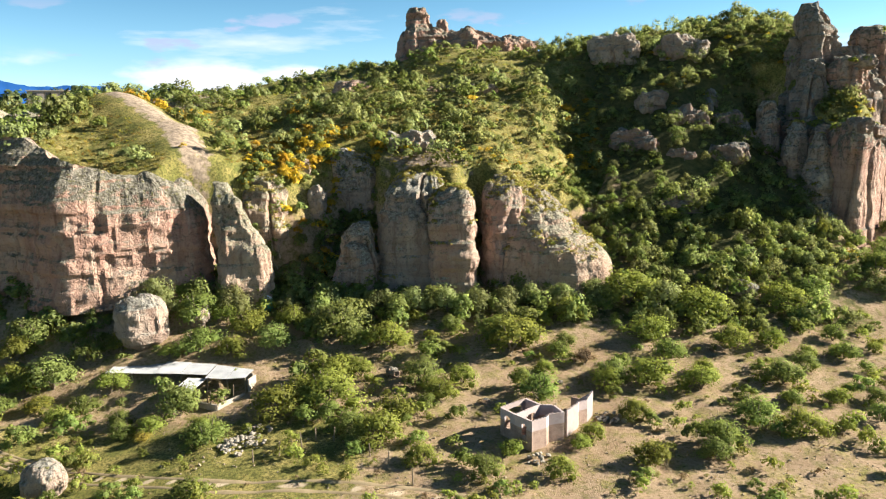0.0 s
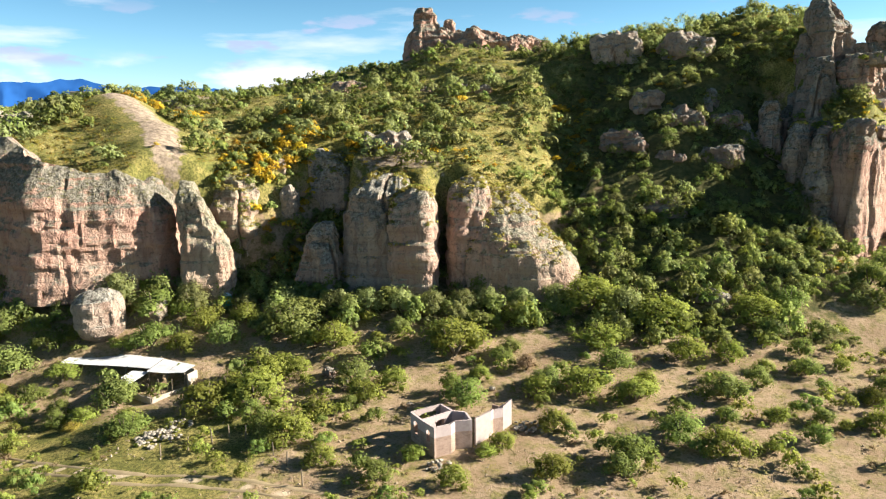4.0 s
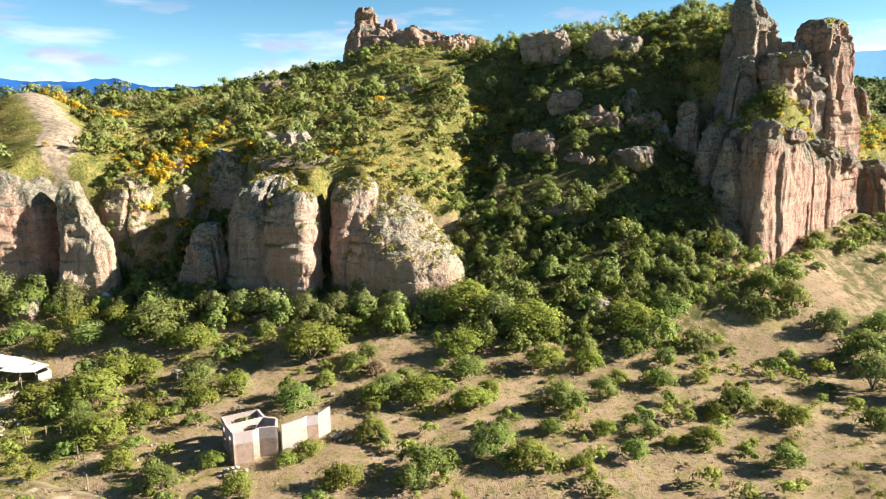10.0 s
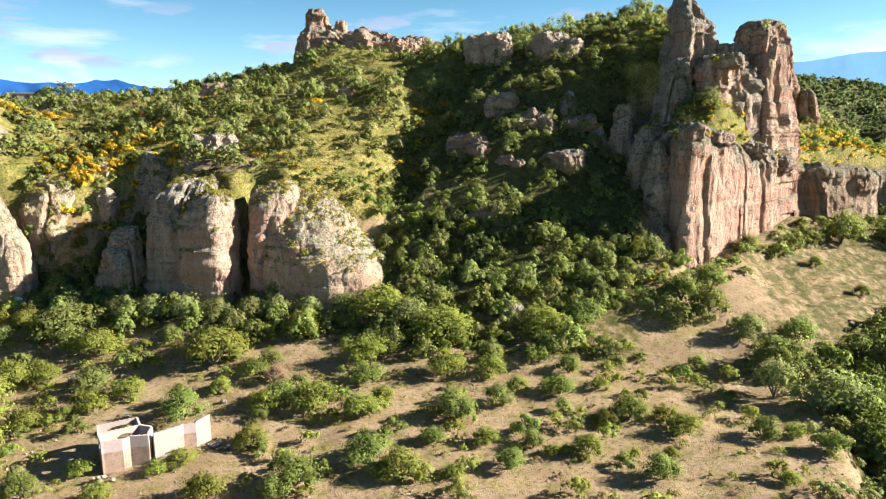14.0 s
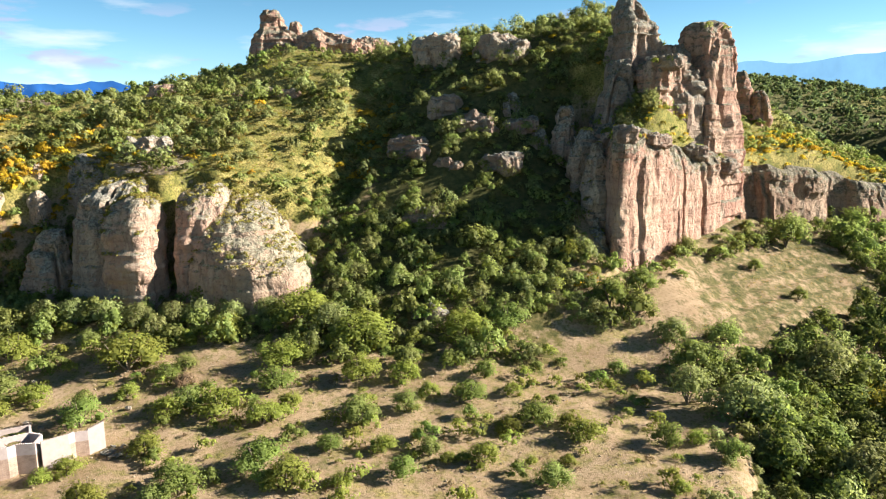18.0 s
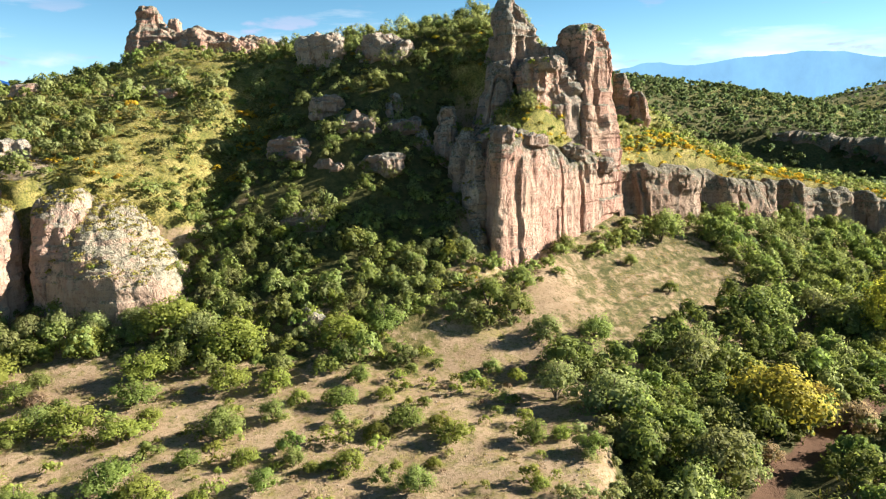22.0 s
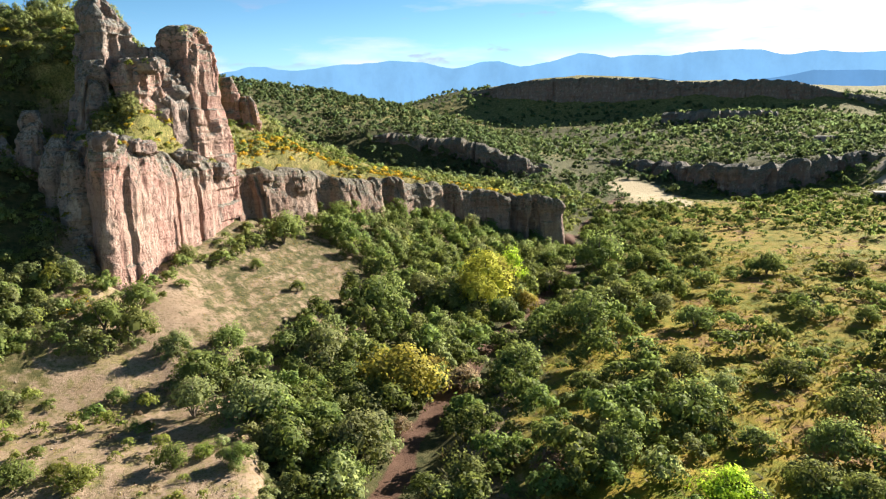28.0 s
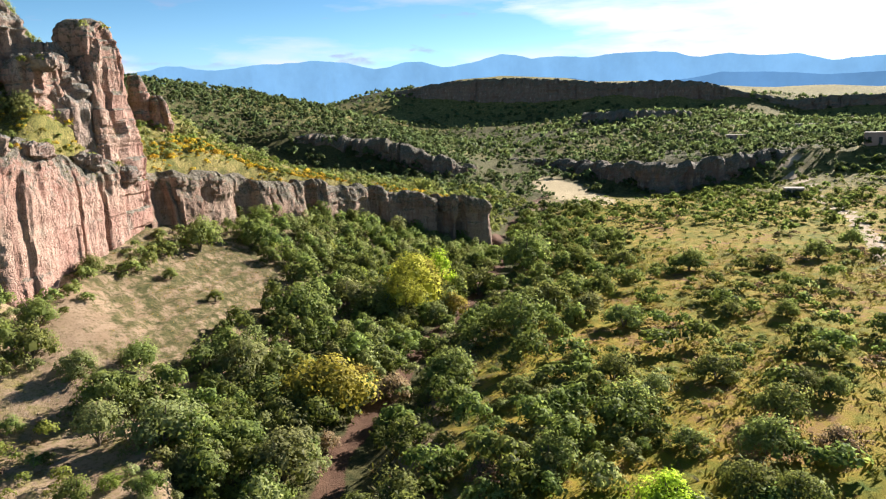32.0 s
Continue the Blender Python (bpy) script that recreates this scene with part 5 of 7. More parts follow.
def on_plateau(x, y, rng):
    _, up, _, _, _ = land(x, y)
    return (up > 0.95) & (x < 24) & chance(x, y, rng, 0.46 + 0.3 * smooth(92, 120, y), 1.0, 8, 78) & (y < 150) & ((x < -9) | (x > 19) | (y < 129) | (y > 140)) & (line_distance(x, y, WHALEBACK)[0] > 4.5)


def flowery(x, y, rng):
    _, up, _, _, _ = land(x, y)
    return (up > 0.7) & (x < 24) & (vnoise(x / 7, y / 5, 0, 88) + 0.4 * vnoise(x / 2, y / 2, 0, 89) + 1.5 * np.exp(-((x + 18) / 6) ** 2 - ((y - 89) / 6) ** 2) > 0.6)


def behind_wall(x, y, rng):
    _, up, _, _, _ = land(x, y)
    return (up > 0.9) & (x > 52) & chance(x, y, rng, 0.35, 0.8, 7, 79)


def in_belt(x, y, rng):
    _, up, _, _, _ = land(x, y)
    return (up < 0.35) & (y > 75 - 0.35 * (x - 58)) & (x < 61) & (y < 84.5) & chance(x, y, rng, 0.6, 0.6, 3, 96) & (x > 43) | (up < 0.35) & (y > 70.5 + 2 * vnoise(x / 5, 0, 0, 5) - 3 * smooth(20, 36, -x)) & (x < 43 + 9 * smooth(77, 82, y) + 3 * vnoise(y / 3, 0, 0, 6)) & (y < 91)


def in_canyon(x, y, rng):
    _, up, plot, c, r = land(x, y)
    return (up < 0.1) & (plot < 0.2) & (c > 0.7 + 0.4 * (y < 70)) & ((c < 18 + 3 * vnoise(x / 8, y / 8, 0, 6)) | ((x + 0.35 * y > 122) & (c < 34)))


def right_bank(x, y, rng):
    _, up, plot, c, r = land(x, y)
    return (c < -0.8 - 0.4 * (y < 70)) & (x < 185) & (up < 0.1) & (c > -20 - 8 * vnoise(x / 9, y / 9, 0, 7)) & chance(x, y, rng, 0.78, 0.5, 6, 81)


def in_valley(x, y, rng):
    _, up, plot, c, r = land(x, y)
    return (c < -16) & (r < 250) & (np.hypot((x - 221 - 0.5 * (y - 176)) / 16, (y - 176) / 44) > 1) & chance(x, y, rng, 0.28 + 0.3 * smooth(140, 190, r), 1.0, 15, 82)


def far_off(x, y, rng):
    _, up, plot, c, r = land(x, y)
    az = np.degrees(np.arctan2(x - 48, y - 10))
    return (r > 345) & (r < 702 + 60 * (az > 58) + 130 * (az < 33)) & (az > 9) & (az < 74) & chance(x, y, rng, 0.80, 0.6, 40, 83)


def near_hills(x, y, rng):
    _, up, plot, c, r = land(x, y)
    az = np.degrees(np.arctan2(x - 48, y - 10))
    return (r > 205) & (r < 350) & (az > -44) & (az < 74) & ((az < -28) | (az > 8)) & ((az < 38) | (r > 262) | ((az > 46) & (r > 236))) & chance(x, y, rng, 0.62 + 0.2 * (az > 8) * (az < 38), 0.5, 30, 85)


def plot_rim(x, y, rng):
    d, _ = line_distance(x, y, PLOT_EDGE)
    return (d < 2.6) & (y > 44) & (y < 80) & chance(x, y, rng, 0.55, 0.5, 4, 97)


def in_gully(x, y, rng):
    _, up, _, _, _ = land(x, y)
    return (x > -24.5 + 0.3 * (y - 76)) & (x < -7.5) & (y > 74) & (y < 91) & (rng.uniform(0, 1, len(x)) < 0.8)


def canyon_mouth(x, y, rng):
    _, up, _, c, r = land(x, y)
    return (x > 136) & (c > 2) & (r < 225) & (rng.uniform(0, 1, len(x)) < 0.85)


def wall_brow(x, y, rng):
    _, up, _, _, _ = land(x, y)
    d, _ = line_distance(x, y, CLIFF_EAST)
    return (up > 0.4) & (d < 9) & (x > 51) & chance(x, y, rng, 0.6, 0.7, 4, 86)


def wall_foot(x, y, rng):
    _, up, plot, _, _ = land(x, y)
    d, _ = line_distance(x, y, CLIFF_EAST)
    return (up < 0.05) & (d > 1.2) & (d < 5.0) & (x > 54.5) & chance(x, y, rng, 0.75, 0.5, 4, 87)


def cliff_foot_left(x, y, rng):
    _, up, _, _, _ = land(x, y)
    return (up < 0.2) & (x < -8) & (y > 58 - 0.1 * (x + 20)) & chance(x, y, rng, 0.35, 0.6, 5, 84)


mass("hill_scrub", "mesquite", "dark green scrub covering a rocky hillside", scatter(1, (18, 62, 76, 140), 1.9, on_hill, (0.9, 2.8)), 210, 0.055, tall=0.9, core=True)
mass("hill_scrub", "olive", "grey-green shrubs on a shaded hillside", scatter(2, (18, 62, 76, 140), 2.0, on_hill, (1.0, 3.2)), 260, 0.052, tall=1.15)
mass("hill_scrub", "olive", "grey-green bushes below a ridge", scatter(58, (22, 54, 98, 132), 2.3, lambda x, y, rng: on_hill(x, y, rng) | (rng.uniform(0, 1, len(x)) < 0.3) & (x < 50), (0.9, 2.8)), 220, 0.058, tall=1.0, core=True)
mass("hill_scrub", "bright", "fresh green bushes on a rocky hillside", scatter(52, (18, 56, 76, 128), 3.2, on_hill, (0.8, 2.4)), 200, 0.055, tall=0.9)
mass("hill_scrub", "flowering", "orange-yellow flowering bushes on a shaded hillside", scatter(53, (24, 56, 84, 126), 2.0, lambda x, y, rng: on_hill(x, y, rng) & (vnoise(x / 5, y / 5, 0, 101) > 0.45), (0.8, 1.8)), 110, 0.08, tall=0.5)
mass("plateau_scrub", "mesquite", "low green shrubs on a grassy plateau", scatter(3, (-120, 26, 72, 112), 2.5, on_plateau, (1.0, 4.0)), 120, 0.08, tall=0.85)
mass("plateau_scrub", "olive", "low grey-green bushes below a rock spire", scatter(61, (-16, 24, 118, 134), 2.0, lambda x, y, rng: (land(x, y)[1] > 0.9) & chance(x, y, rng, 0.6, 0.7, 4, 107), (0.6, 1.9)), 80, 0.09, tall=0.8)
mass("plateau_scrub", "mesquite", "fine dark scrub along the skyline of a plateau", scatter(59, (-120, 26, 104, 190), 2.1, on_plateau, (0.8, 2.4)), 44, 0.12, tall=0.75)
mass("plateau_scrub", "olive", "grey-green shrubs on a grassy plateau", scatter(25, (-90, 26, 72, 116), 3.0, on_plateau, (1.2, 4.4)), 150, 0.07, tall=0.9)
mass("plateau_scrub", "bright", "fresh green shrubs on a grassy plateau", scatter(13, (-120, 26, 72, 200), 4.0, on_plateau, (1.0, 2.6)), 110, 0.095)
mass("plateau_scrub", "flowering", "yellow flowering shrubs on a plateau", scatter(4, (-60, 26, 74, 112), 1.6, flowery, (1.1, 2.6)), 130, 0.07, tall=0.6)
mass("plot_edge_scrub", "olive", "low bushes along the rim of a field", scatter(24, (50, 62, 44, 82), 1.5, plot_rim, (0.9, 2.4)), 170, 0.075)
mass("gully_scrub", "mesquite", "dark bushes choking a rocky gully", scatter(21, (-25, -7, 74, 91), 1.35, in_gully, (1.2, 3.0)), 160, 0.08, core=True)
mass("gully_scrub", "flowering", "yellow flowering bushes at the head of a gully", scatter(22, (-25, -7, 81, 91), 1.5, in_gully, (1.2, 2.6)), 120, 0.11, tall=0.7)
mass("canyon_thicket", "mesquite", "wooded slope where a canyon opens", scatter(23, (136, 190, 115, 215), 2.9, canyon_mouth, (2.2, 4.6)), 100, 0.1)
mass("terrace_scrub", "olive", "shrubs on a grassy terrace above a rock wall", scatter(14, (52, 170, 92, 225), 2.1, behind_wall, (1.0, 2.6)), 70, 0.11)
mass("terrace_scrub", "flowering", "yellow flowering shrubs along a rock wall", scatter(15, (52, 140, 88, 150), 1.5, wall_brow, (0.8, 2.0)), 90, 0.09, tall=0.6)
mass("terrace_scrub", "flowering", "bank of orange-yellow flowers above a rock wall", scatter(47, (74, 124, 110, 142), 0.8, lambda x, y, rng: wall_brow(x, y, rng) & (line_distance(x, y, CLIFF_EAST)[0] < 6), (0.5, 1.5)), 46, 0.13, tall=0.5)
mass("plateau_scrub", "olive", "grey-green shrubs on a slope behind a rock", scatter(48, (4, 23, 85, 116), 2.3, lambda x, y, rng: (land(x, y)[1] > 0.9) & chance(x, y, rng, 0.68, 0.7, 4, 90), (1.0, 2.8)), 140, 0.08)
mass("cliff_foot_thicket", "mesquite", "green bushes along the foot of a rock wall", scatter(20, (52, 142, 88, 136), 1.7, wall_foot, (1.4, 3.2)), 170, 0.08)
mass("cliff_foot_thicket", "mesquite", "dense dark thicket along the foot of cliffs", scatter(5, (-100, 52, 66, 92), 2.9, in_belt, (1.6, 3.8)), 310, 0.06, tall=1.05, core=True)
mass("cliff_foot_thicket", "huisache", "yellow-green bushes along the foot of cliffs", scatter(26, (-60, 52, 66, 92), 3.2, in_belt, (1.2, 3.2)), 330, 0.056)
mass("cliff_foot_thicket", "olive", "grey-green bushes along the foot of cliffs", scatter(27, (-60, 52, 66, 92), 3.6, in_belt, (1.4, 3.4)), 330, 0.056, tall=1.0)
mass("cliff_foot_thicket", "bright", "bright green bushes along the foot of cliffs", scatter(16, (-60, 52, 66, 92), 3.0, in_belt, (1.2, 2.8)), 280, 0.06)
mass("cliff_foot_thicket", "mesquite", "green bushes on a slope below a cliff", scatter(17, (-75, -6, 56, 74), 2.8, cliff_foot_left, (1.2, 3.2)), 170, 0.08)
mass("canyon_thicket", "grove", "dense dark green trees filling a creek canyon", scatter(6, (54, 150, 34, 134), 2.5, in_canyon, (1.6, 5.2)), 420, 0.050, tall=0.9, core=True)
mass("canyon_thicket", "olive", "grey-green trees filling a creek canyon", scatter(18, (54, 150, 34, 134), 3.6, in_canyon, (1.6, 4.6)), 420, 0.048, tall=1.05)
mass("canyon_thicket", "bright", "fresh green trees filling a creek canyon", scatter(54, (54, 150, 34, 134), 5.0, in_canyon, (1.6, 4.4)), 400, 0.050, tall=0.9)
mass("canyon_thicket", "huisache", "yellow-green trees filling a creek canyon", scatter(55, (54, 150, 34, 134), 5.4, in_canyon, (1.4, 4.0)), 380, 0.050, tall=0.9)
mass("creek_bank_thicket", "grove", "dense dark green shrubs beside a creek", scatter(7, (58, 240, 12, 190), 2.7, right_bank, (1.5, 5.0)), 330, 0.053, core=True)
mass("creek_bank_thicket", "olive", "grey-green shrubs beside a creek", scatter(49, (58, 240, 12, 190), 4.4, right_bank, (1.5, 3.4)), 200, 0.07)
mass("creek_bank_thicket", "bright", "fresh green shrubs beside a creek", scatter(50, (58, 200, 12, 150), 5.2, right_bank, (1.2, 2.8)), 200, 0.07)
mass("terrace_scrub", "bright", "low green bushes on the terrace above a rock wall", scatter(51, (60, 135, 98, 160), 1.6, lambda x, y, rng: (land(x, y)[1] > 0.3) & (line_distance(x, y, CLIFF_EAST)[0] < 22) & chance(x, y, rng, 0.66, 0.6, 5, 87), (0.9, 2.4)), 75, 0.10, tall=0.65)
mass("valley_scrub", "grove", "scattered shrubs on a grassy valley floor", scatter(8, (70, 160, 10, 130), 3.6, lambda x, y, rng: in_valley(x, y, rng) & (np.hypot(x - 48, y - 10) <= 115), (0.8, 5.0)), 190, 0.068, tall=0.7, core=True)
mass("valley_scrub", "grove", "scattered shrubs farther out on a valley floor", scatter(46, (90, 300, 10, 240), 3.1, lambda x, y, rng: in_valley(x, y, rng) & (np.hypot(x - 48, y - 10) > 115), (0.8, 4.2)), 46, 0.14, tall=0.7, core=True)
mass("valley_scrub", "olive", "low olive shrubs on a grassy valley floor", scatter(19, (70, 300, 10, 240), 4.2, in_valley, (0.7, 2.0)), 45, 0.14, tall=0.65)
mass("valley_scrub", "distant", "dark scrub round a pale field in a valley", scatter(57, (120, 290, 90, 260), 3.3, lambda x, y, rng: (np.hypot(x - 48, y - 10) > 185) & (np.hypot(x - 48, y - 10) < 275) & (np.degrees(np.arctan2(x - 48, y - 10)) > 31) & (np.degrees(np.arctan2(x - 48, y - 10)) < 50) & (np.hypot((x - 221 - 0.5 * (y - 176)) / 14, (y - 176) / 40) > 1) & chance(x, y, rng, 0.62, 0.6, 12, 103), (1.0, 4.4)), 40, 0.15, lobes=4, core=True)
mass("far_woods", "distant", "dark scrub woods on nearer hills", scatter(10, (-260, 420, 60, 420), 3.9, near_hills, (1.6, 5.0)), 32, 0.17, lobes=3, core=True)
mass("far_woods", "distant", "dense scrub on a hill behind a rock wall", scatter(60, (60, 300, 170, 370), 3.2, lambda x, y, rng: (np.hypot(x - 48, y - 10) > 175) & (np.hypot(x - 48, y - 10) < 345) & (np.degrees(np.arctan2(x - 48, y - 10)) > 7) & (np.degrees(np.arctan2(x - 48, y - 10)) < 37) & chance(x, y, rng, 0.72, 0.5, 14, 105), (1.4, 4.2)), 20, 0.2, lobes=3)
mass("valley_scrub", "grove", "small dark shrubs dotted over a yellow meadow", scatter(64, (110, 250, 50, 190), 2.7, lambda x, y, rng: (land(x, y)[3] < -9) & (np.hypot(x - 48, y - 10) > 118) & (np.hypot(x - 48, y - 10) < 225) & (rng.uniform(0, 1, len(x)) < 0.62), (0.5, 1.7)), 22, 0.18, tall=0.7, lobes=3)
mass("valley_scrub", "dry", "dry brown bushes on a grassy valley floor", scatter(62, (66, 190, 10, 120), 3.2, lambda x, y, rng: (land(x, y)[3] < -4) & (vnoise(x / 9, y / 9, 0, 108) > 0.12) & (rng.uniform(0, 1, len(x)) < 0.6), (0.7, 2.4)), 80, 0.085, tall=0.55)
mass("far_woods", "distant", "dense dark scrub on slopes below a mesa", scatter(63, (200, 560, 80, 440), 4.2, lambda x, y, rng: (np.hypot(x - 48, y - 10) > 258) & (np.hypot(x - 48, y - 10) < 560) & (np.degrees(np.arctan2(x - 48, y - 10)) > 43) & (np.degrees(np.arctan2(x - 48, y - 10)) < 70) & chance(x, y, rng, 0.6, 0.7, 22, 109), (1.8, 5.4)), 14, 0.24, lobes=3)
mass("far_woods", "distant", "distant scrub on hills and mesa slopes", scatter(9, (-420, 960, 60, 900), 5.6, far_off, (2.0, 6.0)), 9, 0.34, lobes=2)

# plants on the ledges of the cliff, the tower and the middle rocks: x, y, width, foot
LEDGES = [(53.2, 91.6, 1.3, 22.0), (54.6, 92.8, 1.0, 22.2), (56.6, 95.2, 1.5, 22.2), (58.6, 97.6, 1.1, 22.3), (60.6, 99.8, 1.4, 21.4), (63.4, 103.0, 1.2, 20.5), (66.6, 106.6, 1.3, 19.2), (68.8, 108.9, 1.4, 18.2),
          (57.6, 102.3, 1.0, 31.2), (59.4, 102.6, 1.3, 31.4), (65.0, 107.4, 1.0, 36.0), (67.4, 110.2, 1.1, 36.0), (52.3, 96.0, 1.6, 21.8), (51.9, 100.4, 1.8, 22.4), (51.6, 105, 2.0, 24)]
for kind, words, rows in (("huisache", "yellow-green plants on ledges of a pink cliff", [(x, y, s * 1.5, z) for x, y, s, z in LEDGES]), ("flowering", "yellow flowers on ledges of a pink cliff", [(x + 0.9, y + 0.5, s * 0.8, z) for x, y, s, z in LEDGES[1::2]])):
    mass("ledge_plants", kind, words, [r[:3] for r in rows], 150, 0.075, tall=0.6, base=-0.12, heights=[r[3] + 0.15 for r in rows])
mass("ledge_plants", "huisache", "small yellow-green shrubs on rock tops", [(x, y, s * 1.1) for x, y, z, s in GROWTH[::23] if z < 25], 110, 0.08, tall=0.5, base=-0.12, heights=[z for x, y, z, s in GROWTH[::23] if z < 25])
mass("ledge_plants", "hay", "yellow grass tussocks on the rounded tops of rocks", [(x, y, s) for x, y, z, s in GROWTH if z < 26], 26, 0.11, tall=0.36, base=-0.1, lobes=4, heights=[z for x, y, z, s in GROWTH if z < 26])
mass("shelf_scrub", "meadow", "low yellow-green growth on a rock shelf", scatter(28, (52.5, 70, 92, 110), 1.0, lambda x, y, rng: (land(x, y)[1] > 0.8) & chance(x, y, rng, 0.7, 0.5, 3, 98), (0.6, 1.4)), 80, 0.09, tall=0.6)


def low_growth(x, y, rng):
    _, up, plot, _, _ = land(x, y)
    return (plot > 0.6) & (up < 0.1) & (np.hypot(x - 9.5, y - 51.6) > 5.5) & (np.hypot(x + 22, y - 59) > 8) & chance(x, y, rng, 0.44 + 0.25 * (x < -4) * (y < 58), 0.6, 4, 99)


mass("plot_scrub", "huisache", "small yellow-green shrubs sprouting on dry soil", scatter(42, (-50, 56, 42, 74), 2.0, low_growth, (0.5, 2.3)), 150, 0.07, tall=0.8)
mass("plot_scrub", "bright", "fresh green thorn bushes on dry soil", scatter(56, (-46, 55, 42, 73), 4.2, low_growth, (1.4, 3.4)), 420, 0.048, tall=0.72, core=True)
mass("plot_scrub", "dry", "small dry bushes on bare soil", scatter(43, (-50, 56, 42, 74), 2.8, low_growth, (0.4, 1.1)), 60, 0.09, tall=0.6)
mass("hill_scrub", "bright", "fresh green bushes between a rock and a hillside", scatter(44, (14, 25, 79, 97), 1.6, lambda x, y, rng: (x > 14.5) & (y > 81) & (rng.uniform(0, 1, len(x)) < 0.8), (1.1, 2.4)), 230, 0.065)
mass("hill_scrub", "mesquite", "dark scrub below a rock summit", scatter(45, (44, 57, 102, 118), 1.2, lambda x, y, rng: (x < 56 - 0.2 * (y - 102)) & (rng.uniform(0, 1, len(x)) < 0.8), (1.0, 2.2)), 170, 0.075)

# shrubs standing singly on the plot: x, y, width
SHRUBS_WEST = [
    (-40.7, 65.1, 3.8), (-39.9, 66.9, 3.8), (-39.8, 62.5, 3.1), (-39.2, 71.4, 4.0), (-36.1, 66.8, 3.1), (-35.6, 61.7, 5.0), (-35.2, 58.9, 2.3), (-33.5, 64.7, 3.6), (-31.0, 65.8, 3.0),
    (-26.3, 54.4, 2.1), (-26.1, 64.9, 2.3), (-24.8, 69.4, 5.4), (-24.1, 54.7, 2.3), (-23.6, 66.2, 4.4), (-22.2, 70.5, 3.0), (-20.6, 66.0, 3.4), (-19.7, 69.4, 3.6), (-18.6, 51.9, 3.3),
    (-16.6, 67.0, 4.0), (-15.4, 70.8, 3.9), (-14.0, 55.9, 4.4), (-10.6, 61.6, 4.7), (-10.5, 68.8, 6.0), (-10.0, 57.1, 5.7), (-9.5, 54.7, 2.2), (-9.2, 63.4, 2.9), (-8.9, 67.4, 2.4), (-7.7, 62.6, 2.7), (-7.6, 52.8, 2.6),
    (-37.9, 61.4, 3.0), (-31.3, 58.4, 2.8), (-30.2, 61.3, 3.2), (-27.2, 56.0, 2.4), (-19.3, 53.4, 2.6), (-38.5, 58.2, 3.0), (-33.0, 57.2, 2.2), (-42.0, 60.2, 3.4), (-12.6, 58.8, 3.4), (-44.5, 63.5, 3.6), (-6.9, 50.6, 2.2)]
SHRUBS_MID = [
    (-5.6, 67.3, 4.8), (-5.2, 51.1, 4.0), (-3.8, 54.4, 3.1), (-2.2, 60.8, 3.8), (-1.9, 48.0, 2.6), (-1.6, 56.1, 2.0), (-0.6, 57.8, 3.1), (0.7, 69.7, 2.4), (1.6, 60.6, 2.9), (2.6, 45.9, 2.6),
    (4.8, 49.1, 2.0), (5.3, 68.3, 4.5), (6.5, 66.4, 6.3), (8.0, 57.2, 3.9), (11.2, 51.0, 2.2), (7.3, 71.6, 2.9), (7.9, 46.2, 2.4), (9.0, 62.2, 2.1), (10.0, 49.8, 1.7), (10.9, 65.6, 2.5), (11.8, 67.1, 2.4),
    (12.9, 72.6, 4.3), (14.2, 59.6, 3.1), (14.7, 47.6, 2.9), (15.0, 61.0, 3.0), (15.2, 54.1, 2.7), (17.3, 74.1, 2.3), (18.1, 60.3, 4.3), (19.5, 47.9, 2.4), (20.3, 75.7, 6.5)]
SHRUBS_EAST = [
    (20.3, 49.5, 3.7), (20.6, 68.6, 4.4), (21.3, 65.0, 3.6), (22.3, 59.1, 3.4), (22.5, 70.3, 3.3), (23.6, 61.9, 2.2), (24.5, 53.1, 3.7), (27.0, 73.3, 6.1), (27.2, 51.1, 3.5), (28.2, 67.3, 3.9),
    (28.8, 56.0, 2.0), (30.0, 60.2, 3.5), (30.8, 51.7, 1.6), (32.2, 67.5, 3.1), (32.7, 56.3, 2.2), (33.1, 62.7, 2.4), (34.7, 65.3, 2.0), (34.7, 53.4, 2.3), (34.8, 58.7, 1.1), (36.2, 56.3, 1.9),
    (36.8, 75.2, 4.7), (37.5, 72.1, 3.2), (37.6, 55.6, 1.3), (38.3, 65.3, 2.9), (38.8, 55.8, 1.3), (39.2, 69.1, 2.6), (40.2, 55.8, 2.5), (40.9, 77.5, 4.5), (41.7, 66.4, 1.7)]
SHRUBS_EDGE = [(41.7, 60.2, 2.2), (43.5, 56.2, 1.0), (43.8, 61.5, 3.2), (45.1, 53.4, 2.6), (46.1, 56.6, 1.3), (46.2, 61.6, 1.6), (47.5, 59.7, 2.9), (51.0, 72.5, 1.9), (53.3, 53.4, 1.4), (53.5, 59.9, 2.7), (55.7, 60.4, 1.8)]
shapes = []
for i in range(7):
    kind, words = (("huisache", "yellow-green"), ("huisache", "yellow-green"), ("bright", "fresh green"), ("huisache", "yellow-green"), ("huisache", "yellow-green"), ("mesquite", "dark green"), ("bright", "fresh green"))[i]
    shapes.append(plant("shrub", 50 + i, kind, words + " thorn shrub with a spreading crown on dry soil", "shrub", "shrubs on the plot",
                        leaves=1600, tall=0.74 + 0.06 * (i % 3), base=0.03, lobes=13, leaf=0.028))
used = set()
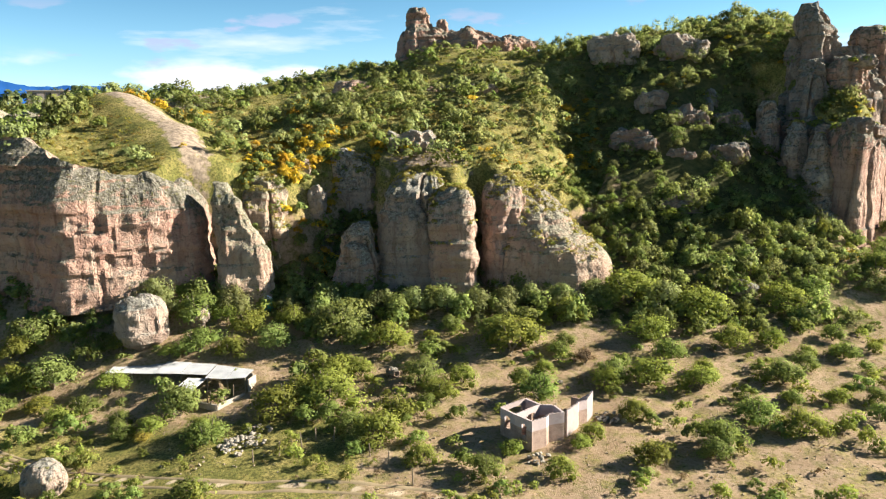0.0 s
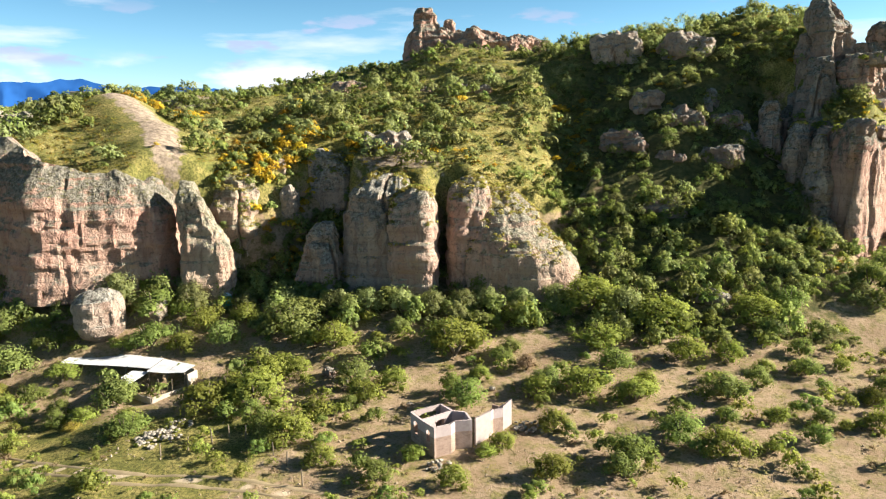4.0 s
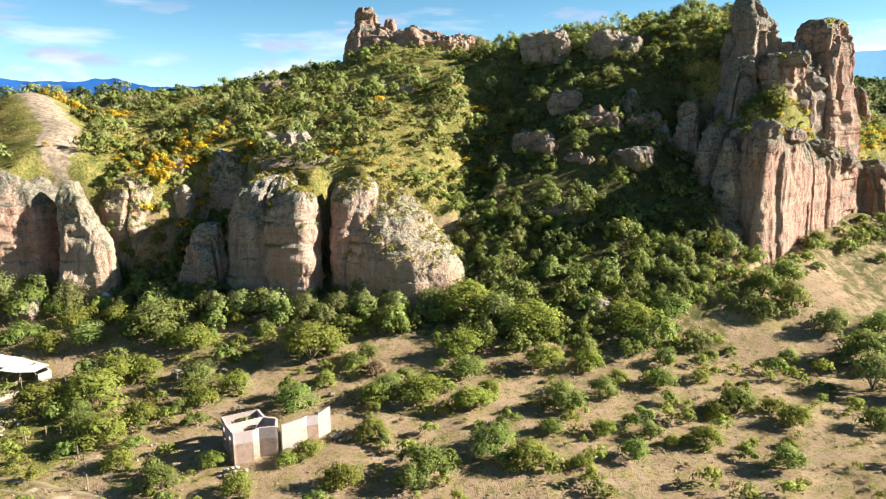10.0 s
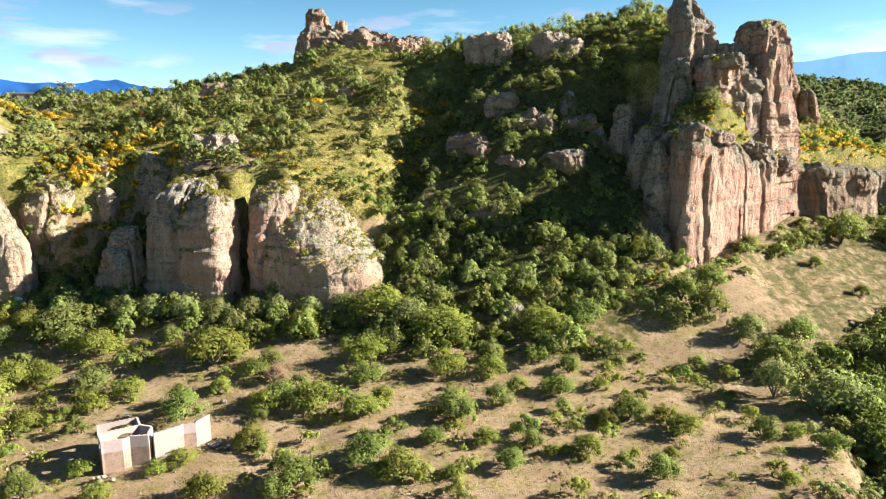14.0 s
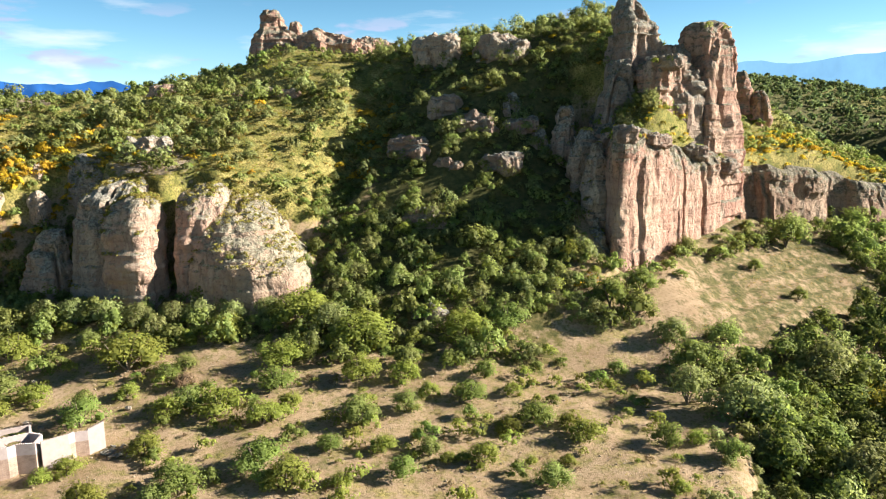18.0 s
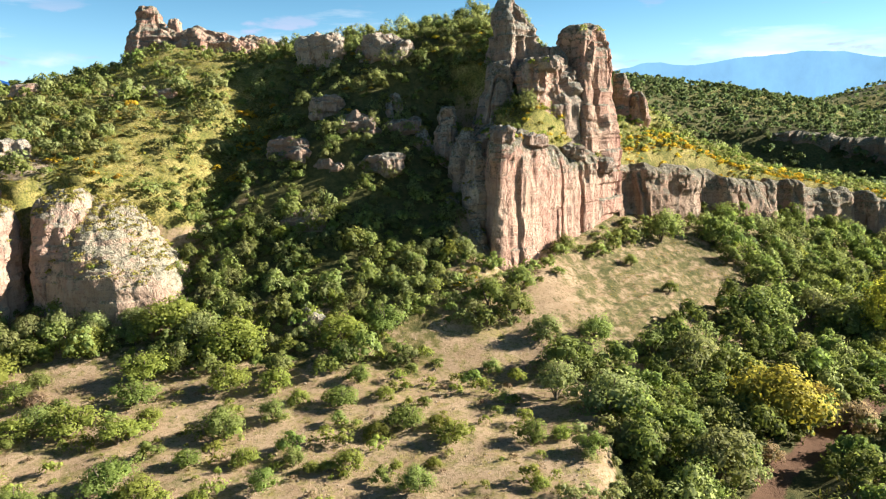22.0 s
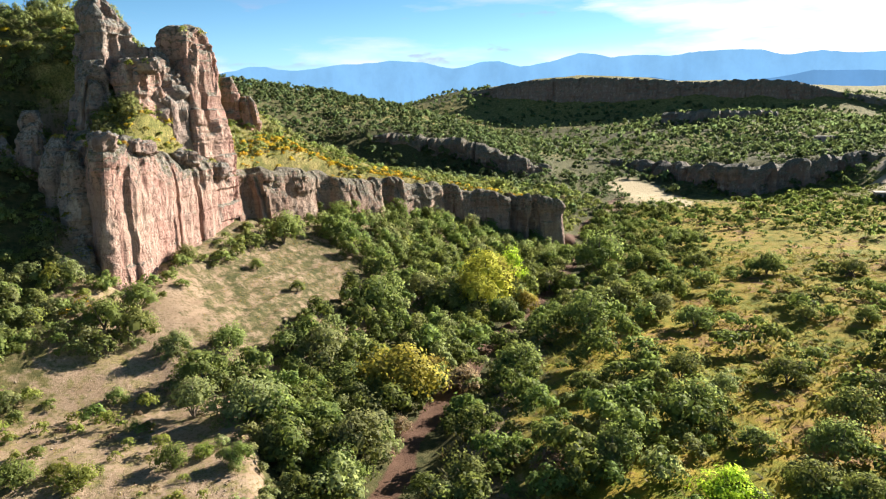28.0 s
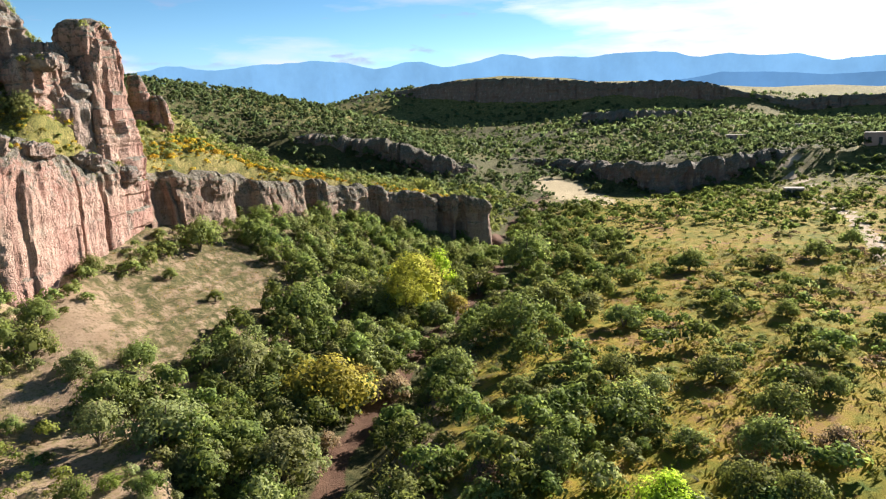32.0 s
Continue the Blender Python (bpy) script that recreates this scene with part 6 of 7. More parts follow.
for n, (x, y, s) in enumerate(SHRUBS_WEST + SHRUBS_MID + SHRUBS_EAST + SHRUBS_EDGE):
    i = (n * 5 + n // 3) % 7
    m = Matrix.Translation((x, y, ground_z(x, y) - 0.03)) @ Matrix.Rotation(n * 2.4, 4, "Z")
    shapes[i].scale = (s * 1.12, s * 1.12, s * (1.2 - 0.06 * min(s, 5)))
    if i in used:
        copy_thing(shapes[i], m)
    else:
        used.add(i)
        first = copy_thing(shapes[i], m)
for ob in shapes:
    for o in (*ob.children_recursive, ob):
        bpy.data.objects.remove(o)


# ---- trees of the canyon and the valley, each by itself: x, y, width ----
def stand(kind, rows, name, label, category, group, tall, seeds=3, **more):
    """Plant one tree or shrub for each row, from a few shapes."""
    made = [plant(name, 200 + 7 * i + len(kind), kind, label, category, group, tall=tall + 0.07 * i, **more) for i in range(seeds)]
    for n, (x, y, s) in enumerate(rows):
        ob = made[n % seeds]
        ob.scale = (s, s, s)
        copy_thing(ob, Matrix.Translation((x, y, ground_z(x, y) - 0.05)) @ Matrix.Rotation(n * 1.9, 4, "Z"))
    for ob in made:
        for o in (*ob.children_recursive, ob):
            bpy.data.objects.remove(o)


stand("yellow", [(76.0, 69.3, 9.0), (105.1, 89.7, 5.0), (80.5, 72.5, 4.5)], "tree", "broad tree turning yellow beside a creek", "tree", "creek trees", 0.66, 2, leaves=2200, base=0.1, lobes=18, leaf=0.026)
stand("gold", [(100.5, 92.8, 8.6), (97.0, 90.0, 6.4), (104.0, 95.6, 7.0)], "tree", "tall yellow-green tree beside a creek", "tree", "creek trees", 1.15, 2, leaves=1800, base=0.15, lobes=16, leaf=0.028)
stand("lime", [(109.0, 98.6, 6.0)], "tree", "slender lime-green tree beside a creek", "tree", "creek trees", 1.3, 1, leaves=1500, base=0.2, lobes=14, leaf=0.03)
stand("yellow", [(-35.6, 58.6, 2.4), (-40.2, 57.4, 2.0), (-24.2, 53.2, 1.6)], "shrub", "yellow flowering bush at the edge of a meadow", "shrub", "meadow shrubs", 0.7, 1, leaves=1200, base=0.03, lobes=12, leaf=0.034)
stand("lime", [(82.3, 35.9, 4.6)], "shrub", "vivid lime-green bush in a scrubby valley", "shrub", "valley shrubs", 0.75, 1, leaves=1800, base=0.03, lobes=16, leaf=0.03)
stand("dry", [(83.2, 69.4, 4.7), (76.7, 46.5, 3.3), (97.0, 33.4, 3.3), (13.2, 64.2, 2.6), (72.5, 63.0, 3.2)], "shrub", "leafless grey-brown bush standing among green shrubs", "shrub", "valley shrubs", 0.7, 2, leaves=900, base=0.03, lobes=12, leaf=0.03, stems=7)
stand("olive", [(60.3, 65.4, 6.1), (56.3, 67.1, 4.7), (70.4, 76.7, 5.9), (90.7, 93.8, 6.2), (67.3, 59.2, 5.9), (56.8, 77.8, 3.4), (60.9, 61.7, 4.2), (110.2, 69.1, 4.2), (95.7, 47.9, 3.1), (104.8, 40.2, 3.0), (23.4, 74.2, 4.6), (-12, 73.5, 3.4), (-6.6, 73.6, 3.6), (-3.2, 73.2, 3.8), (0.4, 73.2, 3.6), (3.6, 73.6, 3.8), (6.8, 74.6, 3.4), (9.6, 75.2, 3.2), (13, 75.4, 3.6), (16.5, 76, 3.4), (-21.5, 71.2, 4.2), (-29, 70.4, 5.0)],
      "tree", "grey-green feathery tree in a thicket", "tree", "thicket trees", 0.86, 3, leaves=1800, base=0.05, lobes=14, leaf=0.028)
MESQUITE_CANYON = [(58.3, 72.8, 5.6), (83.1, 90.6, 7.6), (87.0, 65.0, 5.1), (110.0, 63.6, 4.7), (101.2, 71.7, 7.1), (128.2, 100.9, 9.0), (110.6, 76.5, 6.0), (54.8, 86.1, 4.4), (61.1, 96.1, 3.4), (53.6, 81.1, 5.3),
                   (69.9, 98.1, 2.2), (76.4, 107.7, 6.4), (67.8, 79.3, 4.8), (93.7, 91.4, 6.9), (61.9, 79.2, 4.1), (116.1, 98.1, 7.3)]
MESQUITE_VALLEY = [(88.4, 56.4, 3.9), (95.8, 52.4, 4.9), (90.6, 46.5, 5.6), (102.6, 46.7, 4.7), (98.9, 38.7, 5.0), (93.2, 36.3, 4.3), (90.3, 40.4, 3.4), (87.4, 34.0, 4.3), (80.7, 44.5, 4.4), (71.9, 50.0, 4.4), (89.0, 31.6, 3.7),
                   (105.2, 38.1, 3.2), (121.0, 57.4, 3.6), (124.4, 52.6, 3.2), (139.4, 76.3, 5.5), (145.9, 67.6, 5.0), (158.0, 66.7, 5.0), (170.5, 67.8, 4.8), (137.4, 87.8, 4.8), (-22.6, 57.4, 4.6)]
stand("mesquite", MESQUITE_CANYON, "tree", "dark green mesquite tree in a wooded canyon", "tree", "thicket trees", 0.78, 3, leaves=1700, base=0.04, lobes=15, leaf=0.029)
stand("mesquite", MESQUITE_VALLEY, "tree", "dark green mesquite tree on a grassy valley floor", "tree", "valley trees", 0.66, 3, leaves=1700, base=0.03, lobes=15, leaf=0.029)
stand("bright", [(64.7, 56.7, 4.5), (131.1, 91.8, 6.0), (73.6, 93.7, 2.2), (51.1, 82.2, 4.7), (88.9, 118.9, 5.0), (86.9, 80.9, 4.0), (66.1, 69.4, 3.7), (57.7, 58.0, 2.6)],
      "tree", "fresh green tree with a dense crown", "tree", "thicket trees", 0.8, 2, leaves=1700, base=0.04, lobes=15, leaf=0.029)
for ob in [o for o in bpy.data.objects if o.name.startswith("tree") and o.parent is None and abs(o.location.x + 22.6) < 0.1]:
    ob["label"] = "broad green tree shading a tin-roofed shed"


# ---- grass tufts and stones ----
def tufts(name, kind, label, places, blades=12, high=0.45, heights=None):
    rng = np.random.default_rng(blades + len(places))
    places = np.asarray(places)
    n = len(places)
    z = land(places[:, 0], places[:, 1])[0] if heights is None else np.asarray(heights)
    a, r = rng.uniform(0, 6.283, (n, blades)), rng.uniform(0.05, 0.5, (n, blades)) * places[:, 2:3]
    bx, by = places[:, 0:1] + r * np.cos(a), places[:, 1:2] + r * np.sin(a)
    h = high * places[:, 2:3] * rng.uniform(0.5, 1.2, (n, blades))
    w = 0.08 * places[:, 2:3] * rng.uniform(0.6, 1.3, (n, blades))
    t = a + rng.uniform(-1, 1, (n, blades))
    ox, oy = np.cos(t) * h * 1.1, np.sin(t) * h * 1.1
    sx, sy = -np.sin(t) * w, np.cos(t) * w
    zb = z[:, None] - 0.04 + 0 * h
    V = np.stack([np.stack([bx - sx, by - sy, zb], -1), np.stack([bx + sx, by + sy, zb], -1),
                  np.stack([bx + ox + sx * 0.5, by + oy + sy * 0.5, zb + h * 0.7], -1), np.stack([bx + ox - sx * 0.5, by + oy - sy * 0.5, zb + h * 0.7], -1)], 2)
    V = V.reshape(-1, 3)
    me = mesh_from(name, V, np.arange(len(V)).reshape(-1, 4), LEAF_MASS[kind], flat=True)
    add_values(me, "plant", np.repeat(rng.uniform(0, 1, n), blades * 4))
    ways = np.stack([np.cos(a) * 0.4, np.sin(a) * 0.4, 0.9 + 0 * a], -1)
    add_ways(me, np.repeat((ways / np.linalg.norm(ways, axis=-1, keepdims=True)).reshape(-1, 3), 4, 0))
    return tagged(new(name, me), label, "grass", kind="stuff")


def grassy(x, y, rng):
    _, up, plot, c, r = land(x, y)
    return (up > 0.9) & (x < 24 + 1.2 * np.maximum(0, y - 108)) & (line_distance(x - 1.2, y, WHALEBACK)[0] > 3.4) & chance(x, y, rng, 0.75, 0.5, 4, 91)


def grassy_terrace(x, y, rng):
    _, up, plot, c, r = land(x, y)
    return (up > 0.4) & (x > 50) & chance(x, y, rng, 0.8, 0.5, 4, 92)


def dry_plot(x, y, rng):
    _, up, plot, c, r = land(x, y)
    return (plot > 0.5) & (up < 0.1) & chance(x, y, rng, 0.30, 0.7, 3.5, 93)


def meadow(x, y, rng):
    _, up, plot, c, r = land(x, y)
    return (c < -3) & (r < 130) & chance(x, y, rng, 0.7, 0.5, 6, 94)


def grazed_slope(x, y, rng):
    _, up, plot, c, r = land(x, y)
    return (up < 0.1) & (plot < 0.3) & (c > 14) & (y > 76) & chance(x, y, rng, 0.5, 0.6, 3, 95)


tufts("grass_tufts", "meadow", "yellow-green grass tufts on a plateau", scatter(31, (-62, 54, 72, 126), 1.05, grassy, (0.6, 1.4)), 9, 0.30)
tufts("grass_tufts", "straw", "dry yellow grass on a plateau", scatter(37, (-60, 24, 72, 106), 0.95, grassy, (0.7, 1.6)), 6, 0.30)
tufts("grass_tufts", "meadow", "yellow-green grass tufts above a rock wall", scatter(32, (50, 140, 92, 150), 1.05, grassy_terrace, (0.6, 1.4)), 9, 0.30)
tufts("grass_tufts", "straw", "dry straw tufts on bare soil", scatter(33, (-45, 60, 36, 76), 0.75, dry_plot, (0.25, 0.6)), 6, 0.35)
tufts("grass_tufts", "straw", "long straw-yellow grass on a valley floor", scatter(34, (62, 175, 12, 120), 1.25, meadow, (0.6, 1.3)), 8, 0.24)
tufts("grass_tufts", "meadow", "green grass on a valley floor", scatter(36, (62, 175, 12, 120), 1.05, meadow, (0.6, 1.4)), 8)
tufts("grass_tufts", "hay", "yellow grass on a far meadow", scatter(65, (110, 260, 50, 190), 1.9, lambda x, y, rng: (land(x, y)[3] < -6) & (land(x, y)[4] > 125) & (land(x, y)[4] < 230) & chance(x, y, rng, 0.6, 0.6, 9, 110), (0.8, 1.7)), 6, 0.24)
tufts("grass_tufts", "straw", "grazed grass on a slope below a cliff", scatter(35, (50, 90, 74, 112), 0.6, grazed_slope, (0.25, 0.6)), 7, 0.4)

rng = np.random.default_rng(77)
k = np.array([(x, y, z) for x in (-1, 1) for y in (-1, 1) for z in (-1, 1)], float)[[0, 1, 3, 2, 4, 6, 7, 5, 0, 4, 5, 1, 2, 3, 7, 6, 0, 2, 6, 4, 1, 5, 7, 3]]
spots = scatter(41, (-45, 60, 38, 78), 0.62, dry_plot, (0.04, 0.15))
V = np.concatenate([(k * (1, rng.uniform(0.6, 1), rng.uniform(0.4, 0.8)) + rng.uniform(-0.2, 0.2, (1, 3))) @ np.array(Euler(rng.uniform(0, 3, 3)).to_matrix()) * s * 0.6 + (x, y, h)
                    for (x, y, s), h in zip(spots, land(spots[:, 0], spots[:, 1])[0])])
STONE = plain("pale_field_stone", (0.26, 0.20, 0.13), (0.40, 0.33, 0.24), 0.9, 4)
me = mesh_from("field_stones", V, np.arange(len(V)).reshape(-1, 4), STONE, flat=True)
tagged(new("field_stones", me), "small pale stones strewn over dry soil", "stones", kind="stuff")


# ---- the ruined house ----
def box(bm, x0, x1, y0, y1, z0, z1, m=None):
    m = m or Matrix.Identity(4)
    v = [bm.verts.new(m @ Vector((x, y, z))) for z in (z0, z1) for x, y in ((x0, y0), (x1, y0), (x1, y1), (x0, y1))]
    for f in ((0, 3, 2, 1), (4, 5, 6, 7), (0, 1, 5, 4), (1, 2, 6, 5), (2, 3, 7, 6), (3, 0, 4, 7)):
        bm.faces.new([v[i] for i in f])


def wall_between(a, b, at):
    """The pose of a wall that runs from a to b, and its length."""
    d = Vector((b[0] - a[0], b[1] - a[1]))
    return Matrix.Translation((a[0] - at[0], a[1] - at[1], 0)) @ Matrix.Rotation(math.atan2(d.y, d.x), 4, "Z"), d.length


def ruin_wall(parent, a, b, high, mats, hole=None, at=(0, 0), split=0.62, thick=0.15, foot=-0.4, slope=0.0):
    """A wall with an opening (from, to, sill, head) and an arched head; brick below, worn plaster above."""
    m, n = wall_between(a, b, at)
    cut, steps = high * split, 20
    for name, z0, z1, mat in (("brick_wall", foot, cut, mats[0]), ("plastered_wall_top", cut, high, mats[1])):
        bm = bmesh.new()
        cols = []
        for i in range(steps + 1):
            u = i / steps
            top = z1 if z1 < high else high - slope * u - 0.05 * abs(math.sin(i * 1.3 + a[0]))
            lo = hi = (z0 + top) / 2
            if hole and hole[0] <= u <= hole[1]:
                k = (u - hole[0]) / (hole[1] - hole[0]) * 2 - 1
                lo, hi = (min(max(h, z0), top) for h in (hole[2], hole[3] + 0.16 * math.sqrt(max(0, 1 - k * k))))
            cols.append([bm.verts.new(m @ Vector((n * u, 0, h))) for h in (z0, lo, hi, top)])
        for p, q in zip(cols, cols[1:]):
            for j in (0, 2):
                if max(p[j + 1].co.z - p[j].co.z, q[j + 1].co.z - q[j].co.z) > 0.01:
                    bm.faces.new((p[j], q[j], q[j + 1], p[j + 1]))
        bmesh.ops.remove_doubles(bm, verts=bm.verts[:], dist=0.001)
        bmesh.ops.delete(bm, geom=[v for v in bm.verts if not v.link_faces], context="VERTS")
        bmesh.ops.solidify(bm, geom=bm.faces[:], thickness=thick)
        part(name, bm, mat, parent)


def brick_material(name, a, b):
    m, nt, out = material(name)
    pos = put(nt, "ShaderNodeTexCoord").outputs["Object"]
    br = put(nt, "ShaderNodeTexBrick", Scale=1.0, Mortar_Size=0.012, Brick_Width=0.22, Row_Height=0.075)
    mp = put(nt, "ShaderNodeMapping", [("Vector", pos)], Rotation=(radians(90), 0, 0))
    nt.links.new(mp.outputs["Vector"], br.inputs["Vector"])
    for key, c in (("Color1", a), ("Color2", b), ("Mortar", tuple(k * 0.75 for k in a))):
        br.inputs[key].default_value = (*c, 1)
    stain = ramp(nt, noise_at(nt, pos, 1.3, 6, 0.7), [(0.35, (0.62, 0.6, 0.58)), (0.6, (1, 1, 1))])
    finish(nt, out, mixed(nt, 1.0, br.outputs["Color"], stain, "MULTIPLY"), 0.92, br.outputs["Fac"], 0.3, 0.02)
    return m


BRICK = brick_material("sun_bleached_brick", (0.44, 0.31, 0.245), (0.50, 0.37, 0.30))
PLASTER = plain("pink_grey_plaster", (0.41, 0.33, 0.32), (0.53, 0.45, 0.43), 0.92, 2.0)
PALE_WALL = plain("whitewashed_plaster", (0.33, 0.270, 0.250), (0.42, 0.350, 0.325), 0.9, 2.0)

HOUSE = (8.0, 51.6)
ruin = tagged(new("ruined_house"), "roofless ruined house of bare brick and pale plaster", "ruin")
ruin.location = (*HOUSE, 0.0)
A, M, NW, N, K, B, J = (6.45, 49.4), (5.35, 50.7), (4.35, 52.1), (6.35, 53.7), (7.35, 52.45), (8.85, 50.85), (8.35, 52.3)
P1, P2 = (7.5, 50.05), (7.75, 50.55)
for a, b, hole, pale in ((A, P1, None, 0), (P1, P2, None, 0), (P2, B, None, 0), (A, M, (0.35, 0.62, 0.9, 1.65), 0), (M, NW, (0.35, 0.7, 0.85, 1.7), 0), (NW, N, (0.25, 0.85, 0.9, 1.75), 1),
                         (N, K, (0.45, 0.75, 0.0, 1.6), 0), (M, K, (0.45, 0.78, 0.9, 1.7), 0), (K, J, None, 0), (J, B, (0.3, 0.5, 0.0, 1.5), 0)):
    ruin_wall(ruin, a, b, 2.3, (BRICK, PALE_WALL if pale else PLASTER), hole, HOUSE)
annex = tagged(new("ruined_annex"), "roofless brick annex with a whitewashed wall beside a ruin", "ruin")
annex.location = (10.4, 53.2, 0.2)
D1, D2, D3, D4, D5, D6 = (9.25, 51.15), (10.35, 52.6), (10.5, 53.05), (11.25, 53.5), (11.9, 54.5), (10.4, 55.6)
for a, b, pale, high, slope in ((D1, D2, 1, 2.1, 0), (D2, D3, 0, 2.1, 0), (D3, D4, 0, 2.0, 0), (D4, D5, 1, 2.1, -0.25), (D5, D6, 0, 2.3, 1.4)):
    ruin_wall(annex, a, b, high, (PALE_WALL if pale else BRICK, PALE_WALL if pale else PLASTER), None, (10.4, 53.2), slope=slope)

# ---- the shed ----
TIN = plain("weathered_tin", (0.27, 0.28, 0.29), (0.42, 0.43, 0.44), 0.6, 0.9, 0.15, 0.2)
WOOD = plain("grey_weathered_wood", (0.17, 0.13, 0.09), (0.30, 0.24, 0.17), 0.9, 6)
BLOCK = plain("grey_block_wall", (0.32, 0.27, 0.22), (0.46, 0.40, 0.33), 0.92, 3)


def tin_sheet(parent, corners, wave=0.035, pitch=0.16):
    """A corrugated sheet over four corners: front left, front right, back right, back left."""
    p = [Vector(c) - parent.location for c in corners]
    across = max(4, int((p[1] - p[0]).length / pitch * 4))
    bm = bmesh.new()
    rows = []
    for v in (0, 0.5, 1):
        row = []
        for i in range(across + 1):
            u = i / across
            q = p[0].lerp(p[1], u).lerp(p[3].lerp(p[2], u), v)
            row.append(bm.verts.new(q + Vector((0, 0, wave * math.sin(i * math.pi / 2)))))
        rows.append(row)
    for r0, r1 in zip(rows, rows[1:]):
        for i in range(across):
            bm.faces.new((r0[i], r0[i + 1], r1[i + 1], r1[i]))
    g = bmesh.ops.extrude_face_region(bm, geom=bm.faces[:])
    bmesh.ops.translate(bm, verts=[e for e in g["geom"] if isinstance(e, bmesh.types.BMVert)], vec=(0, 0, -0.015))
    part("roof_sheet", bm, TIN, parent, "corrugated tin sheet")


shed = tagged(new("livestock_shed"), "long low shed with a pale corrugated tin roof", "shed")
shed.location = (-24, 62, 0.2)
for c in ([(-31.2, 62.6, 1.9), (-28.8, 62.3, 1.95), (-28.6, 65.0, 2.1), (-30.9, 65.3, 2.1)], [(-28.8, 62.3, 1.92), (-26.4, 62.0, 1.95), (-26.2, 64.7, 2.12), (-28.6, 65.0, 2.08)],
          [(-26.4, 61.9, 2.02), (-24.0, 61.6, 2.04), (-23.8, 64.3, 2.2), (-26.2, 64.6, 2.2)], [(-24.0, 61.7, 2.0), (-21.4, 61.3, 2.0), (-21.2, 63.7, 2.18), (-23.8, 64.2, 2.16)],
          [(-21.4, 60.6, 1.95), (-19.4, 60.2, 1.98), (-19.2, 62.8, 2.16), (-21.2, 63.6, 2.14)], [(-19.4, 60.3, 1.94), (-17.8, 60.6, 1.95), (-17.4, 62.2, 2.1), (-19.2, 62.9, 2.1)],
          [(-23.6, 58.7, 1.55), (-21.8, 58.3, 1.6), (-21.4, 61.0, 1.75), (-23.2, 61.4, 1.72)]):
    tin_sheet(shed, c)
for x, y, z in ((-31, 62.8, 1.85), (-28.8, 62.5, 1.85), (-26.4, 62.1, 1.9), (-24, 61.8, 1.9), (-21.3, 60.8, 1.85), (-19.4, 60.5, 1.85), (-17.9, 60.8, 1.85), (-23.5, 58.9, 1.5), (-21.9, 58.5, 1.5)):
    bm = bmesh.new()
    limb(bm, (x + 24, y - 62, ground_z(x, y) - 0.5), (x + 24.03, y - 62, z - 0.2), 0.07, 0.055, 7)
    part("post", bm, WOOD, shed)
for a, b, z0, z1 in (((-31, 65.1), (-19.2, 62.9), -0.4, 1.7), ((-19.2, 62.8), (-17.5, 62.1), -0.4, 1.6), ((-17.6, 60.7), (-17.3, 62.1), -0.4, 1.5), ((-31, 62.8), (-30.8, 65.1), -0.4, 1.6), ((-23.4, 59.0), (-22.0, 58.6), -0.6, 0.9)):
    m, n = wall_between(a, b, (-24, 62))
    bm = bmesh.new()
    box(bm, 0, n, -0.08, 0.08, z0, z1, m)
    bmesh.ops.bevel(bm, geom=bm.edges[:], offset=0.02, segments=1, affect="EDGES")
    part("wall_panel", bm, BLOCK, shed)
yard = tagged(new("yard_wall"), "low block wall round a small shed yard", "wall")
yard.location = (-20, 59, 0.1)
for a, b in (((-22.0, 58.9), (-19.6, 57.8)), ((-19.6, 57.8), (-17.9, 60.5))):
    m, n = wall_between(a, b, (-20, 59))
    bm = bmesh.new()
    box(bm, 0, n, -0.09, 0.09, -0.5, 0.45, m)
    bmesh.ops.bevel(bm, geom=bm.edges[:], offset=0.025, segments=1, affect="EDGES")
    part("wall_panel", bm, BLOCK, yard)


def post_thing(x, y, high, lean, label, name="fence_post", group="fence posts", r=0.06):
    ob = tagged(new(name), label, "post", group)
    ob.location = (x, y, ground_z(x, y))
    bm = bmesh.new()
    limb(bm, (0, 0, -0.2), (lean, 0.02, high), r, r * 0.75, 7)
    bm.faces.new(bm.verts[-7:])
    part("shaft", bm, WOOD, ob)
    return ob


for i, (x, y) in enumerate(((-20.9, 59.4), (-20.4, 59.0), (-19.9, 59.6), (-19.2, 59.0), (-18.8, 60.0))):
    post_thing(x, y, 1.1 + 0.2 * (i % 3), 0.08 * (-1) ** i, "rough wooden stake in a shed yard", r=0.045)
for i, (x, y) in enumerate(((-14.1, 48.5), (-12.4, 49.4), (-10.9, 50.4), (-10.0, 51.5), (-8.6, 51.2), (-7.2, 50.2), (-5.6, 49.0), (-4.2, 47.6), (-2.3, 45.2))):
    post_thing(x, y, 1.0 + 0.1 * (i % 3), 0.1 * math.sin(i * 2), "weathered wooden fence post beside a track")

# ---- water tank ----
tank = tagged(new("water_tank"), "teal plastic water tank with a white lid", "water tank")
tank.location = (-18.6, 73.2, ground_z(-18.6, 73.2) + 0.5)
TEAL = plain("teal_plastic", (0.05, 0.30, 0.27), (0.09, 0.42, 0.37), 0.5, 2, 0.05)
WHITE = plain("white_plastic", (0.62, 0.66, 0.66), (0.75, 0.78, 0.78), 0.5, 2, 0.05)


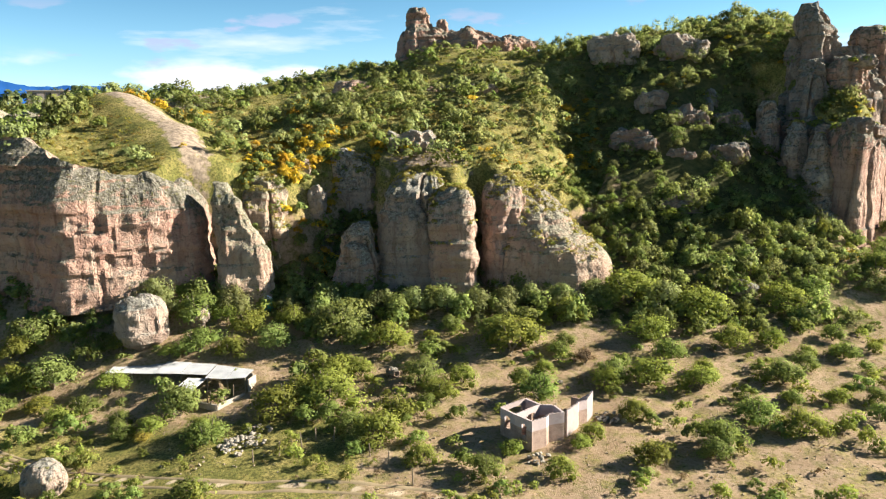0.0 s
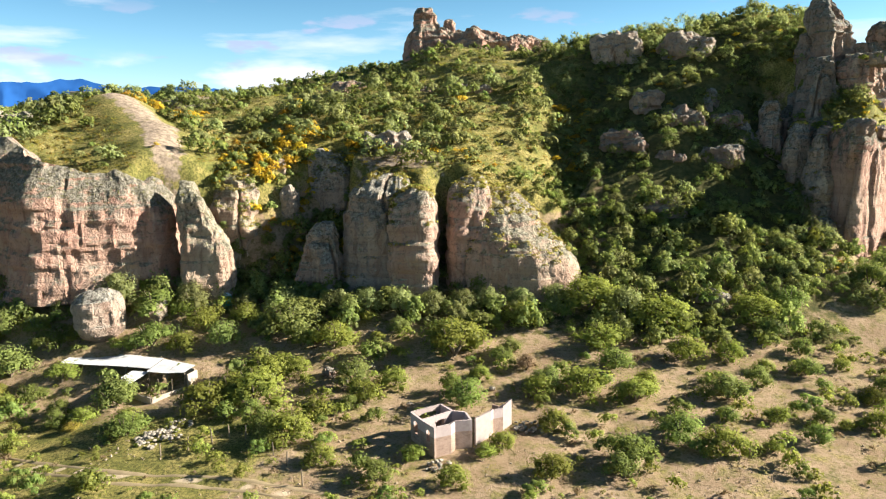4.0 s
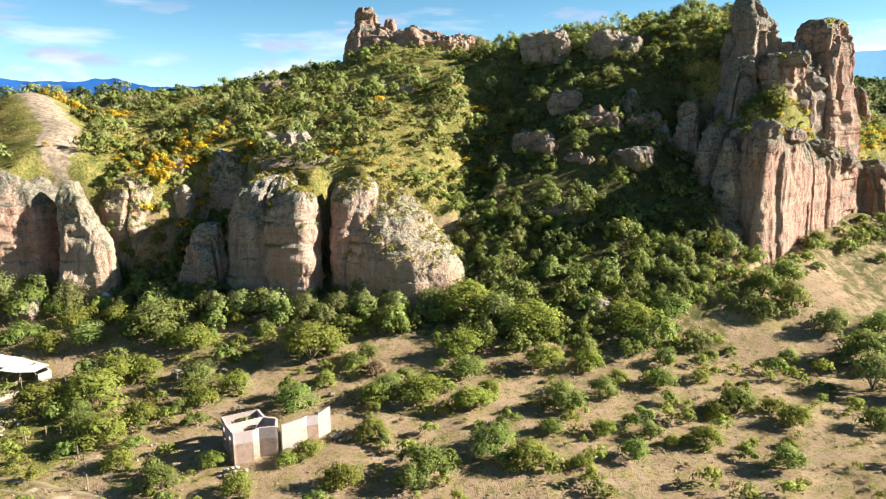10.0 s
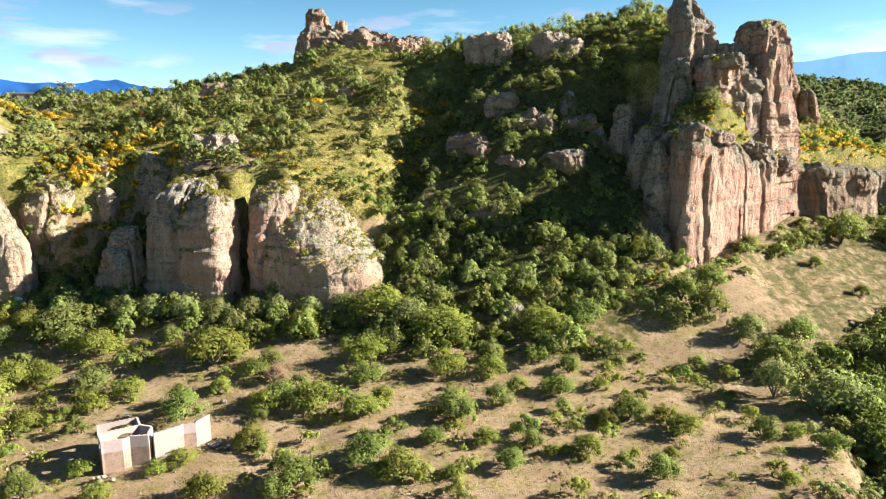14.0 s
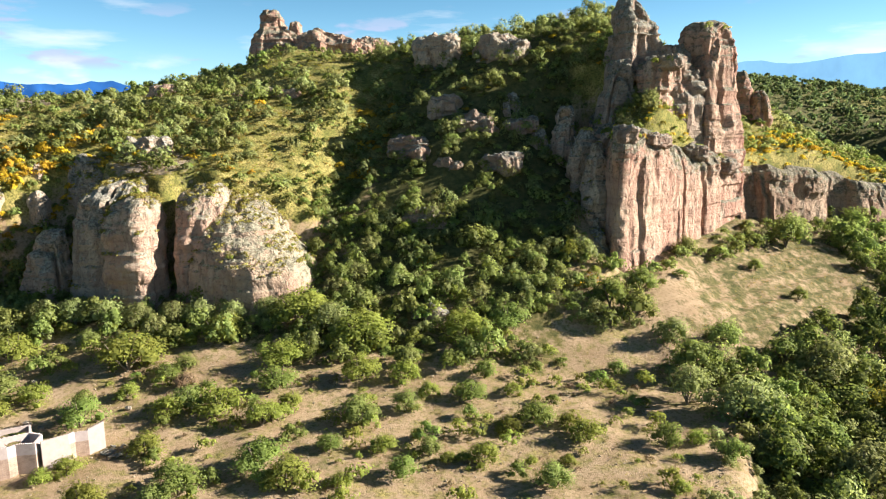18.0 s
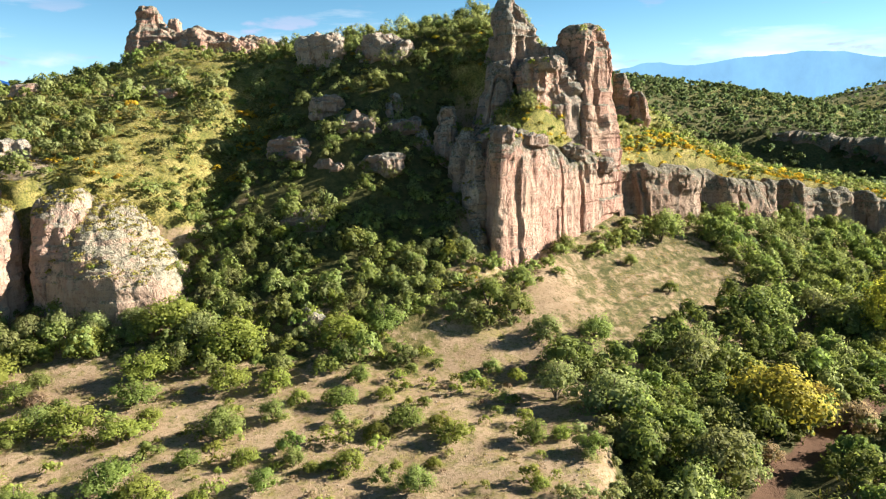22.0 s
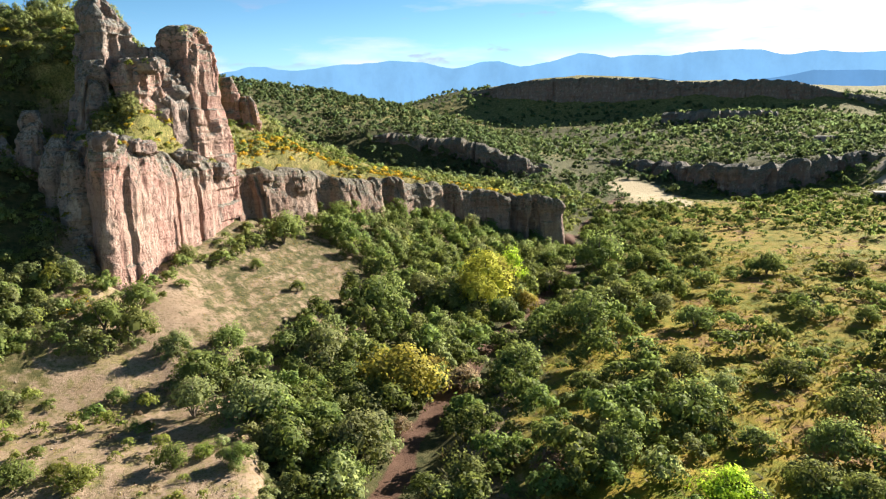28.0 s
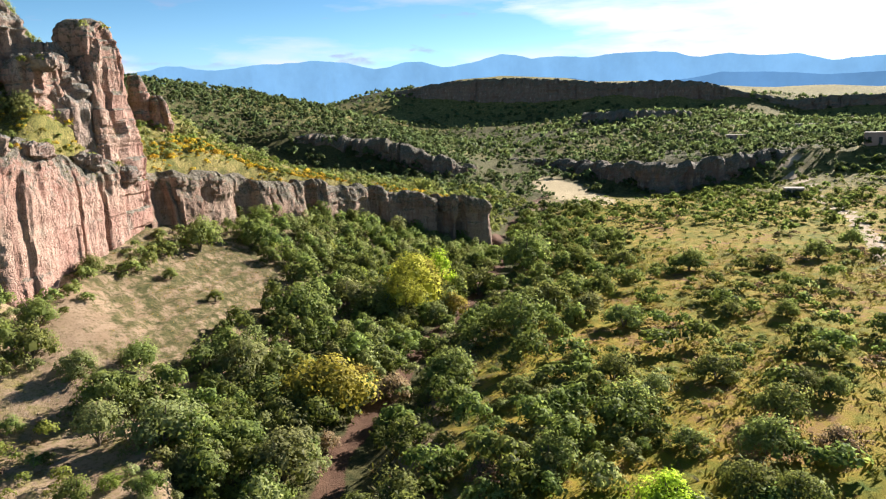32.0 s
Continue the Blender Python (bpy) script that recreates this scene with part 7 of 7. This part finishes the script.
def turned(profile, sides=24):
    bm = bmesh.new()
    rings = [[bm.verts.new((r * math.cos(t * math.tau / sides), r * math.sin(t * math.tau / sides), z)) for t in range(sides)] for r, z in profile]
    for r0, r1 in zip(rings, rings[1:]):
        for i in range(sides):
            bm.faces.new((r0[i], r0[(i + 1) % sides], r1[(i + 1) % sides], r1[i]))
    bm.faces.new(rings[-1])
    bm.faces.new(rings[0][::-1])
    for f in bm.faces:
        f.smooth = True
    return bm


part("body", turned([(0.50, -0.9), (0.52, 0.0), (0.52, 0.18), (0.545, 0.2), (0.52, 0.22), (0.52, 0.48), (0.545, 0.5), (0.52, 0.52), (0.5, 0.72)]), TEAL, tank)
part("lid", turned([(0.5, 0.722), (0.42, 0.86), (0.2, 0.96), (0.19, 1.02), (0.05, 1.04)]), WHITE, tank, "white domed lid")


# ---- rubble, loose stones ----
PALE_STONE = plain("pale_building_stone", (0.24, 0.21, 0.17), (0.38, 0.34, 0.28), 0.9, 4)


def stone_mesh(seed):
    bm = bmesh.new()
    bmesh.ops.create_icosphere(bm, subdivisions=1, radius=0.5)
    r = random.Random(seed)
    for v in bm.verts:
        v.co *= r.uniform(0.75, 1.15)
        v.co.z *= 0.75
    me = bpy.data.meshes.new("stone")
    bm.to_mesh(me)
    bm.free()
    me.materials.append(PALE_STONE)
    return me


stones = [stone_mesh(i) for i in range(6)]
rnd = random.Random(12)
for cx, cy, spread, count, label in ((-15.7, 51.3, 1.5, 85, "heap of pale building stones in the grass"), (-14.9, 53.3, 1.0, 34, "small heap of stones beside a shed"), (13.2, 54.2, 1.1, 30, "scatter of broken blocks beside a ruin"), (6.6, 48.4, 0.8, 18, "broken blocks at the foot of a ruin wall")):
    heap = tagged(new("rubble_heap"), label, "rubble", "rubble heaps")
    heap.location = (cx, cy, ground_z(cx, cy))
    for i in range(count):
        d = spread * math.sqrt(rnd.random())
        t = rnd.uniform(0, math.tau)
        ob = new("stone", stones[i % 6])
        ob.parent = heap
        s = rnd.uniform(0.22, 0.5)
        x, y = d * math.cos(t) * 1.2, d * math.sin(t)
        ob.location = (x, y, ground_z(cx + x, cy + y) - heap.location.z + 0.1 + 0.55 * max(0, 1 - d / spread) * rnd.random())
        ob.scale = (s, s * rnd.uniform(0.7, 1), s * rnd.uniform(0.6, 1))
        ob.rotation_euler = (rnd.uniform(-0.5, 0.5), rnd.uniform(-0.5, 0.5), t)
for i, (x, y, s) in enumerate(((-4.8, 62.3, 1.3), (-3.0, 61.4, 0.5), (10.2, 60.3, 0.5), (6.8, 59.6, 0.6), (3.5, 57.0, 0.7), (5.0, 56.6, 0.5), (33.4, 77.4, 2.6), (31.8, 77.8, 1.6), (-1.0, 63.8, 0.6))):
    rock("field_boulder", (x, y, ground_z(x, y) - 0.15 * s), (s, s * 0.8, s * 0.75), ROCK_GREY, 300 + i, "pale boulder lying on dry ground", boxy=0.8, res=28, category="boulder", group="field boulders")


# ---- houses across the valley ----
def far_house(x, y, wide, deep, high, turn, label, wall):
    ob = tagged(new("house"), label, "house", "valley houses")
    ob.location, ob.rotation_euler = (x, y, ground_z(x, y)), (0, 0, radians(turn))
    bm = bmesh.new()
    box(bm, -wide / 2, wide / 2, -deep / 2, deep / 2, -2, high)
    part("wall", bm, wall, ob)
    bm = bmesh.new()
    box(bm, -wide / 2 - 0.2, wide / 2 + 0.2, -deep / 2 - 0.2, deep / 2 + 0.2, high, high + 0.25)
    part("roof", bm, BLOCK, ob)
    dark = plain("dark_opening", (0.03, 0.03, 0.03), (0.05, 0.05, 0.05), 0.4, 2)
    for i in range(3):
        c = -wide * 0.33 + i * wide * 0.33
        bm = bmesh.new()
        box(bm, c - 0.5, c + 0.5, -deep / 2 - 0.06, -deep / 2 + 0.1, 0.0 if i == 1 else 0.8, 2.0)
        part("door" if i == 1 else "window", bm, dark, ob)


HOUSE_PINK = plain("faded_pink_wall", (0.40, 0.26, 0.21), (0.50, 0.34, 0.28), 0.9, 1)
for az, r, w, d, h, t, label, wall in ((61.0, 202, 4.2, 3.5, 2.2, -50, "small grey house among valley trees", BLOCK), (66.2, 262, 9, 6, 3.2, -70, "flat-roofed pink house on a valley slope", HOUSE_PINK),
                                       (57.2, 330, 9, 6, 2.6, -50, "low flat-roofed house on a far terrace", HOUSE_PINK), (61.5, 420, 10, 7, 3, -60, "pale house on a far hillside", PALE_WALL)):
    far_house(*bearing(az, r), w, d, h, t, label, wall)
far_house(-95, 178, 9, 5, 2.4, 20, "long white house on a far plateau", PALE_WALL)

# ---- wheel tracks across the meadow ----
TRACK_SOIL = plain("trodden_pale_soil", (0.26, 0.20, 0.115), (0.37, 0.29, 0.175), 0.95, 1.5)
for pts, gauge in ((TRACK, 0.62), (TRACK_2, 0.5)):
    line = curve_points(pts, 0.3)
    tx, ty = np.gradient(line[:, 0]), np.gradient(line[:, 1])
    k = np.hypot(tx, ty)
    nx, ny = -ty / k, tx / k
    for side in (-1, 1):
        along = np.arange(len(line)) * 0.3
        mid = side * gauge + 0.15 * vnoise(along / 3, 0, 0, 70 + side)
        half = 0.19 + 0.08 * vnoise(along / 1.3, 0, 0, 75 + side)
        rows = []
        for edge in (-1, 0, 1):
            X, Y = line[:, 0] + nx * (mid + edge * half), line[:, 1] + ny * (mid + edge * half)
            rows.append(np.stack([X, Y, land(X, Y)[0] + (0.10 if edge == 0 else -0.02)], -1))
        me = mesh_from("wheel_track", np.stack(rows).reshape(-1, 3), grid_faces(3, len(line)), TRACK_SOIL)
        tagged(new("wheel_track", me), "pale wheel track worn through a meadow", "track", kind="structure")

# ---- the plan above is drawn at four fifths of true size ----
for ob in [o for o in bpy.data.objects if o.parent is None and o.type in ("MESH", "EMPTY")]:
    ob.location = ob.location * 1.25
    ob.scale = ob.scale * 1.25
